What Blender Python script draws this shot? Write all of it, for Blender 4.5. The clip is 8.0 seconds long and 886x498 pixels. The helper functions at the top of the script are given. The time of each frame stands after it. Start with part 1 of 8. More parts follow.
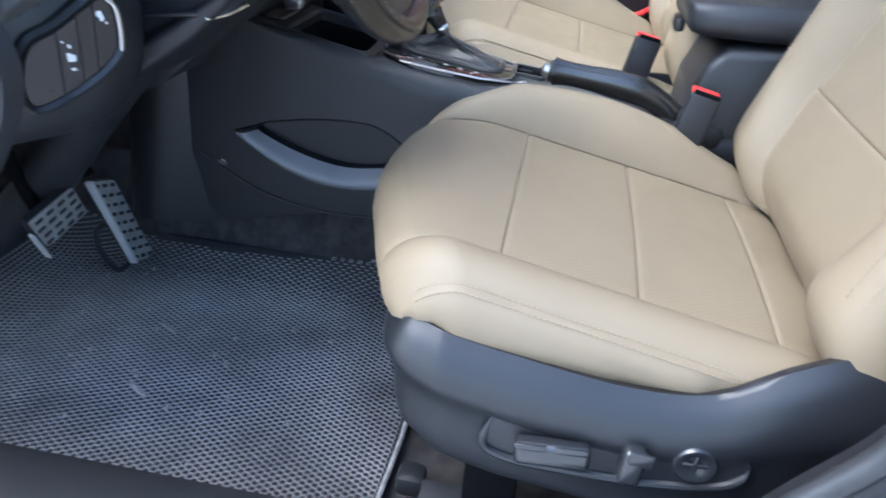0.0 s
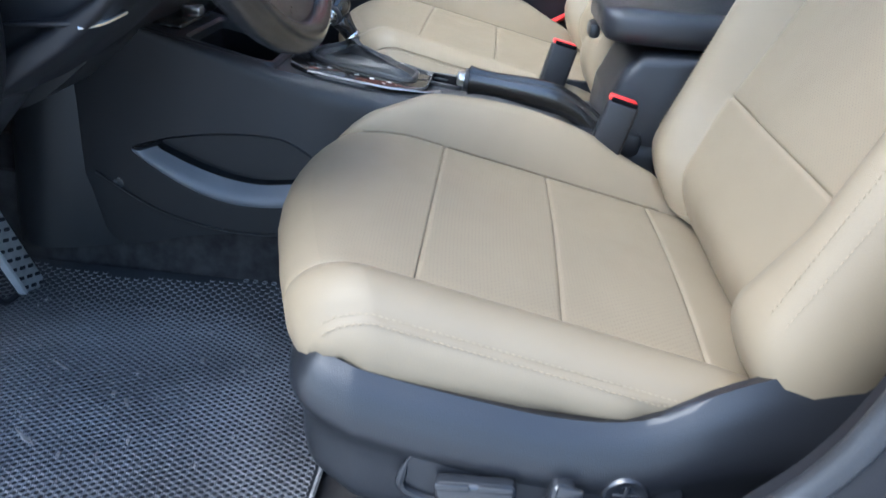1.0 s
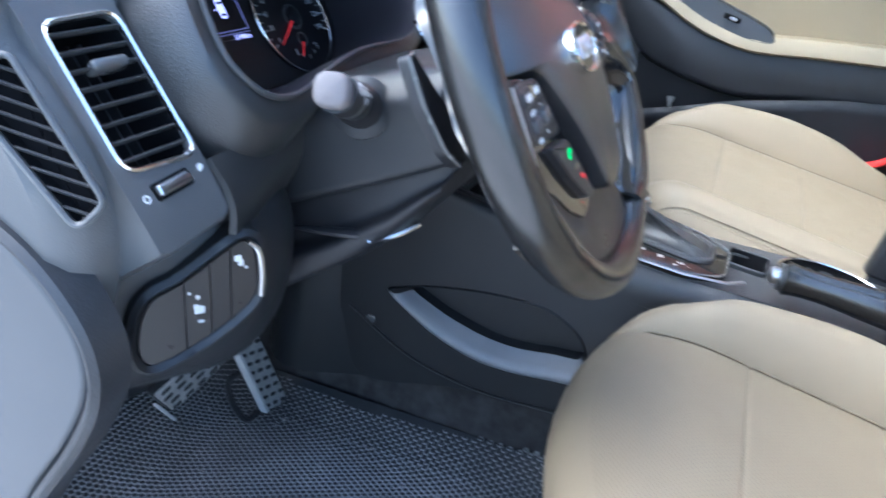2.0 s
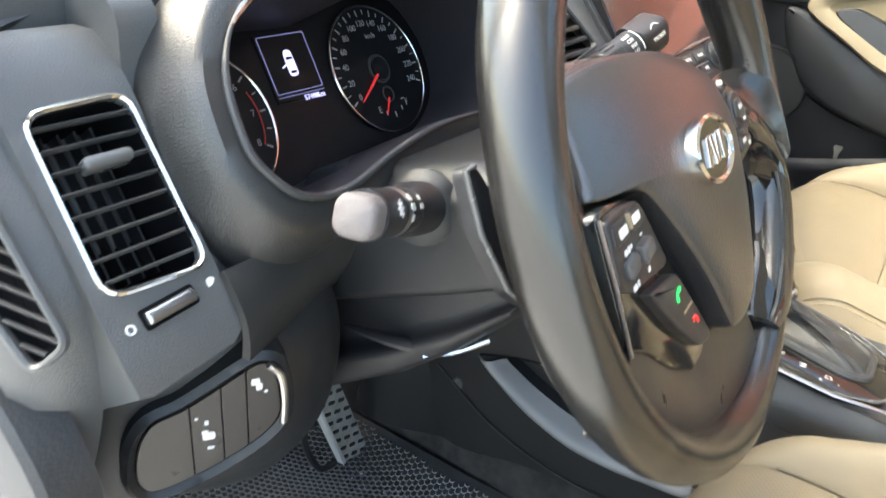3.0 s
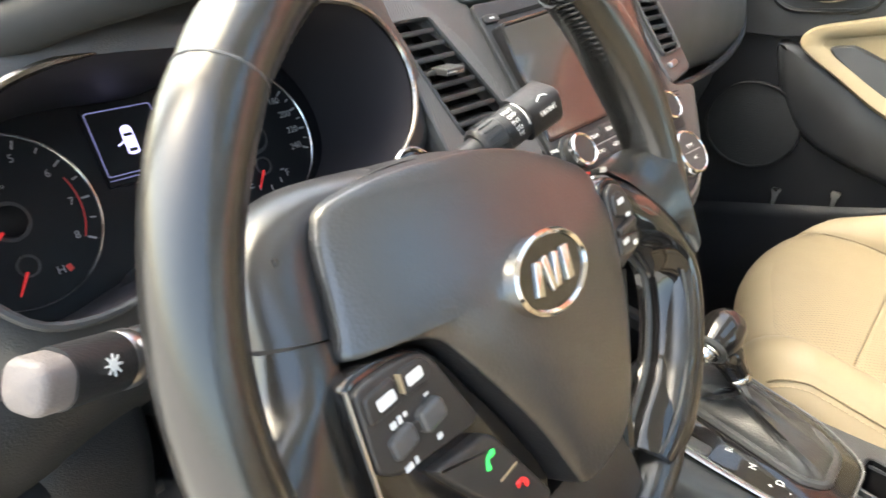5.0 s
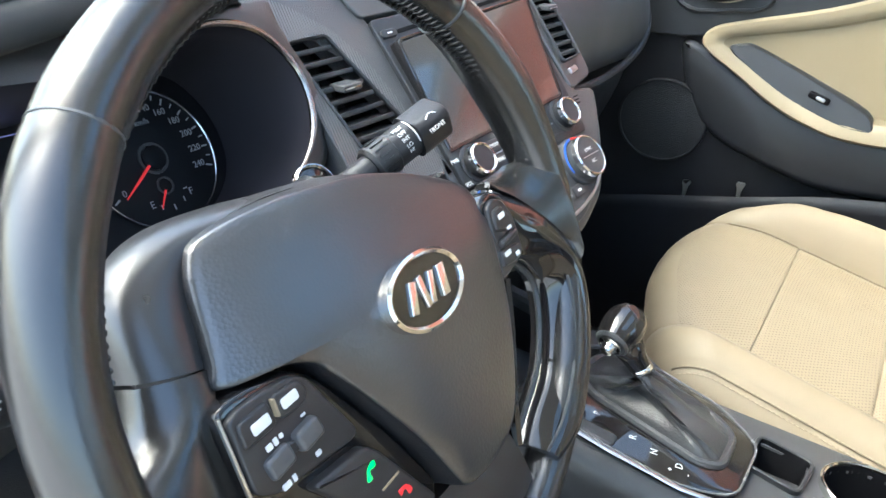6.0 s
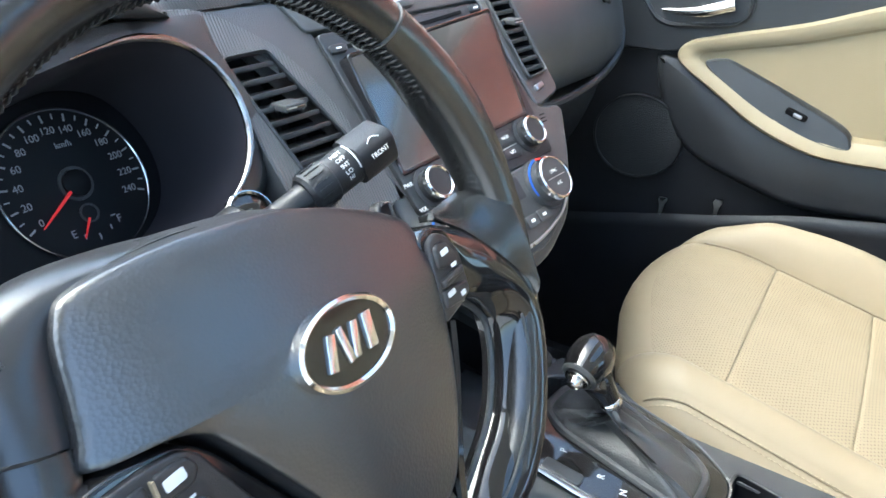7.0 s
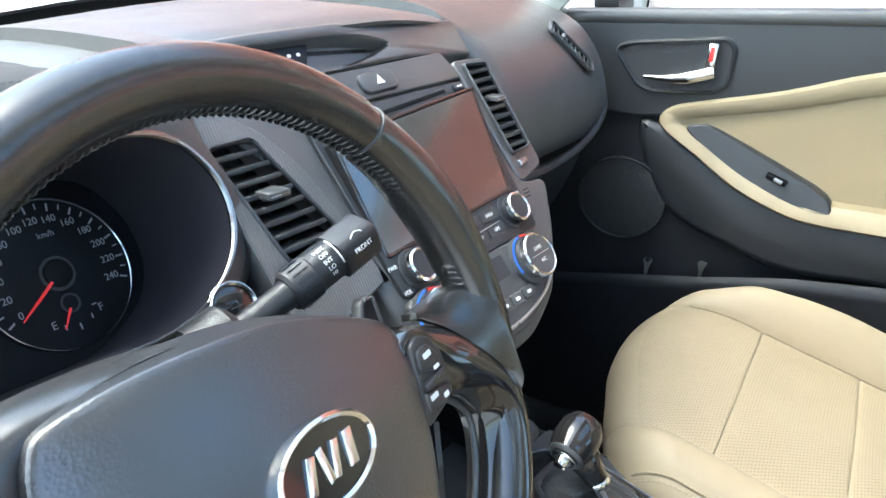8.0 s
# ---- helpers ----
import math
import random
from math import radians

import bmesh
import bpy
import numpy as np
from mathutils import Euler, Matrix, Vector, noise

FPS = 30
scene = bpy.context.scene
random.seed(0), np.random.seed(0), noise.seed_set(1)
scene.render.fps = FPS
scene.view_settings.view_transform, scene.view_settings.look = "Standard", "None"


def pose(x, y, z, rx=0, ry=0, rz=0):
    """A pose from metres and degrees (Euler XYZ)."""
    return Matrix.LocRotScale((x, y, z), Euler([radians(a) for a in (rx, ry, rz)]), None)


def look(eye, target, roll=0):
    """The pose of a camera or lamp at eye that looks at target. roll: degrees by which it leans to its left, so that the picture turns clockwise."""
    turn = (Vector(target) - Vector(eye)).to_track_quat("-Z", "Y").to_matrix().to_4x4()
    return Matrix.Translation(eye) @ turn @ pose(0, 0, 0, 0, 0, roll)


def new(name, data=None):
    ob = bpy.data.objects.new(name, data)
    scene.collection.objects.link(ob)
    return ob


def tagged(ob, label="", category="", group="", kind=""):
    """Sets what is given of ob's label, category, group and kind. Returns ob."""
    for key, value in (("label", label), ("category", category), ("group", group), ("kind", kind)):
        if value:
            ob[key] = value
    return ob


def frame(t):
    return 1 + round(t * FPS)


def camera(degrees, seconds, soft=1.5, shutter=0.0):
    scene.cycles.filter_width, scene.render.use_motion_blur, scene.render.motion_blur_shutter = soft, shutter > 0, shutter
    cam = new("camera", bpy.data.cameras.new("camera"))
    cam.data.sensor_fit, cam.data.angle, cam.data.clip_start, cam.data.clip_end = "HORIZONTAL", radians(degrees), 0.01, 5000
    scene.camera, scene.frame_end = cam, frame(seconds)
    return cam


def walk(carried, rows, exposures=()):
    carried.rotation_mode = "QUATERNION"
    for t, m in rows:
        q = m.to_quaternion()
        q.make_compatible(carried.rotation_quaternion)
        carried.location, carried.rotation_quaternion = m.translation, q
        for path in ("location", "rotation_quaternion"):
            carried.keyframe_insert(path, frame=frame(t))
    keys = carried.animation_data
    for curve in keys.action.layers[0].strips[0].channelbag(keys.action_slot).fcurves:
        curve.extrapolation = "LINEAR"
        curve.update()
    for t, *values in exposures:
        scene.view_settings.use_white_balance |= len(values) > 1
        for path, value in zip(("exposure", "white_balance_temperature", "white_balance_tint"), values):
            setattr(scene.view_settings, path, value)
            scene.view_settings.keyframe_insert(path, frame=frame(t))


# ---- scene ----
cam = camera(62.5, 8.0, shutter=0.35)
PATH = [
    (0, (-1.167, -0.032, 0.719), (0.568, 0.216, -0.245), 4.5),
    (0.5, (-1.146, -0.05, 0.69), (0.61, 0.038, -0.263), 4.9),
    (1, (-1.112, -0.044, 0.711), (0.655, 0.02, -0.224), 5.4),
    (1.5, (-1.034, -0.004, 0.783), (0.728, 0.303, -0.112), 5.6),
    (1.8, (-0.969, 0.05, 0.808), (0.751, 0.57, -0.071), 5.5),
    (2, (-0.935, 0.084, 0.813), (0.746, 0.721, -0.064), 5.2),
    (2.2, (-0.913, 0.108, 0.813), (0.73, 0.835, -0.066), 5.0),
    (3.3, (-0.746, 0.107, 0.865), (0.706, 1.13, -0.055), 5.3),
    (3.5, (-0.717, 0.112, 0.876), (0.701, 1.183, -0.043), 5.3),
    (4, (-0.674, 0.118, 0.891), (0.701, 1.26, -0.007), 5.0),
    (4.5, (-0.662, 0.086, 0.878), (0.727, 1.22, -0.009), 4.5),
    (5, (-0.644, 0.061, 0.877), (0.811, 1.108, -0.009), 4.3),
    (5.2, (-0.641, 0.047, 0.884), (0.838, 1.059, -0.004), 4.2),
    (6.3, (-0.626, 0.028, 0.902), (0.92, 0.924, 0.004), 4.6),
    (6.5, (-0.611, 0.031, 0.902), (0.939, 0.919, 0.005), 4.8),
    (7, (-0.581, 0.03, 0.899), (0.986, 0.92, 0.031), 4.8),
    (7.5, (-0.567, 0.034, 0.921), (1.024, 0.931, 0.107), 4.8),
    (8, (-0.569, 0.036, 0.93), (1.051, 0.931, 0.172), 4.8),
]
walk(cam, [(t, look(eye, target, roll)) for t, eye, target, roll in PATH], [(0.0, 2.14, 5350, 6), (1.0, 2.05, 5250, 4), (2.2, 2.51, 5250, 5), (3.3, 2.84, 7600, 1), (5.2, 2.85, 7700, 3), (6.3, 2.66, 5850, -1), (8.0, 2.66, 6050, -2)])

# ---- world and light ----
world = bpy.data.worlds.new("sky")
scene.world = world
world.use_nodes = True
wn, wl = world.node_tree.nodes, world.node_tree.links
sky = wn.new("ShaderNodeTexSky")
sky.sky_type = "NISHITA"
sky.sun_disc = False
sky.sun_elevation, sky.sun_rotation = radians(55), radians(-29)
sky.dust_density = 3.0
wl.new(sky.outputs["Color"], wn["Background"].inputs["Color"])
wn["Background"].inputs["Strength"].default_value = 0.15

sun_data = bpy.data.lights.new("sun", "SUN")
sun_data.energy, sun_data.angle, sun_data.color = 0.5, radians(40), (1.0, 0.97, 0.93)
sun = new("sun", sun_data)
sun.matrix_world = look((-2.2, 4.0, 6.5), (0, 0, 0.4))

# ---- materials ----


def material(name, color, rough=0.5, metal=0.0, vary=0.12, vary_scale=6.0, grain=0.0, grain_scale=400.0, coat=0.0, spec=0.5, rough_vary=0.08, ior=1.5):
    """A surface with blotchy tone at a coarse scale, worn gloss, and a fine relief."""
    m = bpy.data.materials.new(name)
    m.use_nodes = True
    n, k = m.node_tree.nodes, m.node_tree.links
    b = n["Principled BSDF"]
    b.inputs["Metallic"].default_value = metal
    b.inputs["Specular IOR Level"].default_value = spec
    b.inputs["IOR"].default_value = ior
    b.inputs["Coat Weight"].default_value = coat
    b.inputs["Coat Roughness"].default_value = 0.06
    tc = n.new("ShaderNodeTexCoord")
    big = n.new("ShaderNodeTexNoise")
    big.inputs["Scale"].default_value, big.inputs["Detail"].default_value = vary_scale, 6.0
    k.new(tc.outputs["Object"], big.inputs["Vector"])
    ramp = n.new("ShaderNodeValToRGB")
    ramp.color_ramp.elements[0].position, ramp.color_ramp.elements[1].position = 0.3, 0.72
    ramp.color_ramp.elements[0].color = (*[c * (1 - vary) for c in color], 1)
    ramp.color_ramp.elements[1].color = (*[min(1, c * (1 + vary)) for c in color], 1)
    k.new(big.outputs["Fac"], ramp.inputs["Fac"])
    k.new(ramp.outputs["Color"], b.inputs["Base Color"])
    wear = n.new("ShaderNodeTexNoise")
    wear.inputs["Scale"].default_value, wear.inputs["Detail"].default_value = vary_scale * 3.7, 4.0
    k.new(tc.outputs["Object"], wear.inputs["Vector"])
    span = n.new("ShaderNodeMapRange")
    span.inputs["To Min"].default_value, span.inputs["To Max"].default_value = max(0.02, rough - rough_vary), min(1, rough + rough_vary)
    k.new(wear.outputs["Fac"], span.inputs["Value"])
    k.new(span.outputs["Result"], b.inputs["Roughness"])
    if grain > 0:
        v = n.new("ShaderNodeTexVoronoi")
        v.inputs["Scale"].default_value = grain_scale
        k.new(tc.outputs["Object"], v.inputs["Vector"])
        bump = n.new("ShaderNodeBump")
        bump.inputs["Strength"].default_value, bump.inputs["Distance"].default_value = grain, 0.001
        k.new(v.outputs["Distance"], bump.inputs["Height"])
        k.new(bump.outputs["Normal"], b.inputs["Normal"])
    return m


def perforated(name, color, shade):
    """Leather with rows of pinholes about 5 mm apart."""
    m = material(name, color, 0.54, spec=0.35, vary=0.05, vary_scale=9, grain=0.12, grain_scale=700)
    n, k = m.node_tree.nodes, m.node_tree.links
    b = n["Principled BSDF"]
    tc = n.new("ShaderNodeTexCoord")
    rot = n.new("ShaderNodeMapping")
    rot.inputs["Rotation"].default_value = (0, 0, radians(45))
    sep, com, sub = n.new("ShaderNodeSeparateXYZ"), n.new("ShaderNodeCombineXYZ"), n.new("ShaderNodeMath")
    sub.operation = "SUBTRACT"
    k.new(tc.outputs["Object"], sep.inputs["Vector"])
    k.new(sep.outputs["Y"], sub.inputs[0])
    k.new(sep.outputs["Z"], sub.inputs[1])
    k.new(sep.outputs["X"], com.inputs["X"])
    k.new(sub.outputs["Value"], com.inputs["Y"])
    k.new(com.outputs["Vector"], rot.inputs["Vector"])
    scale = n.new("ShaderNodeVectorMath")
    scale.operation = "MULTIPLY"
    scale.inputs[1].default_value = (235, 235, 0)
    k.new(rot.outputs["Vector"], scale.inputs[0])
    fract = n.new("ShaderNodeVectorMath")
    fract.operation = "FRACTION"
    k.new(scale.outputs["Vector"], fract.inputs[0])
    dist = n.new("ShaderNodeVectorMath")
    dist.operation = "DISTANCE"
    dist.inputs[1].default_value = (0.5, 0.5, 0)
    k.new(fract.outputs["Vector"], dist.inputs[0])
    hole = n.new("ShaderNodeMapRange")
    hole.inputs["From Min"].default_value, hole.inputs["From Max"].default_value = 0.12, 0.21
    k.new(dist.outputs["Value"], hole.inputs["Value"])
    mix = n.new("ShaderNodeMix")
    mix.data_type = "RGBA"
    mix.inputs["A"].default_value = (*[c * shade for c in color], 1)
    k.new(hole.outputs["Result"], mix.inputs["Factor"])
    old = b.inputs["Base Color"].links[0].from_socket
    k.new(old, mix.inputs["B"])
    k.new(mix.outputs["Result"], b.inputs["Base Color"])
    return m


def glow(name, color, strength):
    m = material(name, color, 0.3, vary=0.0)
    b = m.node_tree.nodes["Principled BSDF"]
    b.inputs["Emission Color"].default_value = (*color, 1)
    b.inputs["Emission Strength"].default_value = strength
    return m


def ribbed(name, color, scale, angle):
    """Plastic with a fine diagonal woven relief."""
    m = material(name, color, 0.34, spec=0.9, vary=0.1, vary_scale=5)
    n, k = m.node_tree.nodes, m.node_tree.links
    tc = n.new("ShaderNodeTexCoord")
    rot = n.new("ShaderNodeMapping")
    rot.inputs["Rotation"].default_value = (0, radians(angle), radians(angle))
    wave = n.new("ShaderNodeTexWave")
    wave.inputs["Scale"].default_value = scale
    k.new(tc.outputs["Object"], rot.inputs["Vector"])
    k.new(rot.outputs["Vector"], wave.inputs["Vector"])
    bump = n.new("ShaderNodeBump")
    bump.inputs["Strength"].default_value, bump.inputs["Distance"].default_value = 0.5, 0.001
    k.new(wave.outputs["Fac"], bump.inputs["Height"])
    k.new(bump.outputs["Normal"], n["Principled BSDF"].inputs["Normal"])
    return m


CREAM = (0.244, 0.193, 0.126)
M_LEATHER = material("cream_leather", CREAM, 0.52, spec=0.35, vary=0.06, vary_scale=7, grain=0.12, grain_scale=900)
M_PERF = perforated("perforated_cream_leather", CREAM, 0.42)
M_PERF_WORN = perforated("worn_perforated_leather", CREAM, 0.80)
M_CREAM_TRIM = material("cream_door_vinyl", (0.262, 0.213, 0.134), 0.45, vary=0.04, vary_scale=6, grain=0.15, grain_scale=600)
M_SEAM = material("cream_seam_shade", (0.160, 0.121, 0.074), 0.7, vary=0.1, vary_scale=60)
M_SWITCH = material("satin_switch_plastic", (0.020, 0.021, 0.024), 0.24, spec=0.9, vary=0.12, vary_scale=12)
M_TAB = material("smooth_grey_tab", (0.10, 0.10, 0.10), 0.26, spec=0.9, vary=0.06, vary_scale=20)
M_INSERT = material("cream_door_insert", (0.218, 0.175, 0.107), 0.55, spec=0.3, vary=0.04, vary_scale=6, grain=0.2, grain_scale=600)
M_COVER = material("smooth_wheel_cover", (0.024, 0.024, 0.026), 0.30, vary=0.06, vary_scale=8, grain=0.05, grain_scale=1500, spec=0.9)
M_KEYS = material("dark_key_plastic", (0.032, 0.030, 0.030), 0.36, vary=0.08, vary_scale=20, grain=0.08, grain_scale=1200)
M_ROCKER = material("lighter_key_plastic", (0.075, 0.074, 0.076), 0.34, vary=0.08, vary_scale=20)
M_THREAD = material("cream_thread", (0.30, 0.235, 0.15), 0.7, vary=0.1, vary_scale=60)
M_PLASTIC = material("black_grained_plastic", (0.018, 0.019, 0.021), 0.38, spec=0.55, vary=0.15, vary_scale=5, grain=0.25, grain_scale=1100)
M_SOFT = material("charcoal_soft_dash", (0.046, 0.046, 0.046), 0.36, vary=0.10, spec=0.9, vary_scale=4, grain=0.25, grain_scale=900)
M_BEZEL = material("dark_soft_surround", (0.026, 0.026, 0.026), 0.36, vary=0.10, spec=0.8, vary_scale=4, grain=0.2, grain_scale=900)
M_BROW = material("smooth_dash_skin", (0.034, 0.034, 0.033), 0.58, vary=0.06, spec=0.3, vary_scale=5, grain=0.10, grain_scale=1600)
M_GREY = material("grey_grained_plastic", (0.046, 0.047, 0.049), 0.38, vary=0.1, vary_scale=5, grain=0.22, grain_scale=1100)
M_SEATBASE = material("seat_base_plastic", (0.015, 0.016, 0.019), 0.36, spec=0.6, vary=0.10, vary_scale=6, grain=0.2, grain_scale=1000)
M_GLOSS = material("piano_black", (0.012, 0.011, 0.011), 0.09, vary=0.2, vary_scale=8, coat=0.6, rough_vary=0.04)
M_RUBBER = material("black_rubber", (0.030, 0.031, 0.034), 0.45, vary=0.3, vary_scale=14, grain=0.15, grain_scale=500)
M_MAT = material("dusty_mat_rubber", (0.235, 0.230, 0.226), 0.5, vary=0.45, vary_scale=7, grain=0.1, grain_scale=700)
M_BLACK = material("matt_black_plastic", (0.018, 0.018, 0.020), 0.42, vary=0.15, vary_scale=10, grain=0.2, grain_scale=900)
M_CARPET = material("dark_carpet", (0.055, 0.052, 0.052), 0.95, vary=0.35, vary_scale=40, grain=1.0, grain_scale=900, spec=0.2)
M_CHROME = material("chrome", (0.78, 0.77, 0.75), 0.14, metal=1.0, vary=0.05, vary_scale=20, rough_vary=0.06)
M_DARKCHROME = material("smoked_chrome", (0.36, 0.33, 0.30), 0.18, metal=1.0, vary=0.08, vary_scale=20, rough_vary=0.05)
M_SATIN = material("satin_silver", (0.55, 0.55, 0.55), 0.3, metal=1.0, vary=0.06, vary_scale=15)
M_STEEL = material("worn_pedal_steel", (0.62, 0.61, 0.58), 0.5, metal=0.45, vary=0.18, vary_scale=45)
M_BRIGHT = material("bare_bright_edge", (0.88, 0.87, 0.85), 0.45, metal=0.3, vary=0.08, vary_scale=30)
M_WHEEL = material("black_wheel_leather", (0.015, 0.014, 0.013), 0.24, vary=0.05, vary_scale=8, grain=0.06, grain_scale=1500, rough_vary=0.03, spec=1.0, ior=1.5)
M_PAD = material("airbag_cover", (0.019, 0.019, 0.020), 0.33, rough_vary=0.02, vary=0.06, vary_scale=9, grain=0.17, grain_scale=520, spec=1.0, ior=1.65)
M_DOOR = material("dark_door_plastic", (0.011, 0.011, 0.013), 0.42, spec=0.3, vary=0.12, vary_scale=6, grain=0.2, grain_scale=1000)
M_BOOT = material("soft_black_leather", (0.042, 0.041, 0.041), 0.38, vary=0.15, vary_scale=18, grain=0.3, grain_scale=500)
M_POD = material("brown_black_switch_plastic", (0.030, 0.026, 0.024), 0.30, vary=0.1, vary_scale=10, grain=0.1, grain_scale=900)
M_PANEL = material("mid_grey_dash_panel", (0.088, 0.090, 0.091), 0.34, spec=0.8, vary=0.08, vary_scale=5, grain=0.25, grain_scale=1000)
# near-black; carries the shade inside wells, slots, bays and under seats
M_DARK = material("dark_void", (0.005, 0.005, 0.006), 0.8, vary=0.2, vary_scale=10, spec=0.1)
M_RIB = ribbed("carbon_look_plastic", (0.062, 0.064, 0.066), 190, 45)
M_DIALFACE = material("dial_face", (0.007, 0.007, 0.009), 0.40, vary=0.1, vary_scale=10, spec=0.2)
M_LENS = material("cluster_lens", (0.034, 0.031, 0.036), 0.5, vary=0.1, vary_scale=4, spec=0.2)
M_SCREEN = material("touch_screen_glass", (0.018, 0.016, 0.016), 0.20, vary=0.15, vary_scale=5, rough_vary=0.03, spec=1.0, coat=0.8, ior=1.75)
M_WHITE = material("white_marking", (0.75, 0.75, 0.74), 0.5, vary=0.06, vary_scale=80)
# white print greyed to carry the dimming under the unbuilt dial lens
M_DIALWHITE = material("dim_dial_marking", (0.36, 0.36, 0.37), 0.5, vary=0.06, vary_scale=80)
M_TIP = material("grey_stalk_tip", (0.165, 0.145, 0.14), 0.55, vary=0.06, vary_scale=20, grain=0.2, grain_scale=700)
M_PAINT = material("white_car_paint", (0.80, 0.80, 0.78), 0.22, vary=0.02, vary_scale=2, coat=0.7)
M_HEAD = material("headliner_cloth", (0.70, 0.69, 0.65), 0.95, vary=0.08, vary_scale=20, grain=0.4, grain_scale=900)
M_RED = material("red_plastic", (0.75, 0.035, 0.03), 0.35, vary=0.06, vary_scale=40)
M_BLUE = material("blue_marking", (0.02, 0.10, 0.42), 0.4, vary=0.05, vary_scale=40)
M_MUDDY = material("dried_mud_spot", (0.34, 0.31, 0.28), 0.9, vary=0.3, vary_scale=60)
M_LCD = glow("lit_white", (0.42, 0.42, 0.90), 0.40)
M_LCDLINE = glow("lit_line", (0.25, 0.26, 0.60), 0.10)
M_REDLIT = glow("lit_red", (0.58, 0.025, 0.03), 0.11)
M_GREENLIT = glow("lit_green", (0.02, 0.55, 0.10), 0.3)
M_CONCRETE = material("pale_concrete", (0.50, 0.49, 0.46), 0.9, vary=0.18, vary_scale=0.8, grain=0.4, grain_scale=60)
M_TERRA = material("terracotta_render", (0.50, 0.17, 0.11), 0.85, vary=0.12, vary_scale=0.7, grain=0.3, grain_scale=40)
M_WHITEWALL = material("white_render", (0.78, 0.77, 0.73), 0.9, vary=0.08, vary_scale=0.8, grain=0.3, grain_scale=40)


def glass(name, tint):
    m = bpy.data.materials.new(name)
    m.use_nodes = True
    b = m.node_tree.nodes["Principled BSDF"]
    b.inputs["Base Color"].default_value = (*tint, 1)
    b.inputs["Roughness"].default_value = 0.0
    b.inputs["IOR"].default_value = 1.02
    b.inputs["Transmission Weight"].default_value = 1.0
    return m


M_GLASS = glass("clear_glass", (0.96, 0.98, 0.97))
M_ROOFGLASS = glass("green_tinted_glass", (0.84, 0.93, 0.92))

# ---- building helpers ----
X, Y, Z = Vector((1, 0, 0)), Vector((0, 1, 0)), Vector((0, 0, 1))


def axes(origin, ux, uy):
    """A matrix whose local x and y run along ux and uy."""
    ux = Vector(ux).normalized()
    uy = Vector(uy)
    uy = (uy - ux * ux.dot(uy)).normalized()
    uz = ux.cross(uy)
    m = Matrix((ux, uy, uz)).transposed().to_4x4()
    m.translation = Vector(origin)
    return m


def thing(name, at, label, category, group="", kind=""):
    ob = new(name)
    ob.location = at
    ob.empty_display_size = 0.02
    return tagged(ob, label, category, group, kind)


def root_place(ob):
    p = Vector((0, 0, 0))
    while ob:
        p += ob.location
        ob = ob.parent
    return p


def part(name, bm, mats, parent=None, label="", sharp=38):
    """One mesh object from bm (in world metres) under parent."""
    if not isinstance(mats, (list, tuple)):
        mats = [mats]
    bmesh.ops.recalc_face_normals(bm, faces=bm.faces)
    if parent:
        bmesh.ops.translate(bm, verts=bm.verts, vec=-root_place(parent))
    me = bpy.data.meshes.new(name)
    bm.to_mesh(me)
    bm.free()
    for m in mats:
        me.materials.append(m)
    for p in me.polygons:
        p.use_smooth = True
    me.set_sharp_from_angle(angle=radians(sharp))
    ob = new(name, me)
    ob.parent = parent
    if label:
        ob["label"] = label
    return ob


def single(name, bm, mats, label, category, kind="", group="", sharp=38):
    return tagged(part(name, bm, mats, None, "", sharp), label, category, group, kind)


def spline(points, per=6, closed=False):
    """A smooth line through the points (Catmull-Rom)."""
    pts = [Vector(p) for p in points]
    n = len(pts)
    out = []
    for i in range(n if closed else n - 1):
        if closed:
            a, b, c, d = pts[i - 1], pts[i], pts[(i + 1) % n], pts[(i + 2) % n]
        else:
            a, b, c, d = pts[max(i - 1, 0)], pts[i], pts[i + 1], pts[min(i + 2, n - 1)]
        for j in range(per):
            t = j / per
            out.append(0.5 * ((2 * b) + (c - a) * t + (2 * a - 5 * b + 4 * c - d) * t * t + (3 * b - a - 3 * c + d) * t ** 3))
    if not closed:
        out.append(pts[-1])
    return out


def lerp_table(table, x):
    """Value at x from sorted (x, value) rows, straight between them."""
    if x <= table[0][0]:
        return table[0][1]
    for (a, va), (b, vb) in zip(table, table[1:]):
        if x <= b:
            return va + (vb - va) * (x - a) / (b - a)
    return table[-1][1]


def smooth_table(table, x):
    """Value at x from sorted (x, value) rows, along a smooth line through them."""
    if x <= table[0][0]:
        return table[0][1]
    for i in range(len(table) - 1):
        (a, va), (b, vb) = table[i], table[i + 1]
        if x <= b:
            (p, vp), (q, vq) = table[max(i - 1, 0)], table[min(i + 2, len(table) - 1)]
            t, w = (x - a) / (b - a), b - a
            ma, mb = (vb - vp) / (b - p) * w, (vq - va) / (q - a) * w
            return va * (2 * t ** 3 - 3 * t * t + 1) + ma * (t ** 3 - 2 * t * t + t) + vb * (3 * t * t - 2 * t ** 3) + mb * (t ** 3 - t * t)
    return table[-1][1]


def bridge(bm, rings, closed=True):
    for r, s in zip(rings, rings[1:]):
        n = len(r)
        for i in range(n if closed else n - 1):
            j = (i + 1) % n
            bm.faces.new((r[i], r[j], s[j], s[i]))


def loft(sections, closed=True, cap=True, bm=None):
    """Skin through rows of points of equal length."""
    bm = bm or bmesh.new()
    rings = [[bm.verts.new(p) for p in sec] for sec in sections]
    bridge(bm, rings, closed)
    if cap and closed:
        bm.faces.new(rings[0][::-1])
        bm.faces.new(rings[-1])
    return bm


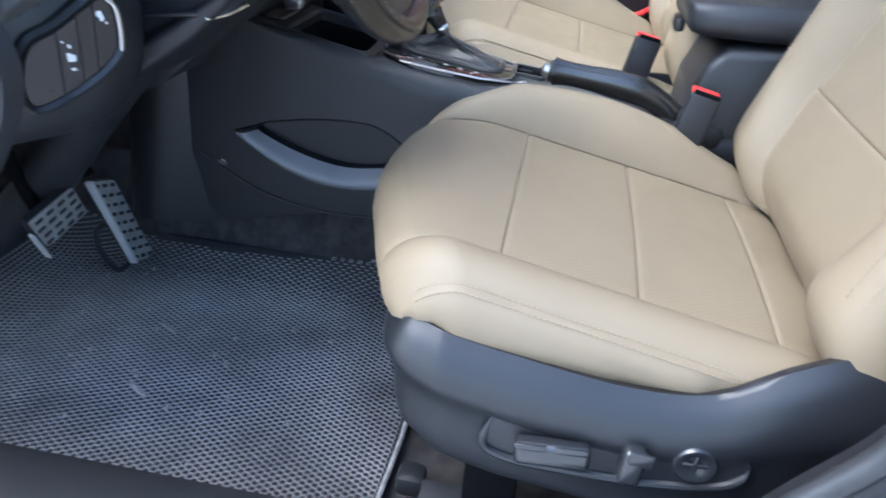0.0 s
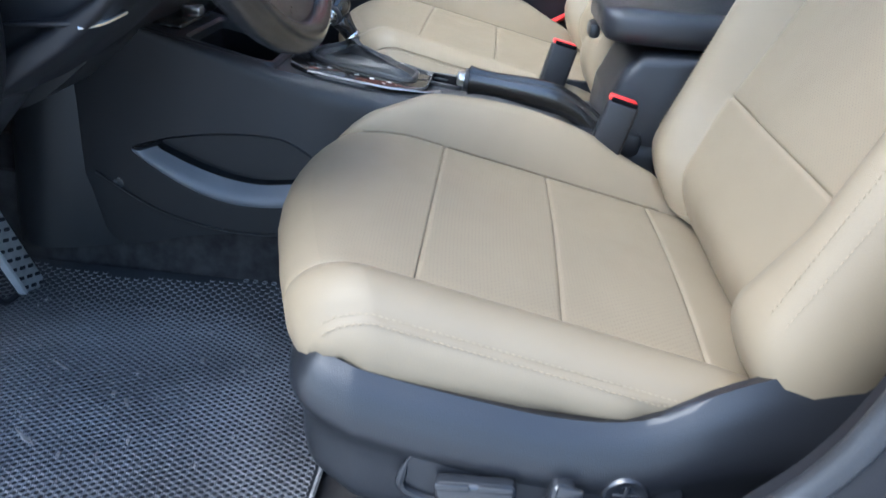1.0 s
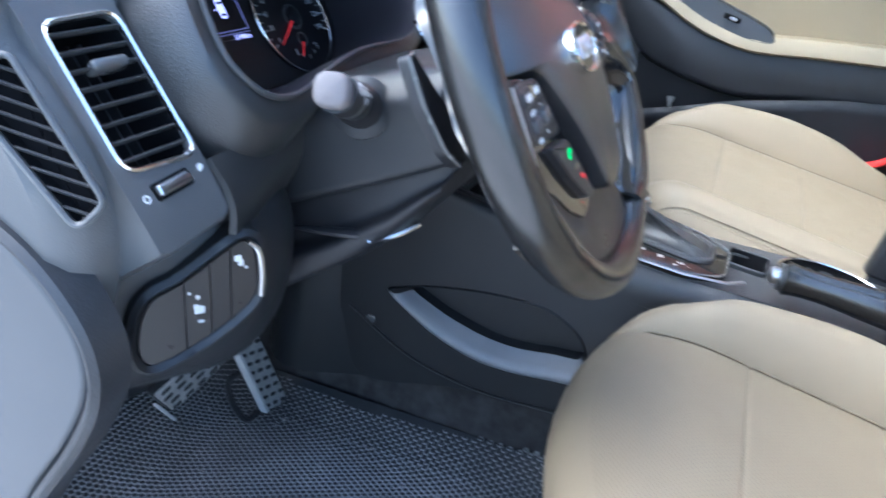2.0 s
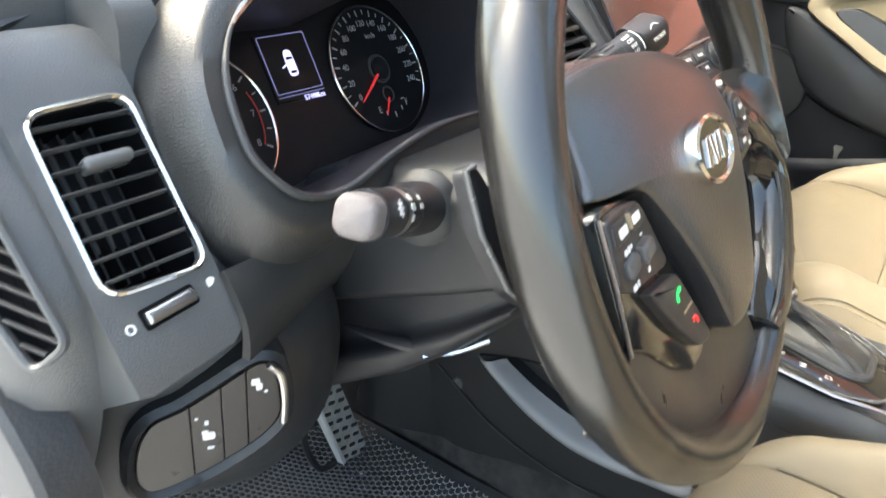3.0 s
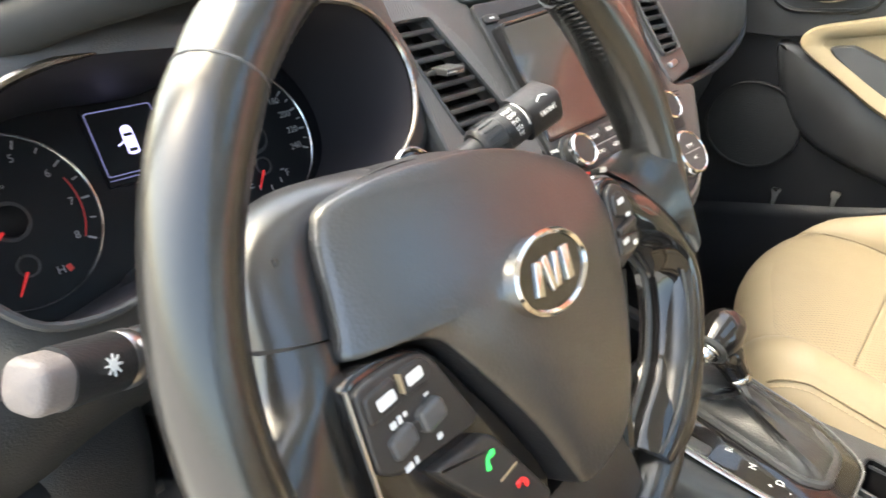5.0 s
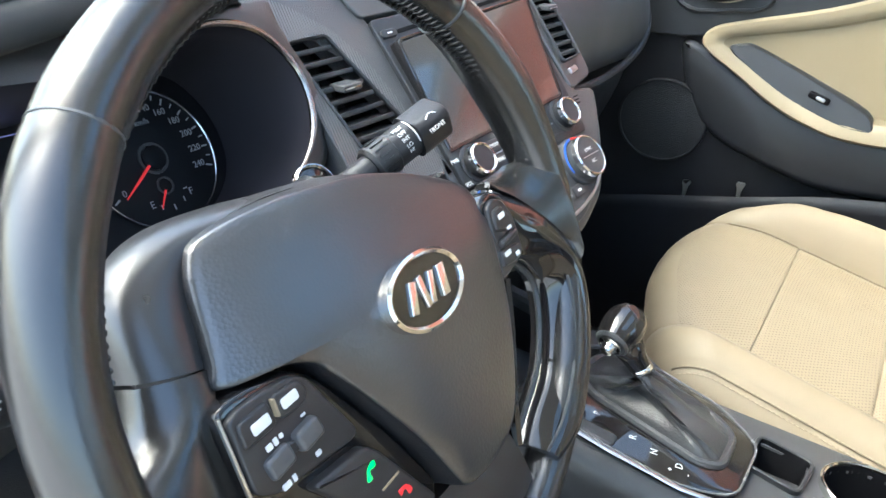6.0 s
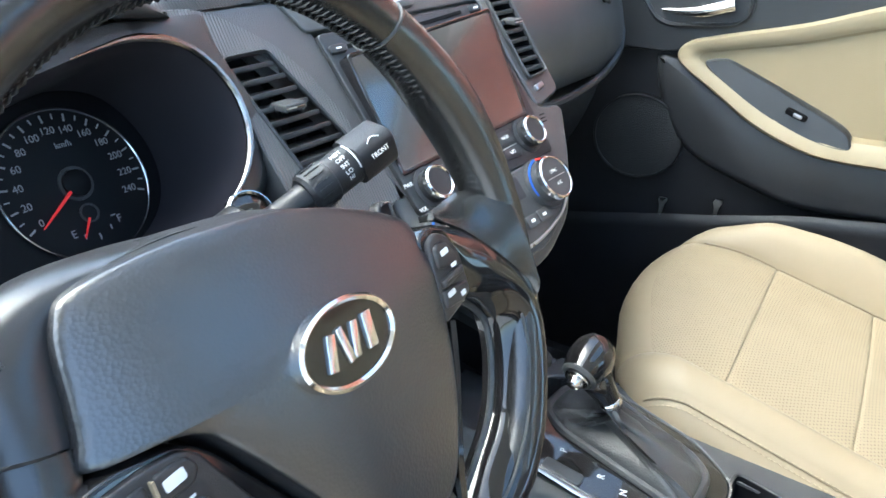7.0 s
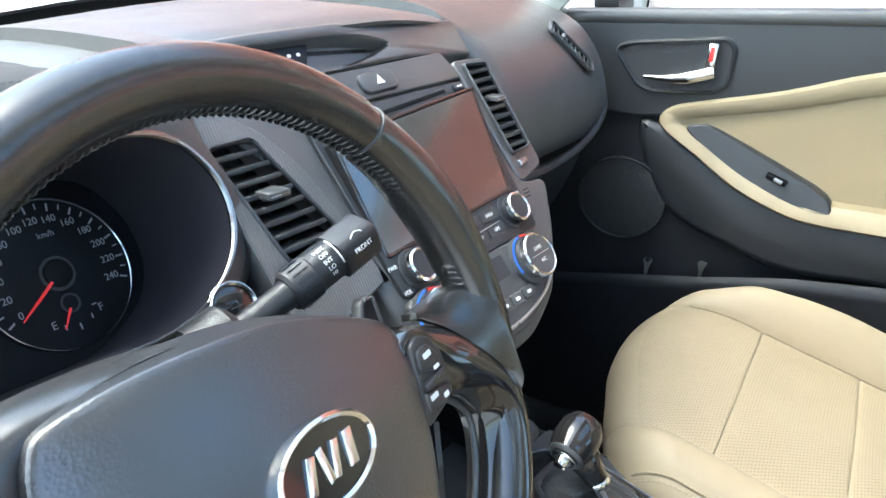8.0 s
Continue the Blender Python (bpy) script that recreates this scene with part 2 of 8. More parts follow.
def tube(path, radius, n=12, closed=False, flat=1.0, up=None, bm=None):
    """A tube along path; radius a number or one per point; flat squeezes it along up."""
    bm = bm or bmesh.new()
    pts = [Vector(p) for p in path]
    rad = radius if isinstance(radius, (list, tuple)) else [radius] * len(pts)
    side = None
    rings = []
    for i, p in enumerate(pts):
        if closed:
            t = pts[(i + 1) % len(pts)] - pts[i - 1]
        else:
            t = pts[min(i + 1, len(pts) - 1)] - pts[max(i - 1, 0)]
        t.normalize()
        if up is not None:
            a = Vector(up) - t * t.dot(Vector(up))
        elif side is None:
            a = t.orthogonal()
        else:
            a = side - t * t.dot(side)
        a.normalize()
        side = a
        b = t.cross(a)
        rings.append([bm.verts.new(p + (a * math.cos(q) * flat + b * math.sin(q)) * rad[i]) for q in (2 * math.pi * j / n for j in range(n))])
    if closed:
        rings.append(rings[0])
    bridge(bm, rings)
    if not closed:
        bm.faces.new(rings[0][::-1])
        bm.faces.new(rings[-1])
    return bm


def rrect(w, h, r, n=5, cx=0.0, cy=0.0):
    """A rounded rectangle as a list of (x, y)."""
    out = []
    for sx, sy, a0 in ((1, 1, 0), (-1, 1, 90), (-1, -1, 180), (1, -1, 270)):
        for j in range(n + 1):
            a = radians(a0 + 90 * j / n)
            out.append((cx + sx * (w / 2 - r) + r * math.cos(a), cy + sy * (h / 2 - r) + r * math.sin(a)))
    return out


def ellipse(rx, ry, n=32, cx=0.0, cy=0.0):
    return [(cx + rx * math.cos(2 * math.pi * i / n), cy + ry * math.sin(2 * math.pi * i / n)) for i in range(n)]


def rounded(points, r, n=4):
    """A polygon with its corners rounded off."""
    out = []
    m = len(points)
    for i in range(m):
        p = Vector(points[i])
        a, b = Vector(points[i - 1]) - p, Vector(points[(i + 1) % m]) - p
        q = min(r, a.length * 0.45, b.length * 0.45)
        a, b = p + a.normalized() * q, p + b.normalized() * q
        for j in range(n + 1):
            t = j / n
            out.append(tuple((1 - t) ** 2 * a + 2 * t * (1 - t) * p + t * t * b))
    return out


def inset(outline, d):
    """The outline moved inwards by d (for outlines without sharp notches)."""
    pts = [Vector(p) for p in outline]
    area = sum(a.x * b.y - b.x * a.y for a, b in zip(pts, pts[1:] + pts[:1]))
    s = 1 if area > 0 else -1
    out = []
    for i, p in enumerate(pts):
        t = pts[(i + 1) % len(pts)] - pts[i - 1]
        t.normalize()
        out.append(tuple(p + Vector((-t.y, t.x)) * d * s))
    return out


def plate(outline, m, low, high, soft=0.0, dome=0.0, bm=None, back=True):
    """A slab with that outline in m's plane, from height low to high, its upper edge rounded by soft."""
    bm = bm or bmesh.new()
    rows = [(outline, low)]
    if soft > 0:
        for f in (0.0, 0.35, 0.75, 1.0):
            a = f * math.pi / 2
            rows.append((inset(outline, soft * (1 - math.cos(a))), high - soft + soft * math.sin(a)))
    else:
        rows.append((outline, high))
    rings = [[bm.verts.new(m @ Vector((x, y, h))) for x, y in line] for line, h in rows]
    bridge(bm, rings)
    if back:
        bm.faces.new(rings[0][::-1])
    if dome:
        last = rows[-1][0]
        c = Vector((sum(p[0] for p in last) / len(last), sum(p[1] for p in last) / len(last)))
        for f in (0.72, 0.4):
            ring = [bm.verts.new(m @ Vector((c.x + (x - c.x) * f, c.y + (y - c.y) * f, high + dome * (1 - f * f)))) for x, y in last]
            bridge(bm, [rings[-1], ring])
            rings.append(ring)
        top = bm.verts.new(m @ Vector((c.x, c.y, high + dome)))
        r = rings[-1]
        for i in range(len(r)):
            bm.faces.new((r[i], r[(i + 1) % len(r)], top))
    else:
        bm.faces.new(rings[-1])
    return bm


def frame_ring(outer, inner, m, low, high, soft=0.0, bm=None):
    """A flat frame between two outlines of equal length."""
    bm = bm or bmesh.new()
    mid_o, mid_i = (inset(outer, soft), inset(inner, -soft)) if soft else (outer, inner)
    rows = [(outer, low), (outer, high - soft)]
    if soft:
        rows.append((mid_o, high))
        rows.append((mid_i, high))
    rows += [(inner, high - soft), (inner, low)]
    rings = [[bm.verts.new(m @ Vector((x, y, h))) for x, y in line] for line, h in rows]
    bridge(bm, rings + [rings[0]])
    return bm


def polar(outline, c, n=72):
    """The outline met by n rays from c, so that two outlines can be bridged."""
    res = []
    for i in range(n):
        d = Vector((math.cos(2 * math.pi * i / n), math.sin(2 * math.pi * i / n)))
        far = 0.0
        for a, b in zip(outline, outline[1:] + outline[:1]):
            a, e = Vector(a) - Vector(c), Vector(b) - Vector(a)
            det = d.x * -e.y + e.x * d.y
            if abs(det) < 1e-12:
                continue
            k, q = (a.x * -e.y + e.x * a.y) / det, (d.x * a.y - d.y * a.x) / det
            if 0 <= q <= 1 and k > far:
                far = k
        res.append((c[0] + d.x * far, c[1] + d.y * far))
    return res


def sheet(fn, us, vs, bm=None, mat=None):
    """A grid surface; fn(u, v) gives the place, mat(u, v) the material slot."""
    bm = bm or bmesh.new()
    rows = [[bm.verts.new(fn(u, v)) for u in us] for v in vs]
    for j in range(len(vs) - 1):
        for i in range(len(us) - 1):
            f = bm.faces.new((rows[j][i], rows[j][i + 1], rows[j + 1][i + 1], rows[j + 1][i]))
            if mat:
                f.material_index = mat((us[i] + us[i + 1]) / 2, (vs[j] + vs[j + 1]) / 2)
    return bm


def thicken(bm, d):
    """Gives a sheet a back side d behind it and closes the rim."""
    bmesh.ops.recalc_face_normals(bm, faces=bm.faces)
    bmesh.ops.solidify(bm, geom=bm.faces[:], thickness=d)
    return bm


def box(center, size, r=0.004, m=None, seg=2):
    """A block with rounded edges."""
    bm = bmesh.new()
    bmesh.ops.create_cube(bm, size=1.0)
    for v in bm.verts:
        v.co = Vector((v.co.x * size[0], v.co.y * size[1], v.co.z * size[2]))
    if r > 0:
        bmesh.ops.bevel(bm, geom=bm.edges[:], offset=r, segments=seg, affect="EDGES", profile=0.5)
    place = m @ Matrix.Translation(center) if m else Matrix.Translation(center)
    bmesh.ops.transform(bm, matrix=place, verts=bm.verts)
    return bm


def turned(profile, m, n=28, bm=None):
    """A round thing about m's z axis from (radius, height) rows."""
    bm = bm or bmesh.new()
    rings = [[bm.verts.new(m @ Vector((r * math.cos(2 * math.pi * i / n), r * math.sin(2 * math.pi * i / n), h))) for i in range(n)] for r, h in profile]
    bridge(bm, rings)
    bm.faces.new(rings[0][::-1])
    bm.faces.new(rings[-1])
    return bm


def merge(bm, other):
    """Adds the geometry of other to bm."""
    tmp = bpy.data.meshes.new("tmp")
    other.to_mesh(tmp)
    other.free()
    bm.from_mesh(tmp)
    bpy.data.meshes.remove(tmp)
    return bm


def letters(text, size, m, mat, parent, spin=0, bold=0.0):
    """Raised or printed characters centred at m."""
    cu = bpy.data.curves.new("marking", "FONT")
    cu.body, cu.size, cu.align_x, cu.align_y = text, size, "CENTER", "CENTER"
    cu.extrude, cu.offset, cu.resolution_u = 0.00015, bold, 3
    tmp = bpy.data.objects.new("tmp", cu)
    me = bpy.data.meshes.new_from_object(tmp)
    bpy.data.objects.remove(tmp)
    bpy.data.curves.remove(cu)
    me.transform(Matrix.Translation(-root_place(parent)) @ m @ pose(0, 0, 0, 0, 0, spin))
    me.name = "marking"
    me.materials.clear()
    me.materials.append(mat)
    ob = new("marking", me)
    ob.parent = parent
    return ob


def bars(spots, m, height, bm=None):
    """Small flat bars (x, y, w, h) standing for writing that cannot be read."""
    bm = bm or bmesh.new()
    for x, y, w, h in spots:
        plate(rrect(w, h, min(w, h) * 0.2, 2, x, y), m, height, height + 0.0004, bm=bm)
    return bm


def stitches(path, gap, size, offset, bm=None):
    """Single thread stitches laid along a line; offset lifts them off the surface."""
    bm = bm or bmesh.new()
    pts = [Vector(p) for p in path]
    lengths = [0.0]
    for a, b in zip(pts, pts[1:]):
        lengths.append(lengths[-1] + (b - a).length)
    s = gap
    i = 0
    off = Vector(offset)
    while s < lengths[-1]:
        while lengths[i + 1] < s:
            i += 1
        t = (pts[i + 1] - pts[i]).normalized()
        p = pts[i] + t * (s - lengths[i]) + off
        a = off.normalized() - t * t.dot(off.normalized())
        a.normalize()
        b = t.cross(a)
        h = gap * 0.32
        ring = [[bm.verts.new(p + t * d + (a * math.cos(q) + b * math.sin(q)) * size * k) for q in (0, 1.571, 3.142, 4.712)] for d, k in ((-h, 0.5), (0, 1.0), (h, 0.5))]
        bridge(bm, ring)
        bm.faces.new(ring[0][::-1])
        bm.faces.new(ring[-1])
        s += gap
    return bm


def spread(a, b, n):
    return [a + (b - a) * i / n for i in range(n + 1)]


def marks(name, spots, m, height, mat, parent):
    """Each bar a part of its own."""
    for spot in spots:
        part(name, bars([spot], m, height), mat, parent)

# ---- outside ----
bm = bmesh.new()
bmesh.ops.create_grid(bm, x_segments=8, y_segments=8, size=300)
bmesh.ops.translate(bm, verts=bm.verts, vec=(0, 0, -0.36))
single("ground", bm, M_CONCRETE, "pale worn concrete yard around the car", "ground", "structure")

house = thing("building", (14, 6, -0.36), "terracotta and white rendered building beyond the car", "building")
part("wall", box((14, 6, 0.9), (0.4, 60, 2.52), 0.02), M_WHITEWALL, house, "white painted lower wall")
part("upper_wall", box((14.0, 6, 5.2), (0.5, 60, 6.0), 0.02), M_TERRA, house, "terracotta painted upper wall")
part("cornice", box((13.8, 6, 8.3), (0.9, 60, 0.25), 0.03), M_WHITEWALL, house)

# unseen awning, added to give the radio screen its red reflection
awn = thing("awning", (6.2, -1.0, -0.36), "unseen terracotta awning added for the red mirrored in the screen", "awning")
part("roof", box((6.2, -1.0, 4.6), (5.2, 13.0, 0.12), 0.02, pose(0, 0, 0, 0, 0, 0)), M_TERRA, awn, "terracotta slab added for the screen to mirror")
for y in (-7.0, -1.0, 5.0):
    part("post", box((8.4, y, 2.1), (0.12, 0.12, 4.9), 0.01), M_WHITEWALL, awn)

# ---- car shell ----
# floor pan, with the tunnel and the sill
bm = box((0.0, -0.25, -0.02), (1.36, 2.3, 0.05), 0.004)
single("floor", bm, M_CARPET, "dark carpeted car floor", "floor", "structure")


def toe_slope(u, v):
    return Vector((u, 0.84 + 0.16 * v, 0.02 + 0.40 * v ** 1.25 + 0.012 * math.sin(9 * u)))


bm = thicken(sheet(toe_slope, spread(-0.63, 0.66, 20), spread(0, 1, 10)), 0.02)
single("firewall", bm, M_CARPET, "dark carpeted toe board under the dashboard", "firewall", "structure")


def tunnel_side(u, v):
    # u along the car, v upwards
    return Vector((-0.052 - 0.022 * (1 - v) ** 2 + 0.006 * math.sin(13 * u), u, 0.004 + 0.20 * v))


bm = thicken(sheet(tunnel_side, spread(-0.2, 0.86, 24), spread(0, 1, 8)), 0.012)
single("tunnel_carpet", bm, M_CARPET, "dark fuzzy carpet along the centre tunnel", "carpet", "structure")
bm = thicken(sheet(lambda u, v: Vector((-tunnel_side(u, v).x + 0.06, u, tunnel_side(u, v).z)), spread(-0.2, 0.86, 16), spread(0, 1, 6)), 0.012)
single("tunnel_carpet", bm, M_CARPET, "dark fuzzy carpet along the centre tunnel", "carpet", "structure")

single("sill_right", box((0.70, -0.3, 0.0), (0.10, 1.95, 0.16), 0.01), M_PLASTIC, "black passenger side door sill", "door sill", "structure")
single("kick_panel", box((0.70, 0.78, 0.40), (0.06, 0.36, 0.92), 0.01), M_PLASTIC, "black passenger side kick panel", "kick panel", "structure")
single("kick_panel", box((-0.665, 0.885, 0.22), (0.03, 0.15, 0.56), 0.006), M_PLASTIC, "black driver side kick panel", "kick panel", "structure")
# driver side sill: scuff plate, inner step and rubber seal
sill_ring = [(-0.600, 0.0), (-0.606, 0.045), (-0.622, 0.072), (-0.655, 0.083), (-0.700, 0.080), (-0.722, 0.060), (-0.725, 0.0), (-0.70, -0.06), (-0.62, -0.06)]
bm = loft([[Vector((x, y, z)) for x, z in sill_ring] for y in spread(-0.95, 0.80, 10)])
single("door_sill", bm, M_PLASTIC, "black grained plastic door sill plate", "door sill", "structure")
rocker_ring = [(-0.715, 0.02), (-0.725, 0.072), (-0.76, 0.07), (-0.80, 0.03), (-0.815, -0.05), (-0.80, -0.2), (-0.74, -0.22), (-0.71, -0.1)]
bm = loft([[Vector((p.x, y, p.y)) for p in spline([(a, b, 0) for a, b in rocker_ring], 3, True)] for y in spread(-0.95, 0.95, 6)])
single("rocker_panel", bm, M_PAINT, "white painted rocker panel under the open door", "car body", "structure")

# lower B pillar beside the seat: black trim, rubber seal and white body
seal_line = spline([(0.80, 0.088), (0.45, 0.088), (0.10, 0.088), (-0.08, 0.115), (-0.19, 0.20), (-0.262, 0.298), (-0.305, 0.36), (-0.330, 0.43), (-0.352, 0.55), (-0.375, 0.75), (-0.40, 1.05)], 6)
bm = tube([Vector((-0.722, p.x, p.y)) for p in seal_line], 0.011, 10)
single("door_seal", bm, M_RUBBER, "black rubber weatherstrip round the door opening", "seal", "structure")


def pillar_trim(u, v):
    # u runs up along the seal, v goes rearwards and inwards
    p = seal_line[int(u)]
    turn = v * 1.25
    return Vector((-0.715 + 0.05 * (1 - math.cos(turn * 1.2)), p.x - 0.002 - 0.30 * v, p.y + 0.0 + 0.015 * math.sin(turn * 2)))


low = 6 * 3
bm = thicken(sheet(pillar_trim, list(range(low, len(seal_line))), spread(0, 1, 8)), 0.02)
single("pillar_trim", bm, M_DOOR, "black plastic lower pillar trim beside the seat", "pillar trim", "structure")


def pillar_paint(u, v):
    p = seal_line[int(u)]
    return Vector((-0.742 - 0.07 * math.sin(v * 1.4), p.x - 0.026 - 0.26 * v, p.y - 0.004 - 0.06 * v))


def pillar_strip(u, v):
    p = seal_line[int(u)]
    return Vector((-0.720 - 0.018 * v - 0.006 * math.sin(math.pi * v), p.x - 0.034 * v, p.y - 0.006 * v))


bm = thicken(sheet(pillar_paint, list(range(low, len(seal_line))), spread(0.02, 1, 8)), 0.02)
single("pillar_body", bm, M_PAINT, "white painted body pillar behind the door opening", "car body", "structure")

bm = thicken(sheet(pillar_strip, list(range(low, len(seal_line))), spread(0, 1, 6)), 0.01)
single("pillar_strip", bm, M_DOOR, "wide black rubber strip along the door opening", "seal", "structure")

# roof, pillars, rear and right walls close the cabin
def roof_at(x, y, h=0.0):
    return Vector((x, y, 1.29 - 0.14 * x * x - 0.05 * (y + 0.6) ** 2 + h))


SUNROOF = (-0.40, 0.40, -0.52, -0.06)
xs, ys = sorted(set(spread(-0.56, 0.50, 14) + [-0.40, 0.40])), sorted(set(spread(-1.45, 0.16, 14) + [-0.52, -0.06]))
bm = sheet(roof_at, xs, ys)
gap = [f for f in bm.faces if SUNROOF[0] < f.calc_center_median().x < SUNROOF[1] and SUNROOF[2] < f.calc_center_median().y < SUNROOF[3]]
bmesh.ops.delete(bm, geom=gap, context="FACES")
single("ceiling", thicken(bm, 0.03), M_HEAD, "pale grey cloth headliner under the car roof", "ceiling", "structure")
roof_line = [(0.40, -0.06), (-0.40, -0.06), (-0.40, -0.52), (0.40, -0.52)]
edge_line = [roof_at(a[0] + (b[0] - a[0]) * t, a[1] + (b[1] - a[1]) * t, 0.002) for a, b in zip(roof_line, roof_line[1:] + roof_line[:1]) for t in spread(0, 1, 6)[:-1]]
single("sunroof_trim", tube(edge_line, 0.012, 8, closed=True), M_PLASTIC, "dark trim round the sunroof opening", "trim", "structure")
rg = single("window_4", thicken(sheet(lambda u, v: roof_at(u, v, 0.035), spread(-0.42, 0.42, 6), spread(-0.54, -0.04, 4)), 0.005), M_ROOFGLASS, "tinted glass sunroof", "window", "structure")
rg.visible_shadow = False
for side in (-1, 1):
    s0 = -0.66 if side < 0 else 0.70
    k = 1.0 if side < 0 else 0.90
    path = spline([(s0 * 0.98, 0.62, 0.80), (s0 * (0.53 + 0.42 * k), 0.42, 1.01), (s0 * 0.88 * k, 0.16, 1.21), (s0 * 0.86 * k, -0.4, 1.27), (s0 * 0.88 * k, -1.2, 1.18)], 6)
    bm = tube(path, 0.035, 10, flat=0.7, up=(side, 0, 0))
    single("pillar", bm, M_HEAD, "pale grey trimmed windscreen pillar and roof rail", "pillar", "structure")
bm = box((0.02, -1.45, 0.36), (1.36, 0.06, 1.02), 0.01)
single("wall_rear", bm, M_PLASTIC, "plain dark rear end of the cabin", "wall", "structure")
bm = box((0.02, -1.45, 1.05), (1.20, 0.005, 0.36), 0.001)
rw = single("window_3", bm, M_GLASS, "clear rear window", "window", "structure")
rw.visible_shadow = False
bm = box((-0.70, -0.95, 0.35), (0.05, 0.95, 0.86), 0.01)
single("wall_left", bm, M_PLASTIC, "plain dark rear door trim", "wall", "structure")
bm = box((0.72, -1.0, 0.42), (0.05, 0.86, 0.90), 0.01)
single("wall_right", bm, M_PLASTIC, "plain dark rear door trim", "wall", "structure")
bm = box((0.70, -0.60, 1.02), (0.045, 0.10, 0.44), 0.01)
single("pillar_right", bm, M_HEAD, "pale grey trimmed centre pillar", "pillar", "structure")


# ---- dashboard shell ----
def rear_edge(x):
    return 0.80 - (0.75 if x > 0 else 0.42) * x * x, 0.816 + 0.030 * max(0, min(1, (x + 0.17) / 0.30)) - 0.12 * x * x


def dash_ring(x, front):
    """Section of the dash; front holds (y, z) rows from the top crest down to the underside."""
    yr, zr = rear_edge(x)
    rows = [(yr + 0.02, zr - 0.10), (yr, zr), ((yr * 2 + front[0][0]) / 3, zr * 0.5 + front[0][1] * 0.5 + 0.006), ((yr + front[0][0] * 2) / 3, zr * 0.3 + front[0][1] * 0.7 + 0.007)] + list(front) + [(0.80, 0.34), (0.86, 0.5)]
    return [Vector((x, p.x, p.y)) for p in spline([(a, b, 0) for a, b in rows], 4, True)]


dash = thing("dashboard", (0, 0.6, 0.3), "charcoal soft-touch dashboard with stitched brow and vents", "dashboard")
PASS = [(0.55, 0.868), (0.468, 0.838), (0.418, 0.778), (0.403, 0.715), (0.410, 0.672), (0.440, 0.655), (0.475, 0.62), (0.50, 0.52), (0.56, 0.40), (0.66, 0.33)]
MID = [(0.57, 0.869), (0.512, 0.862), (0.489, 0.840), (0.482, 0.790), (0.43, 0.69), (0.42, 0.64), (0.42, 0.58), (0.43, 0.50), (0.50, 0.42), (0.60, 0.36)]
HOLE = [(0.56, 0.782), (0.575, 0.780), (0.60, 0.776), (0.625, 0.766), (0.64, 0.73), (0.63, 0.66), (0.60, 0.60), (0.56, 0.56), (0.56, 0.50), (0.60, 0.44)]
LEFT = [(0.50, 0.780), (0.470, 0.768), (0.468, 0.725), (0.440, 0.690), (0.415, 0.650), (0.408, 0.61), (0.42, 0.56), (0.45, 0.50), (0.50, 0.46), (0.60, 0.42)]


def blend(a, b, t):
    return [(p[0] * (1 - t) + q[0] * t, p[1] * (1 - t) + q[1] * t) for p, q in zip(a, b)]


secs = []
for x, t in ((0.215, 0.0), (0.23, 0.7), (0.26, 1), (0.40, 1), (0.52, 1), (0.58, 1)):
    secs.append(dash_ring(x, blend(MID, PASS, t)))
end = secs[-1]
mid = Vector((0, 0.60, 0.62))
for dx, k in ((0.03, 0.985), (0.05, 0.95), (0.062, 0.89)):
    secs.append([Vector((0.58 + dx, mid.y + (p.y - mid.y) * k, mid.z + (p.z - mid.z) * k)) for p in end])
part("passenger_side", loft(secs), M_SOFT, dash)
part("centre_body", loft([dash_ring(x, [(0.57, 0.846), (0.515, 0.846), (0.496, 0.836)] + MID[3:]) for x in spread(-0.195, 0.214, 8)]), M_SOFT, dash)
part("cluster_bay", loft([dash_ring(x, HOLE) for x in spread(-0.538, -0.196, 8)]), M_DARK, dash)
secs = []
SUNK = [(0.52, 0.780), (0.515, 0.768), (0.515, 0.725), (0.490, 0.690), (0.465, 0.650), (0.455, 0.61), (0.45, 0.56), (0.46, 0.50), (0.50, 0.46), (0.60, 0.42)]
for x, front in ((-0.539, LEFT), (-0.5645, LEFT), (-0.565, SUNK), (-0.6335, SUNK), (-0.634, LEFT), (-0.640, LEFT)):
    secs.append(dash_ring(x, front))
end = secs[-1]
for dx, k in ((0.013, 0.985), (0.025, 0.955), (0.033, 0.90)):
    secs.append([Vector((-0.640 - dx, mid.y + (p.y - mid.y) * k, mid.z + (p.z - mid.z) * k)) for p in end])
part("driver_end", loft(secs), M_PANEL, dash, "grey grained dash end")


# stitched brow that overhangs the instruments
BROW_Y = [(-0.564, 0.513), (-0.548, 0.494), (-0.529, 0.475), (-0.51, 0.458), (-0.483, 0.447), (-0.441, 0.441), (-0.387, 0.439), (-0.32, 0.443), (-0.26, 0.452), (-0.229, 0.463)]
BROW_LOW = [(-0.564, 0.769), (-0.548, 0.746), (-0.529, 0.759), (-0.51, 0.773), (-0.483, 0.785), (-0.441, 0.797), (-0.387, 0.807), (-0.32, 0.818), (-0.26, 0.812), (-0.229, 0.808)]
BROW_SEAM = [(-0.564, 0.771), (-0.542, 0.783), (-0.521, 0.795), (-0.494, 0.808), (-0.45, 0.821), (-0.40, 0.830), (-0.33, 0.836), (-0.27, 0.829), (-0.24, 0.818), (-0.229, 0.810)]


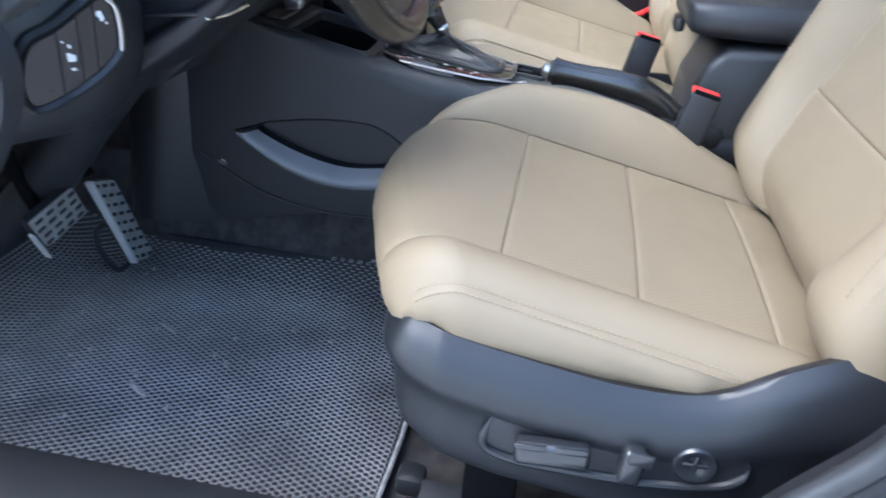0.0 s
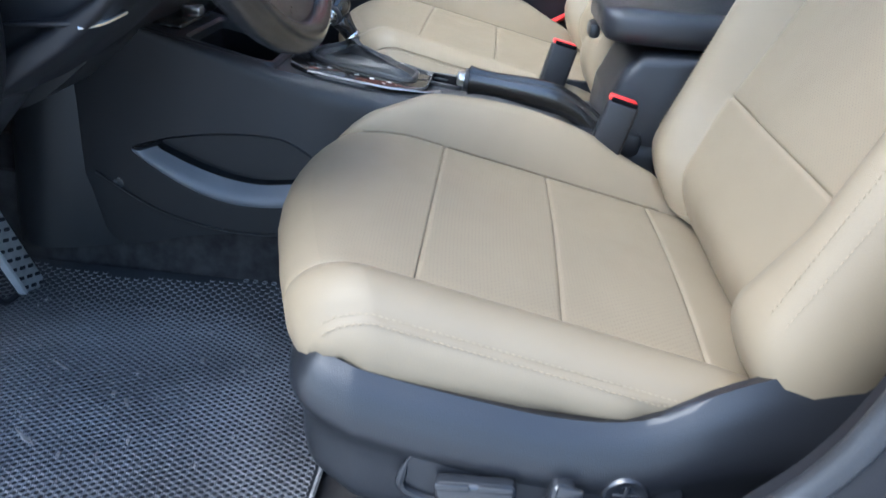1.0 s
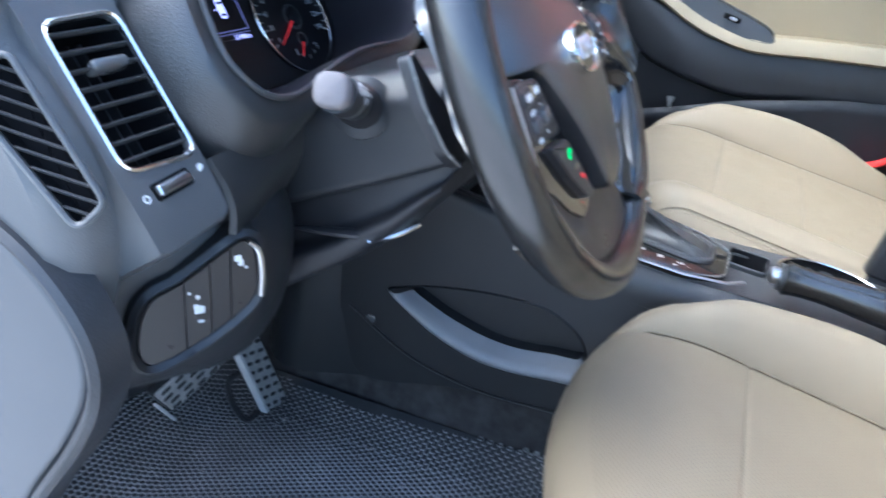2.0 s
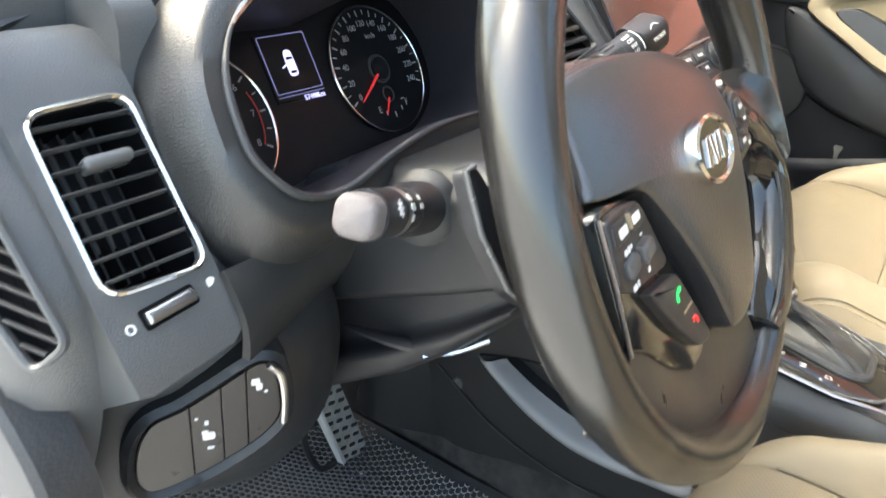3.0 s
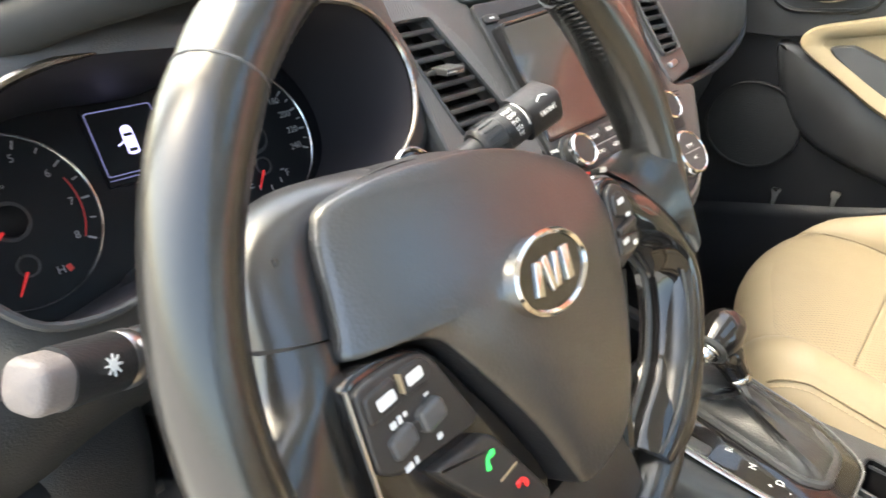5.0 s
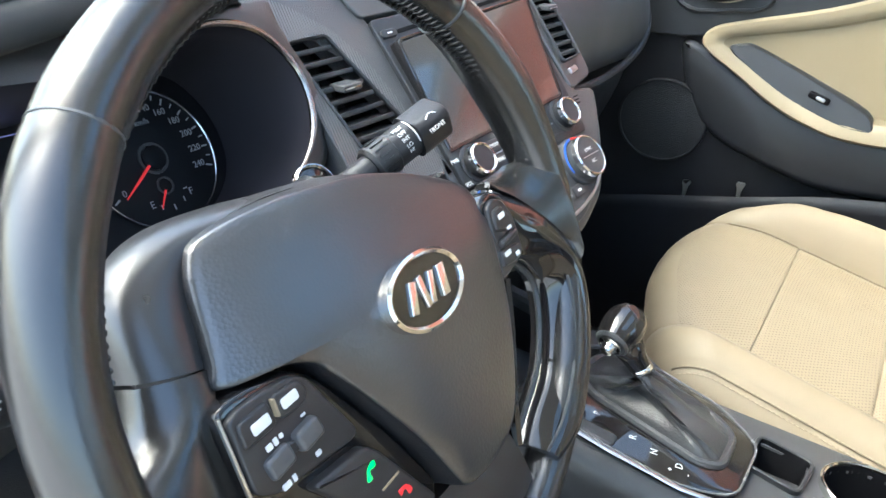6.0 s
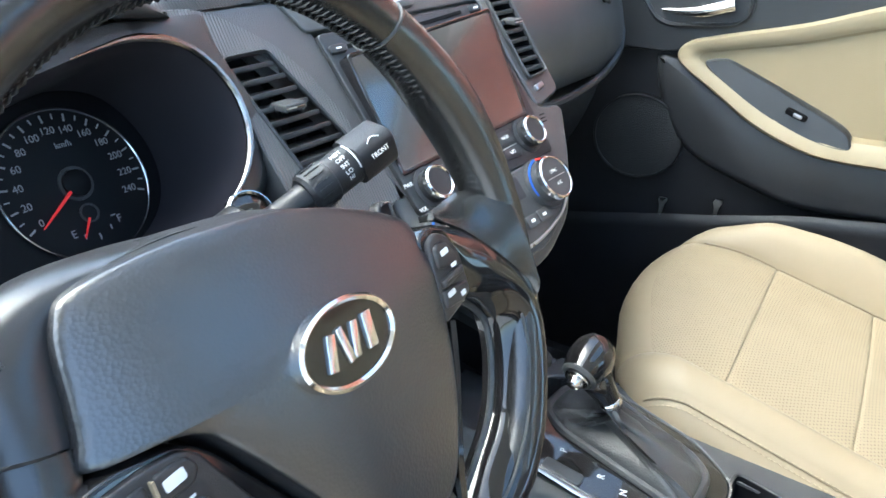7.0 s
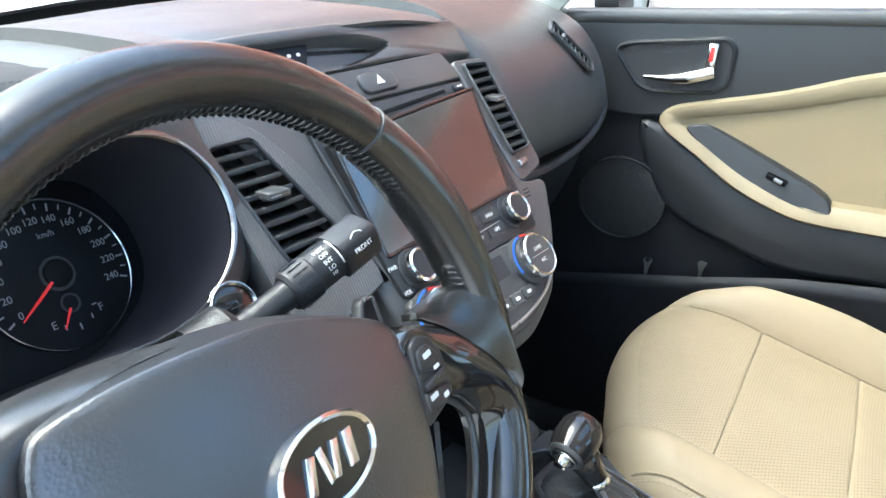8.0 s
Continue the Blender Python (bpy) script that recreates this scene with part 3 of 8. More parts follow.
def brow(u, v):
    # u across, v from the windscreen forward to the seam, down the thick front face and back under it
    yr, zr = rear_edge(u)
    edge, low, seam = smooth_table(BROW_Y, u), lerp_table(BROW_LOW, u), smooth_table(BROW_SEAM, u)
    drop = seam - low
    back = max(edge + 0.05, yr - 0.02)
    rows = [(0.0, (back, zr + 0.004)), (0.35, (edge * 0.5 + back * 0.5, (zr + seam) / 2 + 0.010)), (0.55, (edge + 0.055, seam + 0.007)), (0.66, (edge + 0.022, seam + 0.004)), (0.70, (edge + 0.010, seam)), (0.74, (edge + 0.004, seam - drop * 0.18)), (0.80, (edge, seam - drop * 0.48)), (0.86, (edge + 0.001, seam - drop * 0.80)), (0.90, (edge + 0.005, low)), (1.0, (edge + 0.060, low + 0.004))]
    for (a, p), (b, q) in zip(rows, rows[1:]):
        if v <= b:
            t = (v - a) / (b - a)
            return Vector((u, p[0] + (q[0] - p[0]) * t, p[1] + (q[1] - p[1]) * t))
    return Vector((u, *rows[-1][1]))


bm = sheet(brow, sorted(set(spread(-0.564, -0.229, 48) + [-0.548])), [0, 0.12, 0.24, 0.35, 0.42, 0.48, 0.55, 0.61, 0.66, 0.685, 0.70, 0.72, 0.74, 0.77, 0.80, 0.83, 0.86, 0.88, 0.90, 0.95, 1.0])
brow_ob = part("brow", thicken(bm, 0.004), M_BROW, dash, "stitched soft hood over the instruments", sharp=60)
tagged(part("stitching", stitches([brow(u, 0.672) for u in spread(-0.560, -0.25, 60)], 0.0050, 0.0006, (0, -0.0005, 0.0015)), M_TAB, brow_ob, "fine grey thread seam"), kind="stuff")
part("seam", tube([brow(u, 0.70) + Vector((0, -0.0004, 0.0004)) for u in spread(-0.562, -0.24, 60)], 0.0008, 6), M_BLACK, brow_ob)

def top_skin(u, v):
    # smooth dash top, from the front crest back to the windscreen
    yr, zr = rear_edge(u)
    if u < -0.4:
        y0, z0 = 0.520 - 0.2 * max(0.0, -0.56 - u), smooth_table([(-0.66, 0.752), (-0.60, 0.764), (-0.55, 0.775)], u)
    else:
        sunk = max(0.0, (u - 0.06) / 0.153) ** 1.5
        y0, z0 = 0.488 - 0.11 * (u - 0.01) + 0.019 * sunk, 0.8605 + 0.06 * (u - 0.01) - 0.9 * max(0.0, -0.13 - u) ** 1.5 - 0.0185 * sunk
    crown = 0.007 * math.sin(math.pi * v)
    return Vector((u, y0 + (yr + 0.01 - y0) * v, z0 + (zr + 0.003 - z0) * v + crown - 0.006 * max(0, 0.08 - v) / 0.08))


for a, b in ((-0.655, -0.555), (-0.245, 0.2135)):
    part("top_skin", thicken(sheet(top_skin, spread(a, b, 24), [0, 0.03, 0.06, 0.1, 0.2, 0.35, 0.5, 0.65, 0.8, 1.0]), 0.004), M_SOFT, dash, "smooth dash top under the windscreen", sharp=60)

# instrument bezel: panel with the two-lobed opening and its chrome lip
lip_m = axes((-0.37, 0.416, 0.732), (1, 0, 0), (0, 0.514, 0.857))


def on_lip(x, z):
    return (x + 0.37, (z - 0.732) / 0.857)


lobes = [(-0.541, 0.715), (-0.535, 0.742), (-0.515, 0.765), (-0.482, 0.779), (-0.44, 0.784), (-0.37, 0.783), (-0.30, 0.795), (-0.262, 0.799), (-0.225, 0.789), (-0.204, 0.760), (-0.208, 0.728), (-0.234, 0.702), (-0.285, 0.685), (-0.37, 0.686), (-0.43, 0.680), (-0.482, 0.671), (-0.518, 0.676), (-0.538, 0.696)]
lip_out = [tuple(p.xy) for p in spline([(*on_lip(x, z), 0) for x, z in lobes], 4, True)]
n_lip = len(lip_out)
big = []
for x, y in lip_out:
    bx, by = x * 1.16, y * 1.5
    big.append((max(-0.198, min(0.172, bx)), max(-0.135, min(0.092, by))))
bm = bmesh.new()
near = inset(lip_out, -0.012)


def fall(p):
    # how far the surround drops away: fully beside the vent and below, not under the hood
    return max(0.0, min(1.0, max((-p[0] - 0.11) / 0.07, (-p[1] - 0.03) / 0.06)))


rows = [[(*p, -0.060) for p in big], [(*p, -0.004 - 0.036 * fall(p)) for p in big]]
for f, k in ((0.25, 0.62), (0.5, 0.32), (0.75, 0.10)):
    rows.append([(p[0] + (q[0] - p[0]) * f, p[1] + (q[1] - p[1]) * f, -0.004 * (1 - f) - 0.036 * k * fall(p)) for p, q in zip(big, near)])
rows += [[(*p, 0.0) for p in near], [(*p, 0.0) for p in lip_out]]
rings = [[bm.verts.new(lip_m @ Vector(p)) for p in line] for line in rows]
bridge(bm, rings)
part("bezel", bm, M_BEZEL, dash, "grey surround of the instruments", sharp=50)


def skirt(u, v):
    # smooth panel from below the instruments down to the knee panel
    a = lip_m @ Vector((u + 0.37, -0.088, -0.028))
    t = (u + 0.566) / 0.129
    e = Vector((u, 0.376 + 0.040 * t, 0.590 - 0.010 * t))
    return a.lerp(e, v) + Vector((0, -1, 0.2)) * 0.008 * math.sin(math.pi * v)


part("lower_surround", thicken(sheet(skirt, spread(-0.5655, -0.425, 14), spread(0, 1, 8)), 0.005), M_BEZEL, dash, "grey panel below the instruments", sharp=60)
# inner cone down to the dial plate
depth = -0.112
inner = [(x * 0.93 + 0.004, y * 0.88 - 0.004 if y < 0 else y * 1.12 - 0.004) for x, y in lip_out]
bm = bmesh.new()
rows = [(lip_out, -0.001), (inset(lip_out, 0.003), -0.012), (inner, depth)]
rings = [[bm.verts.new(lip_m @ Vector((x, y, h))) for x, y in line] for line, h in rows]
bridge(bm, rings)
part("cowl", bm, M_LENS, dash, "dark inner wall round the dials", sharp=60)


def lip_piece(a, b):
    return [lip_m @ Vector((*lip_out[i % n_lip], 0.002)) for i in range(a, b)]


def taper(n, r):
    return [r * min(1.0, 0.25 + 3.5 * min(i, n - 1 - i) / n) for i in range(n)]


for a, b, mat, r in ((7, 17, M_DARKCHROME, 0.0030), (23, 47, M_DARKCHROME, 0.0030), (46, 83, M_GREY, 0.0026)):
    pts = lip_piece(a, b)
    part("cluster_lip", tube(pts, taper(len(pts), r), 8), mat, dash, "polished metal ring segment" if mat is M_DARKCHROME else "thin grey lip")

# dial plate with both dials and the small display
plate_m = lip_m @ Matrix.Translation((0, 0, depth))
cluster = thing("instrument_cluster", (-0.37, 0.50, 0.66), "black instrument cluster with speedometer, rev counter and lit display", "instrument cluster")
part("face", plate(inset(inner, -0.004), plate_m, -0.006, -0.001), M_DIALFACE, cluster)


def dial(x, z, r, values, a0, a1, needle, small, sweep, label):
    cx, cy = x, z
    m = plate_m @ Matrix.Translation((cx, cy, 0))
    d = part("dial", turned([(r, -0.001), (r, 0.0005), (r * 0.99, 0.001)], m, 48), M_DIALFACE, cluster, label)
    arc = [m @ Vector((math.cos(radians(a)) * r, math.sin(radians(a)) * r, 0.0016)) for a in spread(sweep[0], sweep[1], 60)]
    part("ring", tube(arc, taper(len(arc), 0.0013), 8), M_CHROME, d)
    n = len(values)
    for i, v in enumerate(values):
        a = radians(a0 + (a1 - a0) * i / (n - 1))
        if v:
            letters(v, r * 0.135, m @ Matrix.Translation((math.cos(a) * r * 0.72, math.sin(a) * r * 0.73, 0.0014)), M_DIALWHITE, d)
    bm = bmesh.new()
    steps = (n - 1) * 2
    for i in range(steps + 1):
        a = a0 + (a1 - a0) * i / steps
        w = 0.0007 if i % 2 == 0 else 0.0005
        ln = 0.10 if i % 2 == 0 else 0.07
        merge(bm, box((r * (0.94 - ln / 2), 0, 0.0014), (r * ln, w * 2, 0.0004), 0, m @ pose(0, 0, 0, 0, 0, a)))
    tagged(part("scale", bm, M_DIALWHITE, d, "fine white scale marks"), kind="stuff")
    part("hub_ring", frame_ring(ellipse(r * 0.23, r * 0.23), ellipse(r * 0.19, r * 0.19), m, 0.0005, 0.0022), M_GREY, d)
    part("hub", turned([(r * 0.18, 0.0), (r * 0.18, 0.004), (r * 0.14, 0.005)], m, 24), M_DIALFACE, d)
    a = radians(needle)
    end = Vector((math.cos(a), math.sin(a), 0))
    part("needle", tube([m @ (end * r * 0.16 + Z * 0.004), m @ (end * r * 0.45 + Z * 0.004), m @ (end * r * 0.78 + Z * 0.003)], [0.0013, 0.0011, 0.0005], 6), M_REDLIT, d, "lit red pointer")
    # small gauge below
    sm = m @ Matrix.Translation((0, small, 0))
    part("hub_ring", frame_ring(ellipse(r * 0.13, r * 0.13, 20), ellipse(r * 0.105, r * 0.105, 20), sm, 0.0005, 0.002), M_GREY, d)
    e = Vector((math.cos(radians(235)), math.sin(radians(235)), 0))
    part("needle", tube([sm @ (e * r * 0.08 + Z * 0.003), sm @ (e * r * 0.36 + Z * 0.0025)], [0.001, 0.0005], 6), M_REDLIT, d, "lit red pointer")
    return d, m, sm


speedo, sm_, sg = dial(0.0879, 0.0132, 0.0575, ["0", "20", "40", "60", "80", "100", "120", "140", "160", "180", "200", "220", "240"], 209, -21, 214, -0.0235, (-75, 262), "speedometer from 0 to 240")
letters("km/h", 0.0065, sm_ @ Matrix.Translation((0.004, 0.030, 0.0014)), M_DIALWHITE, speedo)
letters("E", 0.0085, sg @ Matrix.Translation((-0.018, -0.012, 0.0014)), M_DIALWHITE, speedo)
letters("F", 0.0085, sg @ Matrix.Translation((0.020, -0.011, 0.0014)), M_DIALWHITE, speedo)
marks("tick", [(-0.011, -0.016, 0.001, 0.004), (0.0, -0.019, 0.0012, 0.005), (0.011, -0.015, 0.001, 0.004), (0.016, -0.007, 0.004, 0.001)], sg, 0.0013, M_DIALWHITE, speedo)
tacho, tm_, tg = dial(-0.105, 0.0004, 0.0555, ["", "", "", "", "4", "5", "6", "7", "8"], 227, -29, 219, -0.029, (-110, 165), "rev counter with red zone")
letters("H", 0.0075, tg @ Matrix.Translation((0.017, -0.009, 0.0014)), M_DIALWHITE, tacho)
part("hot_mark", box((0.018, -0.016, 0.0015), (0.0035, 0.0045, 0.0005), 0, tg @ pose(0, 0, 0, 0, 0, 20)), M_RED, tacho)
arc = [tm_ @ Vector((math.cos(radians(a)) * 0.045, math.sin(radians(a)) * 0.045, 0.0015)) for a in spread(24, -29, 20)]
part("red_zone", tube(arc, 0.0005, 6), M_RED, tacho)
letters("x1000rpm", 0.0045, tm_ @ Matrix.Translation((-0.004, 0.022, 0.0014)), M_DIALWHITE, tacho)

cx, cy = -0.0105, 0.0317
lcd_m = plate_m @ Matrix.Translation((cx, cy, 0))
lcd = part("display", plate(rrect(0.054, 0.056, 0.002), lcd_m, -0.001, 0.0008), M_DIALFACE, cluster, "small lit trip display showing a car with an open door")
part("outline", frame_ring(rrect(0.050, 0.046, 0.002, cy=0.002), rrect(0.0488, 0.0448, 0.0016, cy=0.002), lcd_m, 0.0008, 0.0013), M_LCDLINE, lcd)
car_body = [tuple(p.xy) for p in spline([(0, 0.013, 0), (0.0045, 0.011, 0), (0.0055, 0.004, 0), (0.0055, -0.006, 0), (0.005, -0.012, 0), (0, -0.0135, 0), (-0.005, -0.012, 0), (-0.0055, -0.006, 0), (-0.0055, 0.004, 0), (-0.0045, 0.011, 0)], 3, True)]
sym = part("car_symbol", plate([(x * 0.8, y * 0.8 + 0.002) for x, y in car_body], lcd_m, 0.0008, 0.0013), M_LCD, lcd)
part("window_mark", plate(rrect(0.0068, 0.0023, 0.0006, 2, 0, 0.0055), lcd_m, 0.0012, 0.0016), M_DIALFACE, sym)
part("window_mark", plate(rrect(0.0060, 0.0024, 0.0006, 2, 0, -0.0055), lcd_m, 0.0012, 0.0016), M_DIALFACE, sym)
part("open_door", box((-0.0066, 0.003, 0.0011), (0.005, 0.0011, 0.0005), 0, lcd_m @ pose(0, 0, 0, 0, 0, 25)), M_LCD, sym)
letters("57498km", 0.0062, lcd_m @ Matrix.Translation((0.012, -0.0275, 0.0012)), M_LCD, lcd)
part("line", box((0.0, -0.0235, 0.001), (0.05, 0.0005, 0.0004), 0, lcd_m), M_LCDLINE, lcd)


# ---- vents ----
def vent(name, m, outline, slats, tab_at, rim_mat, rim_w, label, lean, tab=True, vanes=True, deep=-0.05, thin=0.006, blade=0.0, wide_tab=False):
    """An air vent in m's plane (z towards the viewer): a dark well, slats across it, a rim and a thumb tab."""
    v = thing(name, m.translation, label, "air vent", "dashboard vents")
    well = bmesh.new()
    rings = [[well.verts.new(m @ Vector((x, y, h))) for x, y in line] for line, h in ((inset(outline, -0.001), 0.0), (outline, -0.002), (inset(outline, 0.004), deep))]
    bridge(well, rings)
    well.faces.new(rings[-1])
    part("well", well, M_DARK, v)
    if rim_w:
        part("rim", frame_ring(inset(outline, -rim_w), outline, m, -0.003, 0.003, 0.0014), rim_mat, v)
    ys = [p[1] for p in outline]
    lo, hi = min(ys), max(ys)
    for i in range(slats):
        y = lo + (hi - lo) * (i + 0.75) / (slats + 0.4)
        # the slat spans the outline at its height
        xs = []
        for (ax, ay), (bx, by) in zip(outline, outline[1:] + outline[:1]):
            if (ay - y) * (by - y) < 0:
                xs.append(ax + (bx - ax) * (y - ay) / (by - ay))
        if len(xs) < 2:
            continue
        a, b = min(xs) + 0.001, max(xs) - 0.001
        ring = []
        for x in (a, b):
            ring.append([m @ (Vector((x, y, -0.008)) + Vector((0, dy, dz))) for dy, dz in ((0.0011, 0.0074), (0.0, 0.0085), (-0.0012, 0.0074), (-0.0010, 0.0085 - thin), (0.0008, 0.0085 - thin))])
        if blade:
            ring = [[m @ Vector((x, y + dy, dz)) for dy, dz in ((0.0, 0.0008), (-0.0028, 0.0), (-0.0034, -0.0022), (blade * 0.46 - 0.001, -blade), (blade * 0.46 + 0.001, -blade), (0.0008, -0.0006))] for x in (a, b)]
        part("slat", loft(ring), M_GREY, v, sharp=60)
        if tab and i == tab_at and wide_tab:
            c, w = (a + b) / 2, (b - a) * 0.24
            tm = m @ Matrix.Translation((c, y, 0.0)) @ pose(0, 0, 0, -52)
            tb = part("tab", plate(rounded([(-w * 0.8, -0.004), (w * 1.05, -0.004), (w * 0.9, 0.0135), (-w, 0.0135)], 0.002), tm @ pose(0, 0, 0, 0, 0, 180), -0.003, 0.0022, 0.0012), M_GREY, v, "flat grey thumb tab on the slat")
            part("tab_edge", box((0, -0.0135, -0.0006), (w * 1.7, 0.0012, 0.0012), 0.0004, tm), M_SATIN, tb, "thin bright edge")
        elif tab and i == tab_at:
            c = (a + b) / 2 + 0.003
            part("tab", box((c, y, 0.0015), ((b - a) * 0.54, 0.0075, 0.013), 0.0034, m @ pose(0, 0, 0, -10), 4), M_TAB, v, "smooth grey thumb tab on the slat")
    if vanes:
        xs = [p[0] for p in outline]
        for i in range(5):
            x = min(xs) + (max(xs) - min(xs)) * (i + 1) / 6
            part("vane", box((x, (lo + hi) / 2, -0.024), (0.0014, (hi - lo) * 0.9, 0.012), 0, m @ pose(0, 0, -0.012)), M_BLACK, v)
    return v


def wheel_switch(m, x, y, w, h, spin, left_mark, parent):
    mm = m @ Matrix.Translation((x, y, 0)) @ pose(0, 0, 0, 0, 0, spin)
    part("slot", plate(rrect(w + 0.004, h + 0.004, 0.002), mm, -0.002, 0.0006), M_DARK, parent)
    part("thumb_wheel", plate(rrect(w, h, 0.0015), mm, -0.004, 0.0045, 0.002), M_SATIN, parent, "ribbed vent closing wheel")


# driver end vent: panel, rim, slats
vl_m = axes((-0.598, 0.4355, 0.6835), (1, 0, 0), (0, 0.573, 0.819))
vl_out = rounded([(-0.027, 0.048), (0.0275, 0.050), (0.028, -0.049), (-0.029, -0.045)], 0.010)
panel_out = polar(rounded([(-0.038, 0.097), (0.034, 0.097), (0.034, -0.096), (-0.038, -0.102)], 0.010), (0, 0))
bm = bmesh.new()
rings = []
for f, deep in ((1.0, -0.06), (1.0, -0.002), (0.985, 0.0), (0.8, 0.0), (0.6, 0.0), (0.4, 0.0), (0.2, 0.0), (0.0, 0.0), (0.0, -0.004)):
    line = [(a[0] * f + b[0] * (1 - f), a[1] * f + b[1] * (1 - f)) for a, b in zip(panel_out, polar(vl_out, (0, 0)))]
    rings.append([bm.verts.new(vl_m @ Vector((x, y, 0.004 + deep - 6.0 * max(0, y - 0.054) ** 2 - 9.0 * max(0, -0.080 - y) ** 2))) for x, y in line])
bridge(bm, rings)
part("vent_panel", bm, M_PANEL, dash, "grey panel round the end vent", sharp=50)
v = vent("air_vent", vl_m @ Matrix.Translation((0, 0, 0.004)), vl_out, 8, 5, M_CHROME, 0.0032, "tall dash end vent with silver rim and grey slats", 0)
wheel_switch(vl_m @ Matrix.Translation((0, 0, 0.004)), -0.002, -0.063, 0.030, 0.0075, 4, 0, v)
part("mark", frame_ring(ellipse(0.0028, 0.0028, 16, -0.026, -0.0655), ellipse(0.0017, 0.0017, 16, -0.026, -0.0655), vl_m, 0.004, 0.0047), M_WHITE, v)
part("mark", plate(rounded([(0.0235, -0.0625), (0.027, -0.0615), (0.0292, -0.0585), (0.0265, -0.0570), (0.0238, -0.0580)], 0.0009, 3), vl_m, 0.004, 0.0048), M_WHITE, v)

# slanted side grille on the very end of the dash
sg_m = axes((-0.6625, 0.432, 0.672), (0.30, -0.42, 0.045), (0.02, 0.30, 0.60))
sg_m = sg_m @ pose(0, 0, 0, 0, 0, -24.5)
tri_c = [sg_m.inverted() @ Vector(p) for p in ((-0.657, 0.453, 0.717), (-0.671, 0.479, 0.694), (-0.656, 0.424, 0.619), (-0.645, 0.407, 0.637))]
tri_out = rounded(inset([(p.x, p.y) for p in tri_c], 0.0045), 0.005)
# shallow near-black floor stands for the shade behind these slats
vent("air_vent", sg_m @ Matrix.Translation((0.0073, 0.0033, 0.0080)), tri_out, 9, 0, M_PANEL, 0.0036, "slanted grey side window vent on the dash end", 0, tab=False, vanes=False, deep=-0.0075, thin=0.003)

# middle vents and the head unit panel share the centre stack frame
cs = axes((0.01, 0.38, 0.735), (0.992, -0.1105, 0.0602), (0.029, 0.668, 0.743))
stack = thing("centre_stack", (0.01, 0.42, 0.55), "dark grey centre stack with radio, knobs and climate dials", "centre console")
fascia = [(-0.118, 0.078), (-0.06, 0.084), (0.06, 0.086), (0.127, 0.084), (0.128, -0.048), (0.178, -0.054), (0.135, -0.115), (0.085, -0.165), (0.02, -0.190), (-0.05, -0.190), (-0.105, -0.170), (-0.125, -0.10)]
bm = plate(rounded(fascia, 0.02), cs, -0.05, -0.004, 0.006)
part("fascia", bm, M_SOFT, stack, "dark satin surround of the radio")
# carbon look flank with the left middle vent
vm_out = rounded([(-0.206, 0.073), (-0.166, 0.073), (-0.134, -0.018), (-0.190, -0.029)], 0.004)
fm = cs @ Matrix.Translation((0, 0, -0.004))
flank_out = rounded([(-0.262, 0.124), (-0.205, 0.119), (-0.184, 0.106), (-0.153, 0.0775), (-0.135, 0.045), (-0.1255, 0.010), (-0.120, -0.022), (-0.112, -0.075), (-0.214, -0.100), (-0.214, 0.072), (-0.238, 0.102)], 0.006)
part("flank", frame_ring(polar(flank_out, (-0.176, 0.026)), polar(vm_out, (-0.176, 0.026)), fm, -0.05, 0.0025, 0.0015), M_RIB, stack, "woven-look panel round the vent")
part("flank_inner", plate(rounded([(-0.212, 0.1165), (-0.186, 0.100), (-0.157, 0.072), (-0.139, 0.040), (-0.130, 0.006), (-0.124, -0.025), (-0.112, -0.080), (-0.108, 0.079), (-0.130, 0.1160)], 0.004), fm, -0.03, 0.0006, 0.003), M_SOFT, stack, "smooth grey panel between vent and screen")


def flank_top(u, v):
    # woven panel rolling from the vent up to the dash top
    a, e = cs @ Vector((u - 0.006, 0.1175, -0.0035)), top_skin(max(-0.245, u), 0.0)
    e.x = u
    return a.lerp(e, v) + Vector((0, -0.5, 0.6)) * 0.010 * math.sin(math.pi * v)


part("flank_top", thicken(sheet(flank_top, spread(-0.262, -0.135, 12), spread(0, 1, 8)), 0.004), M_RIB, stack, "woven-look panel above the vent", sharp=60)
vent("air_vent", cs @ Matrix.Translation((0, 0, -0.002)), vm_out, 8, 4, M_PLASTIC, 0.0030, "middle vent with dark slats in woven-look trim", 0, blade=0.019, wide_tab=True)
vp_out = rounded([(0.140, 0.094), (0.178, 0.091), (0.171, -0.014), (0.136, -0.016)], 0.004)
part("right_flank", frame_ring(rounded([(0.1265, 0.104), (0.188, 0.100), (0.180, -0.040), (0.1265, -0.050)], 0.010), vp_out, cs, -0.05, -0.002, 0.002), M_SOFT, stack, "dark satin surround of the vent")
v = vent("air_vent", cs @ Matrix.Translation((0, 0, 0.0)), vp_out, 9, 5, M_GREY, 0.0025, "middle vent with dark slats beside the screen", 0, blade=0.017, wide_tab=True)
wheel_switch(cs @ Matrix.Translation((0, 0, -0.003)), 0.146, -0.029, 0.016, 0.007, 8, 0, v)
part("mark", frame_ring(ellipse(0.0025, 0.0025, 14, 0.131, -0.031), ellipse(0.0015, 0.0015, 14, 0.131, -0.031), cs, -0.004, -0.003), M_WHITE, v)
marks("sensor_slots", [(0.128, -0.058, 0.010, 0.0012), (0.127, -0.062, 0.010, 0.0012), (0.126, -0.066, 0.010, 0.0012)], cs, -0.0042, M_DARK, stack)

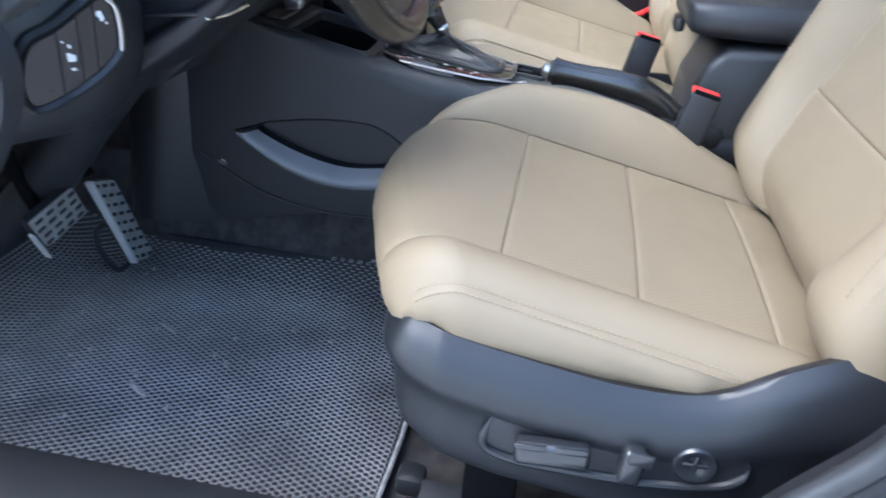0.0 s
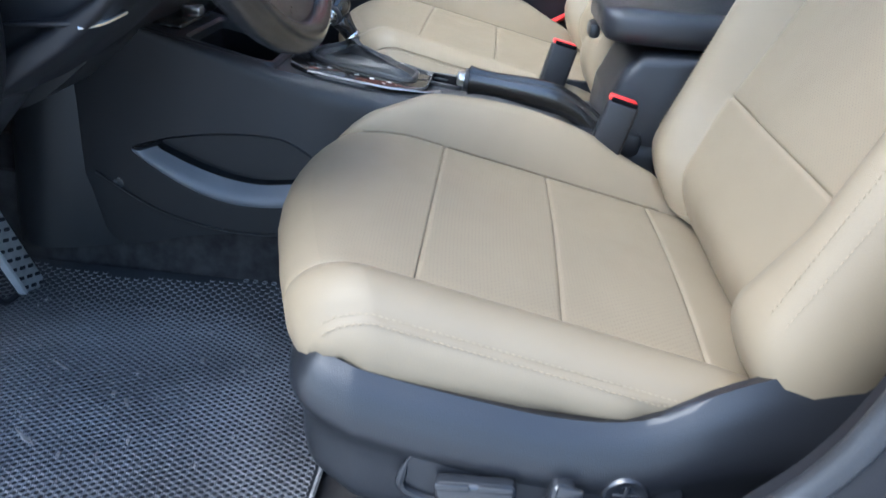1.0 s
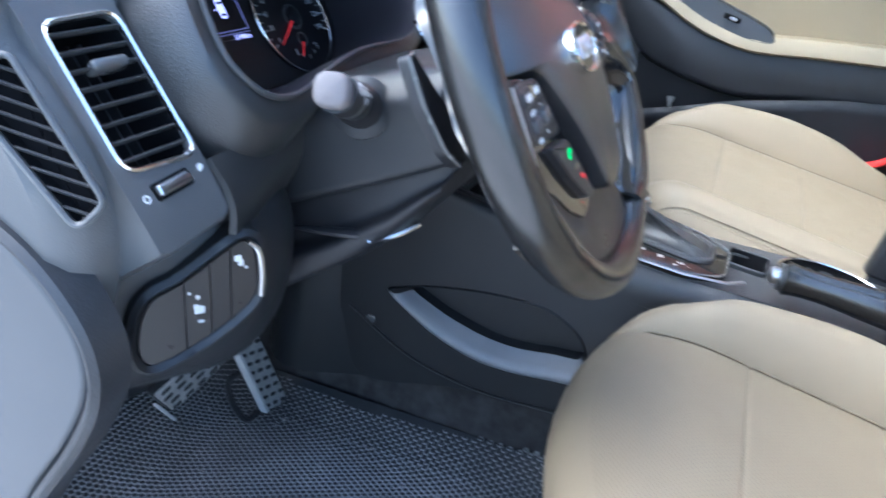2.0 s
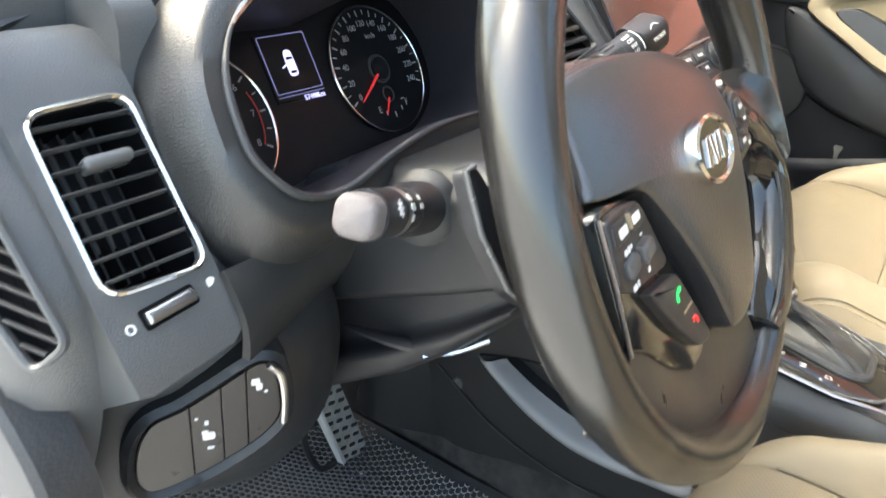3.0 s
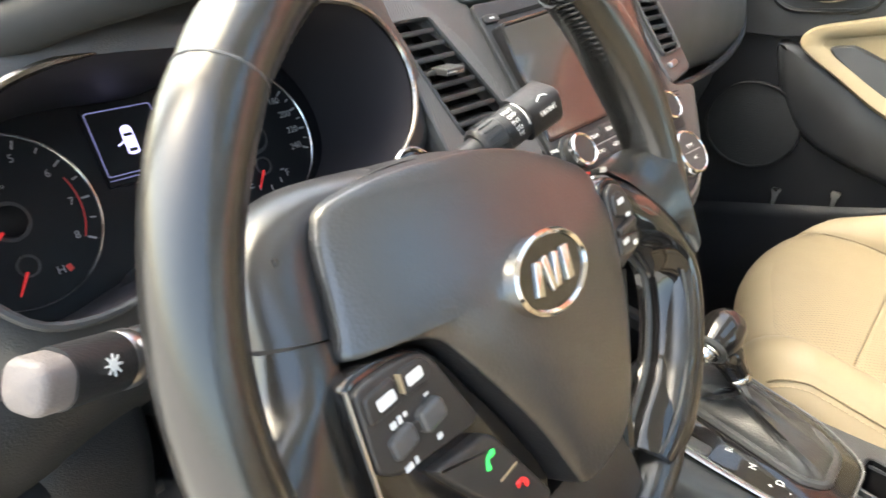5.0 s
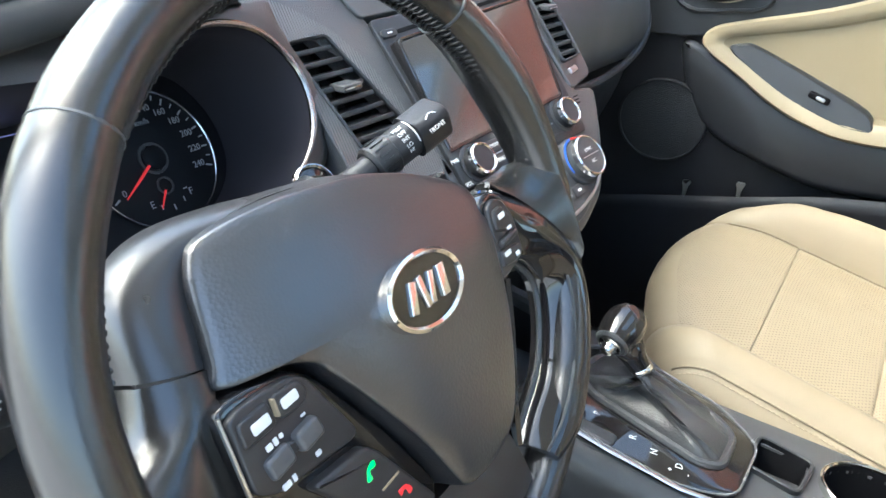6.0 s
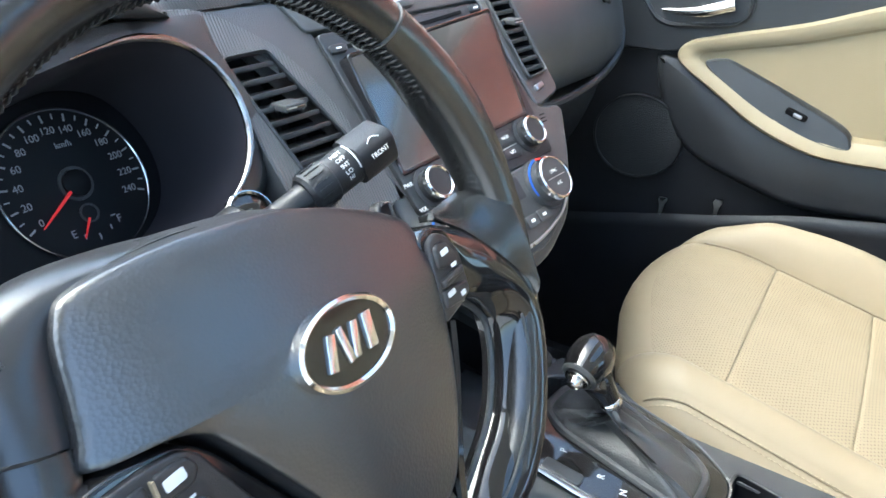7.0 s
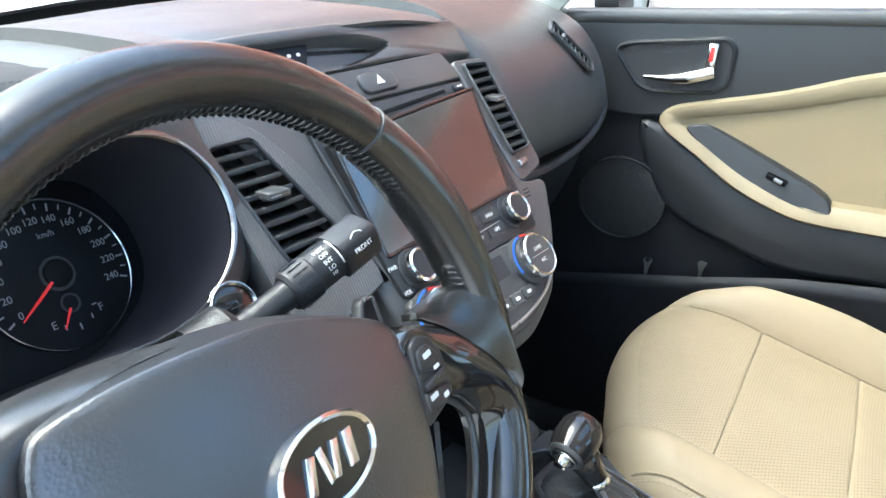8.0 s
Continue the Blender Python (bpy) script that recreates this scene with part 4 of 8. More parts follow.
radio = thing("head_unit", cs @ Vector((0, -0.05, -0.02)), "head unit with large dark touch screen and two knobs", "car radio")
part("body", plate(rounded([(-0.111, 0.078), (0.121, 0.078), (0.108, -0.098), (-0.108, -0.098)], 0.006), cs, -0.03, 0.001, 0.0015), M_PLASTIC, radio)
scr_m = cs @ Matrix.Translation((0, 0, 0.0075)) @ pose(0, 0, 0, 6)
part("screen", plate(rounded([(-0.1005, 0.047), (0.110, 0.060), (0.093, -0.050), (-0.101, -0.058)], 0.003), scr_m, -0.010, 0.0, 0.0006), M_SCREEN, radio, "dark glossy touch screen that mirrors the yard")
part("screen_edge", frame_ring(rounded([(-0.104, 0.050), (0.1135, 0.0635), (0.0965, -0.0535), (-0.1045, -0.0615)], 0.004), rounded([(-0.1005, 0.047), (0.110, 0.060), (0.093, -0.050), (-0.101, -0.058)], 0.003), scr_m, -0.016, 0.001, 0.001), M_GLOSS, radio)
part("disc_slot", plate(rounded([(-0.085, 0.0595), (0.085, 0.069), (0.085, 0.073), (-0.085, 0.0635)], 0.001), cs, 0.0, 0.0016), M_DARK, radio, "dark disc slot")
for x, y in ((-0.098, 0.061), (0.108, 0.0715)):
    part("button", plate(rrect(0.019, 0.008, 0.003, 4, x, y), cs, 0.0, 0.004, 0.0012), M_PLASTIC, radio)
marks("mark", [(-0.098, 0.061, 0.006, 0.0014), (0.108, 0.0715, 0.008, 0.0016)], cs, 0.004, M_WHITE, radio)


def knob(x, y, r, h, parent, name="knob"):
    m = cs @ Matrix.Translation((x, y, 0.001))
    kb = part(name, turned([(r * 1.25, -0.001), (r * 1.25, 0.001), (r * 1.15, 0.002), (r, 0.002), (r, h - 0.002), (r * 0.96, h)], m, 36), M_PLASTIC, parent)
    part("ring", frame_ring(ellipse(r * 1.01, r * 1.01, 36), ellipse(r * 0.80, r * 0.80, 36), m, h - 0.005, h + 0.0012, 0.0014), M_CHROME, kb, "bright metal ring")
    part("cap", turned([(r * 0.80, h - 0.003), (r * 0.80, h), (r * 0.6, h - 0.0012)], m, 30), M_GLOSS, kb)
    return kb


knob(-0.081, -0.079, 0.0155, 0.013, radio)
knob(0.079, -0.072, 0.0155, 0.013, radio)
for txt, x, y in (("FM/AM", -0.046, -0.071), ("SEEK>", -0.018, -0.069), ("MUTE", 0.012, -0.067), ("NAVI", 0.043, -0.066), ("MENU", -0.048, -0.086), ("<SEEK", -0.02, -0.085), ("SETUP", 0.011, -0.083), ("GPS", 0.043, -0.082), ("PWR", -0.106, -0.070), ("VOL", -0.104, -0.094), ("AUTO", 0.098, -0.058)):
    if abs(x) < 0.06:
        part("button", plate(rrect(0.027, 0.012, 0.0015, 2, x, y), cs, 0.0, 0.0022, 0.0006), M_PLASTIC, radio)
    letters(txt, 0.0052, cs @ Matrix.Translation((x, y, 0.0026)), M_WHITE, radio)
part("strip", box((0, -0.0775, 0.002), (0.105, 0.001, 0.001), 0.0003, cs @ pose(0, 0, 0, 0, 0, 2)), M_SATIN, radio)

climate = thing("climate_control", cs @ Vector((0, -0.14, -0.02)), "climate panel with two silver-edged dials and small display", "climate control")
part("body", plate(rounded([(-0.113, -0.100), (0.100, -0.098), (0.080, -0.155), (0.02, -0.178), (-0.06, -0.178), (-0.105, -0.160)], 0.012), cs, -0.03, 0.003, 0.003), M_GREY, climate)
part("display", plate(rrect(0.075, 0.022, 0.002, 3, -0.012, -0.116), cs, 0.002, 0.0036), M_LENS, climate)
for x in (-0.089, 0.060):
    m = cs @ Matrix.Translation((x, -0.124, 0.003))
    d = part("dial", turned([(0.027, -0.001), (0.027, 0.003), (0.0265, 0.0045), (0.0225, 0.005), (0.0225, 0.016), (0.021, 0.018)], m, 40), M_GREY, climate, "round temperature dial")
    part("ring", frame_ring(ellipse(0.0228, 0.0228, 40), ellipse(0.0195, 0.0195, 40), m, 0.012, 0.0188, 0.0015), M_CHROME, d)
    part("cap", plate(ellipse(0.0195, 0.0195, 36), m, 0.014, 0.0178), M_GREY, d)
    for mat, a0, a1 in ((M_BLUE, 95, 200), (M_RED, 20, 88)):
        part("scale", tube([m @ Vector((math.cos(radians(a)) * 0.0247, math.sin(radians(a)) * 0.0247, 0.0052)) for a in spread(a0, a1, 16)], 0.0013, 6, flat=0.5, up=m.col[2].to_3d()), mat, d)
    letters("SYNC" if x > 0 else "AUTO", 0.0052, m @ Matrix.Translation((0, 0.006, 0.018)), M_WHITE, d)
    letters("A/C" if x > 0 else "OFF", 0.0052, m @ Matrix.Translation((0, -0.007, 0.018)), M_WHITE, d)
    part("strip", box((0, 0, 0.018), (0.03, 0.0008, 0.0005), 0, m), M_SATIN, d)
for i in range(5):
    part("button", plate(rrect(0.017, 0.012, 0.002, 3, -0.048 + 0.0205 * i, -0.150), cs, 0.002, 0.0055, 0.001), M_GREY, climate)
    marks("mark", [(-0.048 + 0.0205 * i, -0.150, 0.006, 0.003)], cs, 0.0055, M_WHITE, climate)
part("trim", tube([cs @ Vector(p) for p in spline([(-0.075, -0.166, 0.004), (0.0, -0.1695, 0.004), (0.055, -0.160, 0.004), (0.085, -0.145, 0.004)], 6)], 0.0018, 8), M_SATIN, climate)

# hazard switch and the clock recess on the dash top
hz = cs @ Matrix.Translation((0.001, 0.0975, 0.0005))
part("centre_cap", plate(rounded([(-0.118, 0.082), (0.128, 0.082), (0.114, 0.1155), (-0.130, 0.1145)], 0.006), cs @ Matrix.Translation((0, 0, -0.001)), -0.03, 0.001, 0.002), M_SOFT, stack, "grey cover above the disc slot")
hzo = thing("hazard_switch", hz.translation, "grey hazard warning switch with white triangle", "switch")
part("rim", frame_ring(rrect(0.0515, 0.0230, 0.0095), rrect(0.0495, 0.0210, 0.0085), hz, -0.006, 0.0010, 0.0004), M_BLACK, hzo)
part("button", plate(rrect(0.0495, 0.0210, 0.0085), hz, -0.006, 0.0025, 0.0015, 0.0008), M_SOFT, hzo)
part("triangle", plate([(-0.0055, -0.004), (0.0055, -0.004), (0, 0.0055)], hz, 0.002, 0.0037), M_WHITE, hzo)

clock = thing("clock_display", (-0.03, 0.47, 0.83), "dark clock display in a scoop on the dash top", "clock")
scoop = rounded([(-0.140, 0.153), (-0.100, 0.134), (-0.072, 0.1205), (-0.032, 0.1195), (0.012, 0.1250), (0.047, 0.1350), (0.014, 0.1460), (-0.032, 0.1525), (-0.084, 0.1520)], 0.008)
lid = rounded([(-0.168, 0.164), (-0.168, 0.140), (-0.150, 0.1168), (-0.040, 0.1168), (0.060, 0.1168), (0.203, 0.1168), (0.203, 0.166), (-0.020, 0.166), (-0.110, 0.166)], 0.006)
bm = frame_ring(lid, scoop, cs, -0.03, 0.001, 0.003)
for v in bm.verts:
    # the far end sinks into the passenger side
    v.co -= cs.col[2].to_3d() * 0.026 * max(0.0, ((cs.inverted() @ v.co).x - 0.05) / 0.153) ** 1.5
part("cover", bm, M_SOFT, clock, "charcoal cover round the clock", sharp=50)
bm = bmesh.new()
rings = [[bm.verts.new(cs @ Vector((x, y, h))) for x, y in line] for line, h in ((scoop, 0.0), (inset(scoop, 0.0025), -0.007), (inset(scoop, 0.004), -0.012))]
bridge(bm, rings)
bm.faces.new(rings[-1])
part("scoop", bm, M_SOFT, clock, sharp=60)
face_m2 = cs @ Matrix.Translation((0, 0, -0.006))
part("face", plate(rounded([(-0.132, 0.1505), (-0.098, 0.1345), (-0.070, 0.1225), (-0.052, 0.1500)], 0.003), face_m2, -0.002, 0.001, 0.0005), M_DIALFACE, clock, "dark clock glass")
for x in (-0.080, -0.069):
    marks("mark", [(x, 0.141, 0.004, 0.0030)], face_m2, 0.001, M_WHITE, clock)

# passenger end vent
pv_m = axes((0.497, 0.440, 0.806), (0.0719, 0.0403, 0.0485), (-0.063, 0.045, 0.056)) @ Matrix.Translation((0, 0, 0.007))
vent("air_vent", pv_m, rounded([(-0.011, 0.050), (0.010, 0.050), (0.013, -0.048), (-0.011, -0.050)], 0.006), 9, 6, M_GREY, 0.003, "passenger end vent with dark slats", 0, vanes=False, deep=-0.010, thin=0.004)
bm = tube(spline([(0.23, 0.400, 0.664), (0.36, 0.393, 0.660), (0.50, 0.395, 0.672), (0.60, 0.405, 0.70), (0.642, 0.43, 0.745), (0.645, 0.48, 0.80)], 6), 0.006, 8)
part("lower_lip", bm, M_PLASTIC, dash)

# glove box
gb = thing("glove_box", (0.40, 0.52, 0.45), "black grained glove box lid", "glove box")
part("lid", thicken(sheet(lambda u, v: Vector((u, 0.455 + 0.10 * v ** 1.4, 0.645 - 0.22 * v)), spread(0.215, 0.615, 10), spread(0, 1, 8)), 0.02), M_PLASTIC, gb)
part("latch", box((0.40, 0.468, 0.60), (0.07, 0.012, 0.022), 0.005), M_PLASTIC, gb)

# knee panel, switch pod and end cover on the driver side
KNEE = [(0.46, 0.615), (0.432, 0.605), (0.412, 0.575), (0.410, 0.53), (0.424, 0.478), (0.452, 0.448), (0.52, 0.432), (0.62, 0.45), (0.62, 0.60)]
def knee_ring(x, k, shift, top):
    """Section of the lower panel at x, moved by shift along the car and cut off above top."""
    ring = [(0.53 + (y - 0.53) * k + shift * max(0.0, min(1.0, (0.60 - y) / 0.12)), min(top, 0.53 + (z - 0.53) * k)) for y, z in KNEE]
    return [Vector((x, p.x, p.y)) for p in spline([(a, b, 0) for a, b in ring], 4, True)]


bulge = [(-0.655, 0.070), (-0.61, 0.021), (-0.575, -0.004), (-0.54, -0.026), (-0.50, -0.026), (-0.47, -0.016), (-0.459, -0.004)]
secs = [knee_ring(x, k, smooth_table(bulge, x), 1.0) for x, k in ((-0.655, 0.86), (-0.650, 0.95), (-0.635, 1.0), (-0.61, 1.0), (-0.59, 1.0), (-0.575, 1.0), (-0.56, 1.0), (-0.54, 1.0), (-0.52, 1.0), (-0.50, 1.0), (-0.48, 1.0), (-0.468, 1.0), (-0.462, 0.98), (-0.459, 0.93))]
part("knee_panel", loft(secs), M_PLASTIC, dash, "black grained lower dash panel", sharp=50)
cut = [(-0.470, 0.505), (-0.44, 0.507), (-0.41, 0.520), (-0.38, 0.535), (-0.30, 0.545), (-0.20, 0.570), (-0.12, 0.60)]
secs = [knee_ring(x, 0.98 if x < -0.15 else 0.93, 0.008, smooth_table(cut, x)) for x in (-0.468, -0.45, -0.43, -0.41, -0.39, -0.37, -0.33, -0.28, -0.22, -0.16, -0.12)]
part("lower_knee_panel", loft(secs), M_PLASTIC, dash, "black panel under the steering column", sharp=50)
lip = [Vector((x, 0.423, smooth_table(cut, x) - 0.004)) for x in spread(-0.458, -0.30, 24)]
part("knee_lip", tube(lip, 0.006, 10), M_PLASTIC, dash, "rounded lip of the gap under the column")
pod_m = axes((-0.577, 0.4005, 0.540), (0.84, -0.54, 0), (0, -0.08, 1))
pod_line = [(-0.046, -0.027), (-0.042, -0.007), (-0.033, 0.0075), (-0.016, 0.0145), (0.0035, 0.0258), (0.0235, 0.0385), (0.032, 0.0408), (0.0385, 0.0355), (0.042, 0.017), (0.0416, -0.005), (0.028, -0.0214), (0.0024, -0.037), (-0.022, -0.047), (-0.038, -0.0495), (-0.045, -0.041)]
pod_out = [tuple(p.xy) for p in spline([(x, y, 0) for x, y in pod_line], 4, True)]
pod = thing("switch_panel", (-0.577, 0.41, 0.49), "dark switch panel with white symbols beside the column", "switch panel")
part("surround", frame_ring(inset(pod_out, -0.008), pod_out, pod_m, -0.03, 0.0045, 0.004), M_PLASTIC, pod)
part("plate", plate(pod_out, pod_m, -0.03, -0.0015), M_DARK, pod)


def between(line, a, b):
    """The stretch of the outline from x = a to x = b, closed straight."""
    out = []
    for (x0, y0), (x1, y1) in zip(line, line[1:] + line[:1]):
        if a <= x0 <= b:
            out.append((x0, y0))
        for c in sorted((a, b), reverse=x1 < x0):
            if (x0 - c) * (x1 - c) < 0:
                out.append((c, y0 + (y1 - y0) * (c - x0) / (x1 - x0)))
    return out


for x0, x1 in ((-0.050, -0.0125), (-0.0115, 0.0060), (0.0070, 0.0210), (0.0220, 0.050)):
    key = between(inset(pod_out, 0.0016), x0, x1)
    part("switch", plate(key, pod_m, -0.01, 0.0015), M_POD, pod)
for spot in ((-0.0028, 0.001, 0.0026, 0.0034), (-0.002, -0.010, 0.0075, 0.0060), (-0.004, -0.0065, 0.0040, 0.0030), (-0.0013, -0.020, 0.0042, 0.0022), (-0.0085, 0.0055, 0.0020, 0.0020), (0.0270, 0.0265, 0.0052, 0.0050), (0.0290, 0.0225, 0.0038, 0.0050), (0.0330, 0.0180, 0.0020, 0.0020)):
    marks("mark", [spot], pod_m, 0.0016, M_WHITE, pod)
part("edge", tube([pod_m @ Vector(p) for p in spline([(0.0345, 0.040, 0.004), (0.0415, 0.031, 0.0045), (0.0440, 0.012, 0.0045), (0.0435, -0.008, 0.004)], 6)], 0.0022, 8), M_SATIN, pod)

cover = [(0.52, 0.650), (0.470, 0.628), (0.430, 0.605), (0.402, 0.572), (0.393, 0.540), (0.400, 0.505), (0.425, 0.460), (0.460, 0.411), (0.51, 0.34), (0.60, 0.26), (0.76, 0.26), (0.76, 0.66)]
cov_m = axes((-0.672, 0, 0), (0, -1, 0), (0, 0, 1))
cov = thing("dash_end_cover", (-0.672, 0.55, 0.26), "smooth grey end cover of the dashboard in the door opening", "trim cover")
out = [tuple(p.xy) for p in spline([(-y, z, 0) for y, z in cover], 5, True)]
part("panel", plate(inset(out, 0.012), cov_m, -0.02, 0.006, 0.004, 0.004), material("smooth_grey_panel", (0.080, 0.083, 0.088), 0.45, vary=0.08, vary_scale=4), cov)
part("rim", frame_ring(out, inset(out, 0.010), cov_m, -0.02, 0.009, 0.004), M_RUBBER, cov)

# ---- steering wheel ----
wheel_m = axes((-0.36, 0.202, 0.714), (1, 0, 0), (0, 0.4226, 0.9063))
wheel = thing("steering_wheel", (-0.36, 0.22, 0.56), "black leather steering wheel with gloss black spokes and buttons", "steering wheel")
RIM_R, RIM_H = 0.1805, -0.020


def rim_point(a, dr=0.0, dh=0.0):
    r = RIM_R + dr
    return wheel_m @ Vector((0.005 + math.cos(a) * r, math.sin(a) * r, RIM_H + dh))


bm = bmesh.new()
rings = []
N = 128
for i in range(N):
    a = 2 * math.pi * i / N
    deg = math.degrees(a) % 360
    fat = 1.0 + 0.16 * math.exp(-((deg - 27) / 15) ** 2) + 0.10 * math.exp(-((deg - 145) / 14) ** 2)
    dip = max(0.0, min(1.0, (deg - 262) / 30, (368 - deg) / 34))
    fat -= 0.13 * dip * dip * (3 - 2 * dip)
    groove = 1 - 0.07 * sum(math.exp(-((deg - d) / 1.3) ** 2) for d in (50, 139, 222, 318))
    ring = []
    for j in range(18):
        q = 2 * math.pi * j / 18
        ring.append(bm.verts.new(rim_point(a, math.cos(q) * 0.0155 * fat * groove, math.sin(q) * 0.0185 * fat * groove)))
    rings.append(ring)
rings.append(rings[0])
bridge(bm, rings)
rim = part("rim", bm, M_WHEEL, wheel, "smooth worn black leather rim", sharp=70)
# cross stitching on the inner side of the rim
bm = bmesh.new()
for i in range(104):
    a = radians(10 + 160 * i / 104)
    for s in (-1, 1):
        p, q = rim_point(a, -0.0152, 0.0062 * s), rim_point(a + 0.014, -0.0166, 0.0)
        tube([p, (p + q) / 2 - (rim_point(a) - wheel_m.translation).normalized() * 0.0007, q], [0.0006, 0.0010, 0.0006], 6, bm=bm)
tagged(part("stitching", bm, M_WHEEL, rim, "black cross stitching"), kind="stuff")
for d in (50, 139):
    a = radians(d)
    k = 1.0 if d == 50 else 1.045
    part("seam", tube([rim_point(a, math.cos(q) * 0.0150 * k, math.sin(q) * 0.0180 * k) for q in spread(0, 6.2832, 24)[:-1]], 0.0011, 5, closed=True), M_GREY, rim)

# airbag cover: shield outline whose upper left part leans back
shield = [(-0.112, 0.004), (-0.109, 0.015), (-0.105, 0.029), (-0.101, 0.044), (-0.096, 0.056), (-0.087, 0.0645), (-0.056, 0.0685), (-0.022, 0.0680), (0.0156, 0.0640), (0.050, 0.0545), (0.080, 0.042), (0.095, 0.031), (0.096, 0.012), (0.092, -0.0105), (0.086, -0.0435), (0.0735, -0.074), (0.0565, -0.1000), (0.040, -0.110), (0.012, -0.114), (-0.008, -0.111), (-0.015, -0.100), (-0.031, -0.066), (-0.063, -0.0145), (-0.074, -0.0025), (-0.090, 0.002)]
pad_line = [tuple(p.xy) for p in spline([(x, y, 0) for x, y in shield], 4, True)]


def pad_height(x, y, f):
    ramp = 0.5 * (y - 0.004 + math.sqrt((y - 0.004) ** 2 + 0.00012))
    return -0.0015 - 0.003 * f ** 8 - (1.75 if x < 0 else 0.7) * x * x - 0.37 * ramp


bm = bmesh.new()
rings = []
for f, deep in ((1.0, -0.030), (1.0, -0.005), (0.992, -0.0015), (0.98, 0.0), (0.95, 0.0), (0.90, 0.0), (0.82, 0.0), (0.72, 0.0), (0.62, 0.0), (0.52, 0.0), (0.42, 0.0), (0.32, 0.0), (0.22, 0.0), (0.12, 0.0)):
    k = [f + (0.05 * max(0.0, min(1.0, y / 0.05)) if deep < -0.02 else 0.0) for x, y in pad_line]
    rings.append([bm.verts.new(wheel_m @ Vector((x * q, y * q, pad_height(x * f, y * f, f) + deep))) for (x, y), q in zip(pad_line, k)])
bridge(bm, rings)
top = bm.verts.new(wheel_m @ Vector((0, 0, pad_height(0, 0, 0))))
for i in range(len(rings[-1])):
    bm.faces.new((rings[-1][i], rings[-1][(i + 1) % len(rings[-1])], top))
# edge faces go matt black to carry the shade in the surrounding gap
skirt_faces = {v for ring in rings[:3] for v in ring}
for f in bm.faces:
    if all(v in skirt_faces for v in f.verts):
        f.material_index = 1
part("airbag_cover", bm, [M_PAD, M_BLACK], wheel, "grained black airbag cover", sharp=50)
em = wheel_m @ Matrix.Translation((0.002, 0.0, -0.0010)) @ pose(0, 0, 0, -5)
emblem = part("emblem", plate(ellipse(0.030, 0.0185, 48), em, -0.004, 0.002), M_GLOSS, wheel, "chrome oval badge on black")
part("ring", frame_ring(ellipse(0.0325, 0.0205, 48), ellipse(0.0290, 0.0172, 48), em, -0.004, 0.0042, 0.0014), M_CHROME, emblem)
for x, w, lean in ((-0.0135, 0.0055, -12), (-0.004, 0.0045, 14), (0.003, 0.0045, -10), (0.0135, 0.0065, 0)):
    part("bar", plate(rounded([(-w / 2 - 0.0008, -0.0085), (w / 2 - 0.0008, -0.0085), (w / 2 + 0.0016, 0.0085), (-w / 2 + 0.0016, 0.0085)], 0.0008, 2), em @ Matrix.Translation((x, 0, 0)) @ pose(0, 0, 0, 0, 0, lean), 0.001, 0.0036, 0.0006), M_CHROME, emblem)
marks("marking", [(0.004, -0.052, 0.006, 0.004), (-0.004, -0.062, 0.005, 0.003), (0.003, -0.0635, 0.005, 0.003), (0.010, -0.065, 0.005, 0.003)], wheel_m @ Matrix.Translation((0.018, 0, -0.0075)), 0, M_GREY, wheel)



def wheel_sheet(name, inner, outer, mat, label, lift=0.006, turn=0.014, thick=0.004, per=4):
    """A convex skin between two lines on the wheel, its far edge rolled back by turn."""
    ins, outs = spline(inner, per), spline(outer, per)
    rows = [(0.0, 0.0, -turn * 0.6), (0.0, 0.0, 0.0), (0.12, 0.45, 0.0), (0.3, 0.8, 0.0), (0.5, 1.0, 0.0), (0.7, 0.85, 0.0), (0.88, 0.5, 0.0), (1.0, 0.0, 0.0), (1.03, 0.0, -turn)]

    def skin(u, v):
        t, rise, back = rows[int(v)]
        return wheel_m @ (ins[int(u)].lerp(outs[int(u)], t) + Vector((0, 0, lift * rise + back)))

    return part(name, thicken(sheet(skin, list(range(len(ins))), list(range(len(rows)))), thick), mat, wheel, label, sharp=60)


# smooth cover beside the pad, and the leather spoke below its crease
wheel_sheet("spoke_cover", [(0.030, 0.056, -0.040), (-0.022, 0.0655, -0.040), (-0.056, 0.0655, -0.042), (-0.083, 0.061, -0.046), (-0.094, 0.050, -0.046), (-0.099, 0.036, -0.043), (-0.103, 0.024, -0.040), (-0.107, 0.013, -0.037)],
            [(0.030, 0.060, -0.066), (-0.020, 0.070, -0.066), (-0.055, 0.0735, -0.064), (-0.088, 0.0735, -0.061), (-0.112, 0.067, -0.057), (-0.127, 0.054, -0.052), (-0.133, 0.038, -0.047), (-0.136, 0.020, -0.044)], M_COVER, "smooth dark cover beside the airbag", 0.007)
wheel_sheet("spoke", [(-0.107, 0.0125, -0.035), (-0.112, 0.002, -0.031), (-0.1195, -0.012, -0.029), (-0.1205, -0.035, -0.028), (-0.1200, -0.060, -0.028), (-0.112, -0.082, -0.029)],
            [(-0.137, 0.0185, -0.043), (-0.146, -0.002, -0.041), (-0.166, -0.016, -0.032), (-0.178, -0.034, -0.022), (-0.172, -0.062, -0.022), (-0.152, -0.098, -0.024)], M_WHEEL, "leather covered spoke flowing into the rim", 0.006)
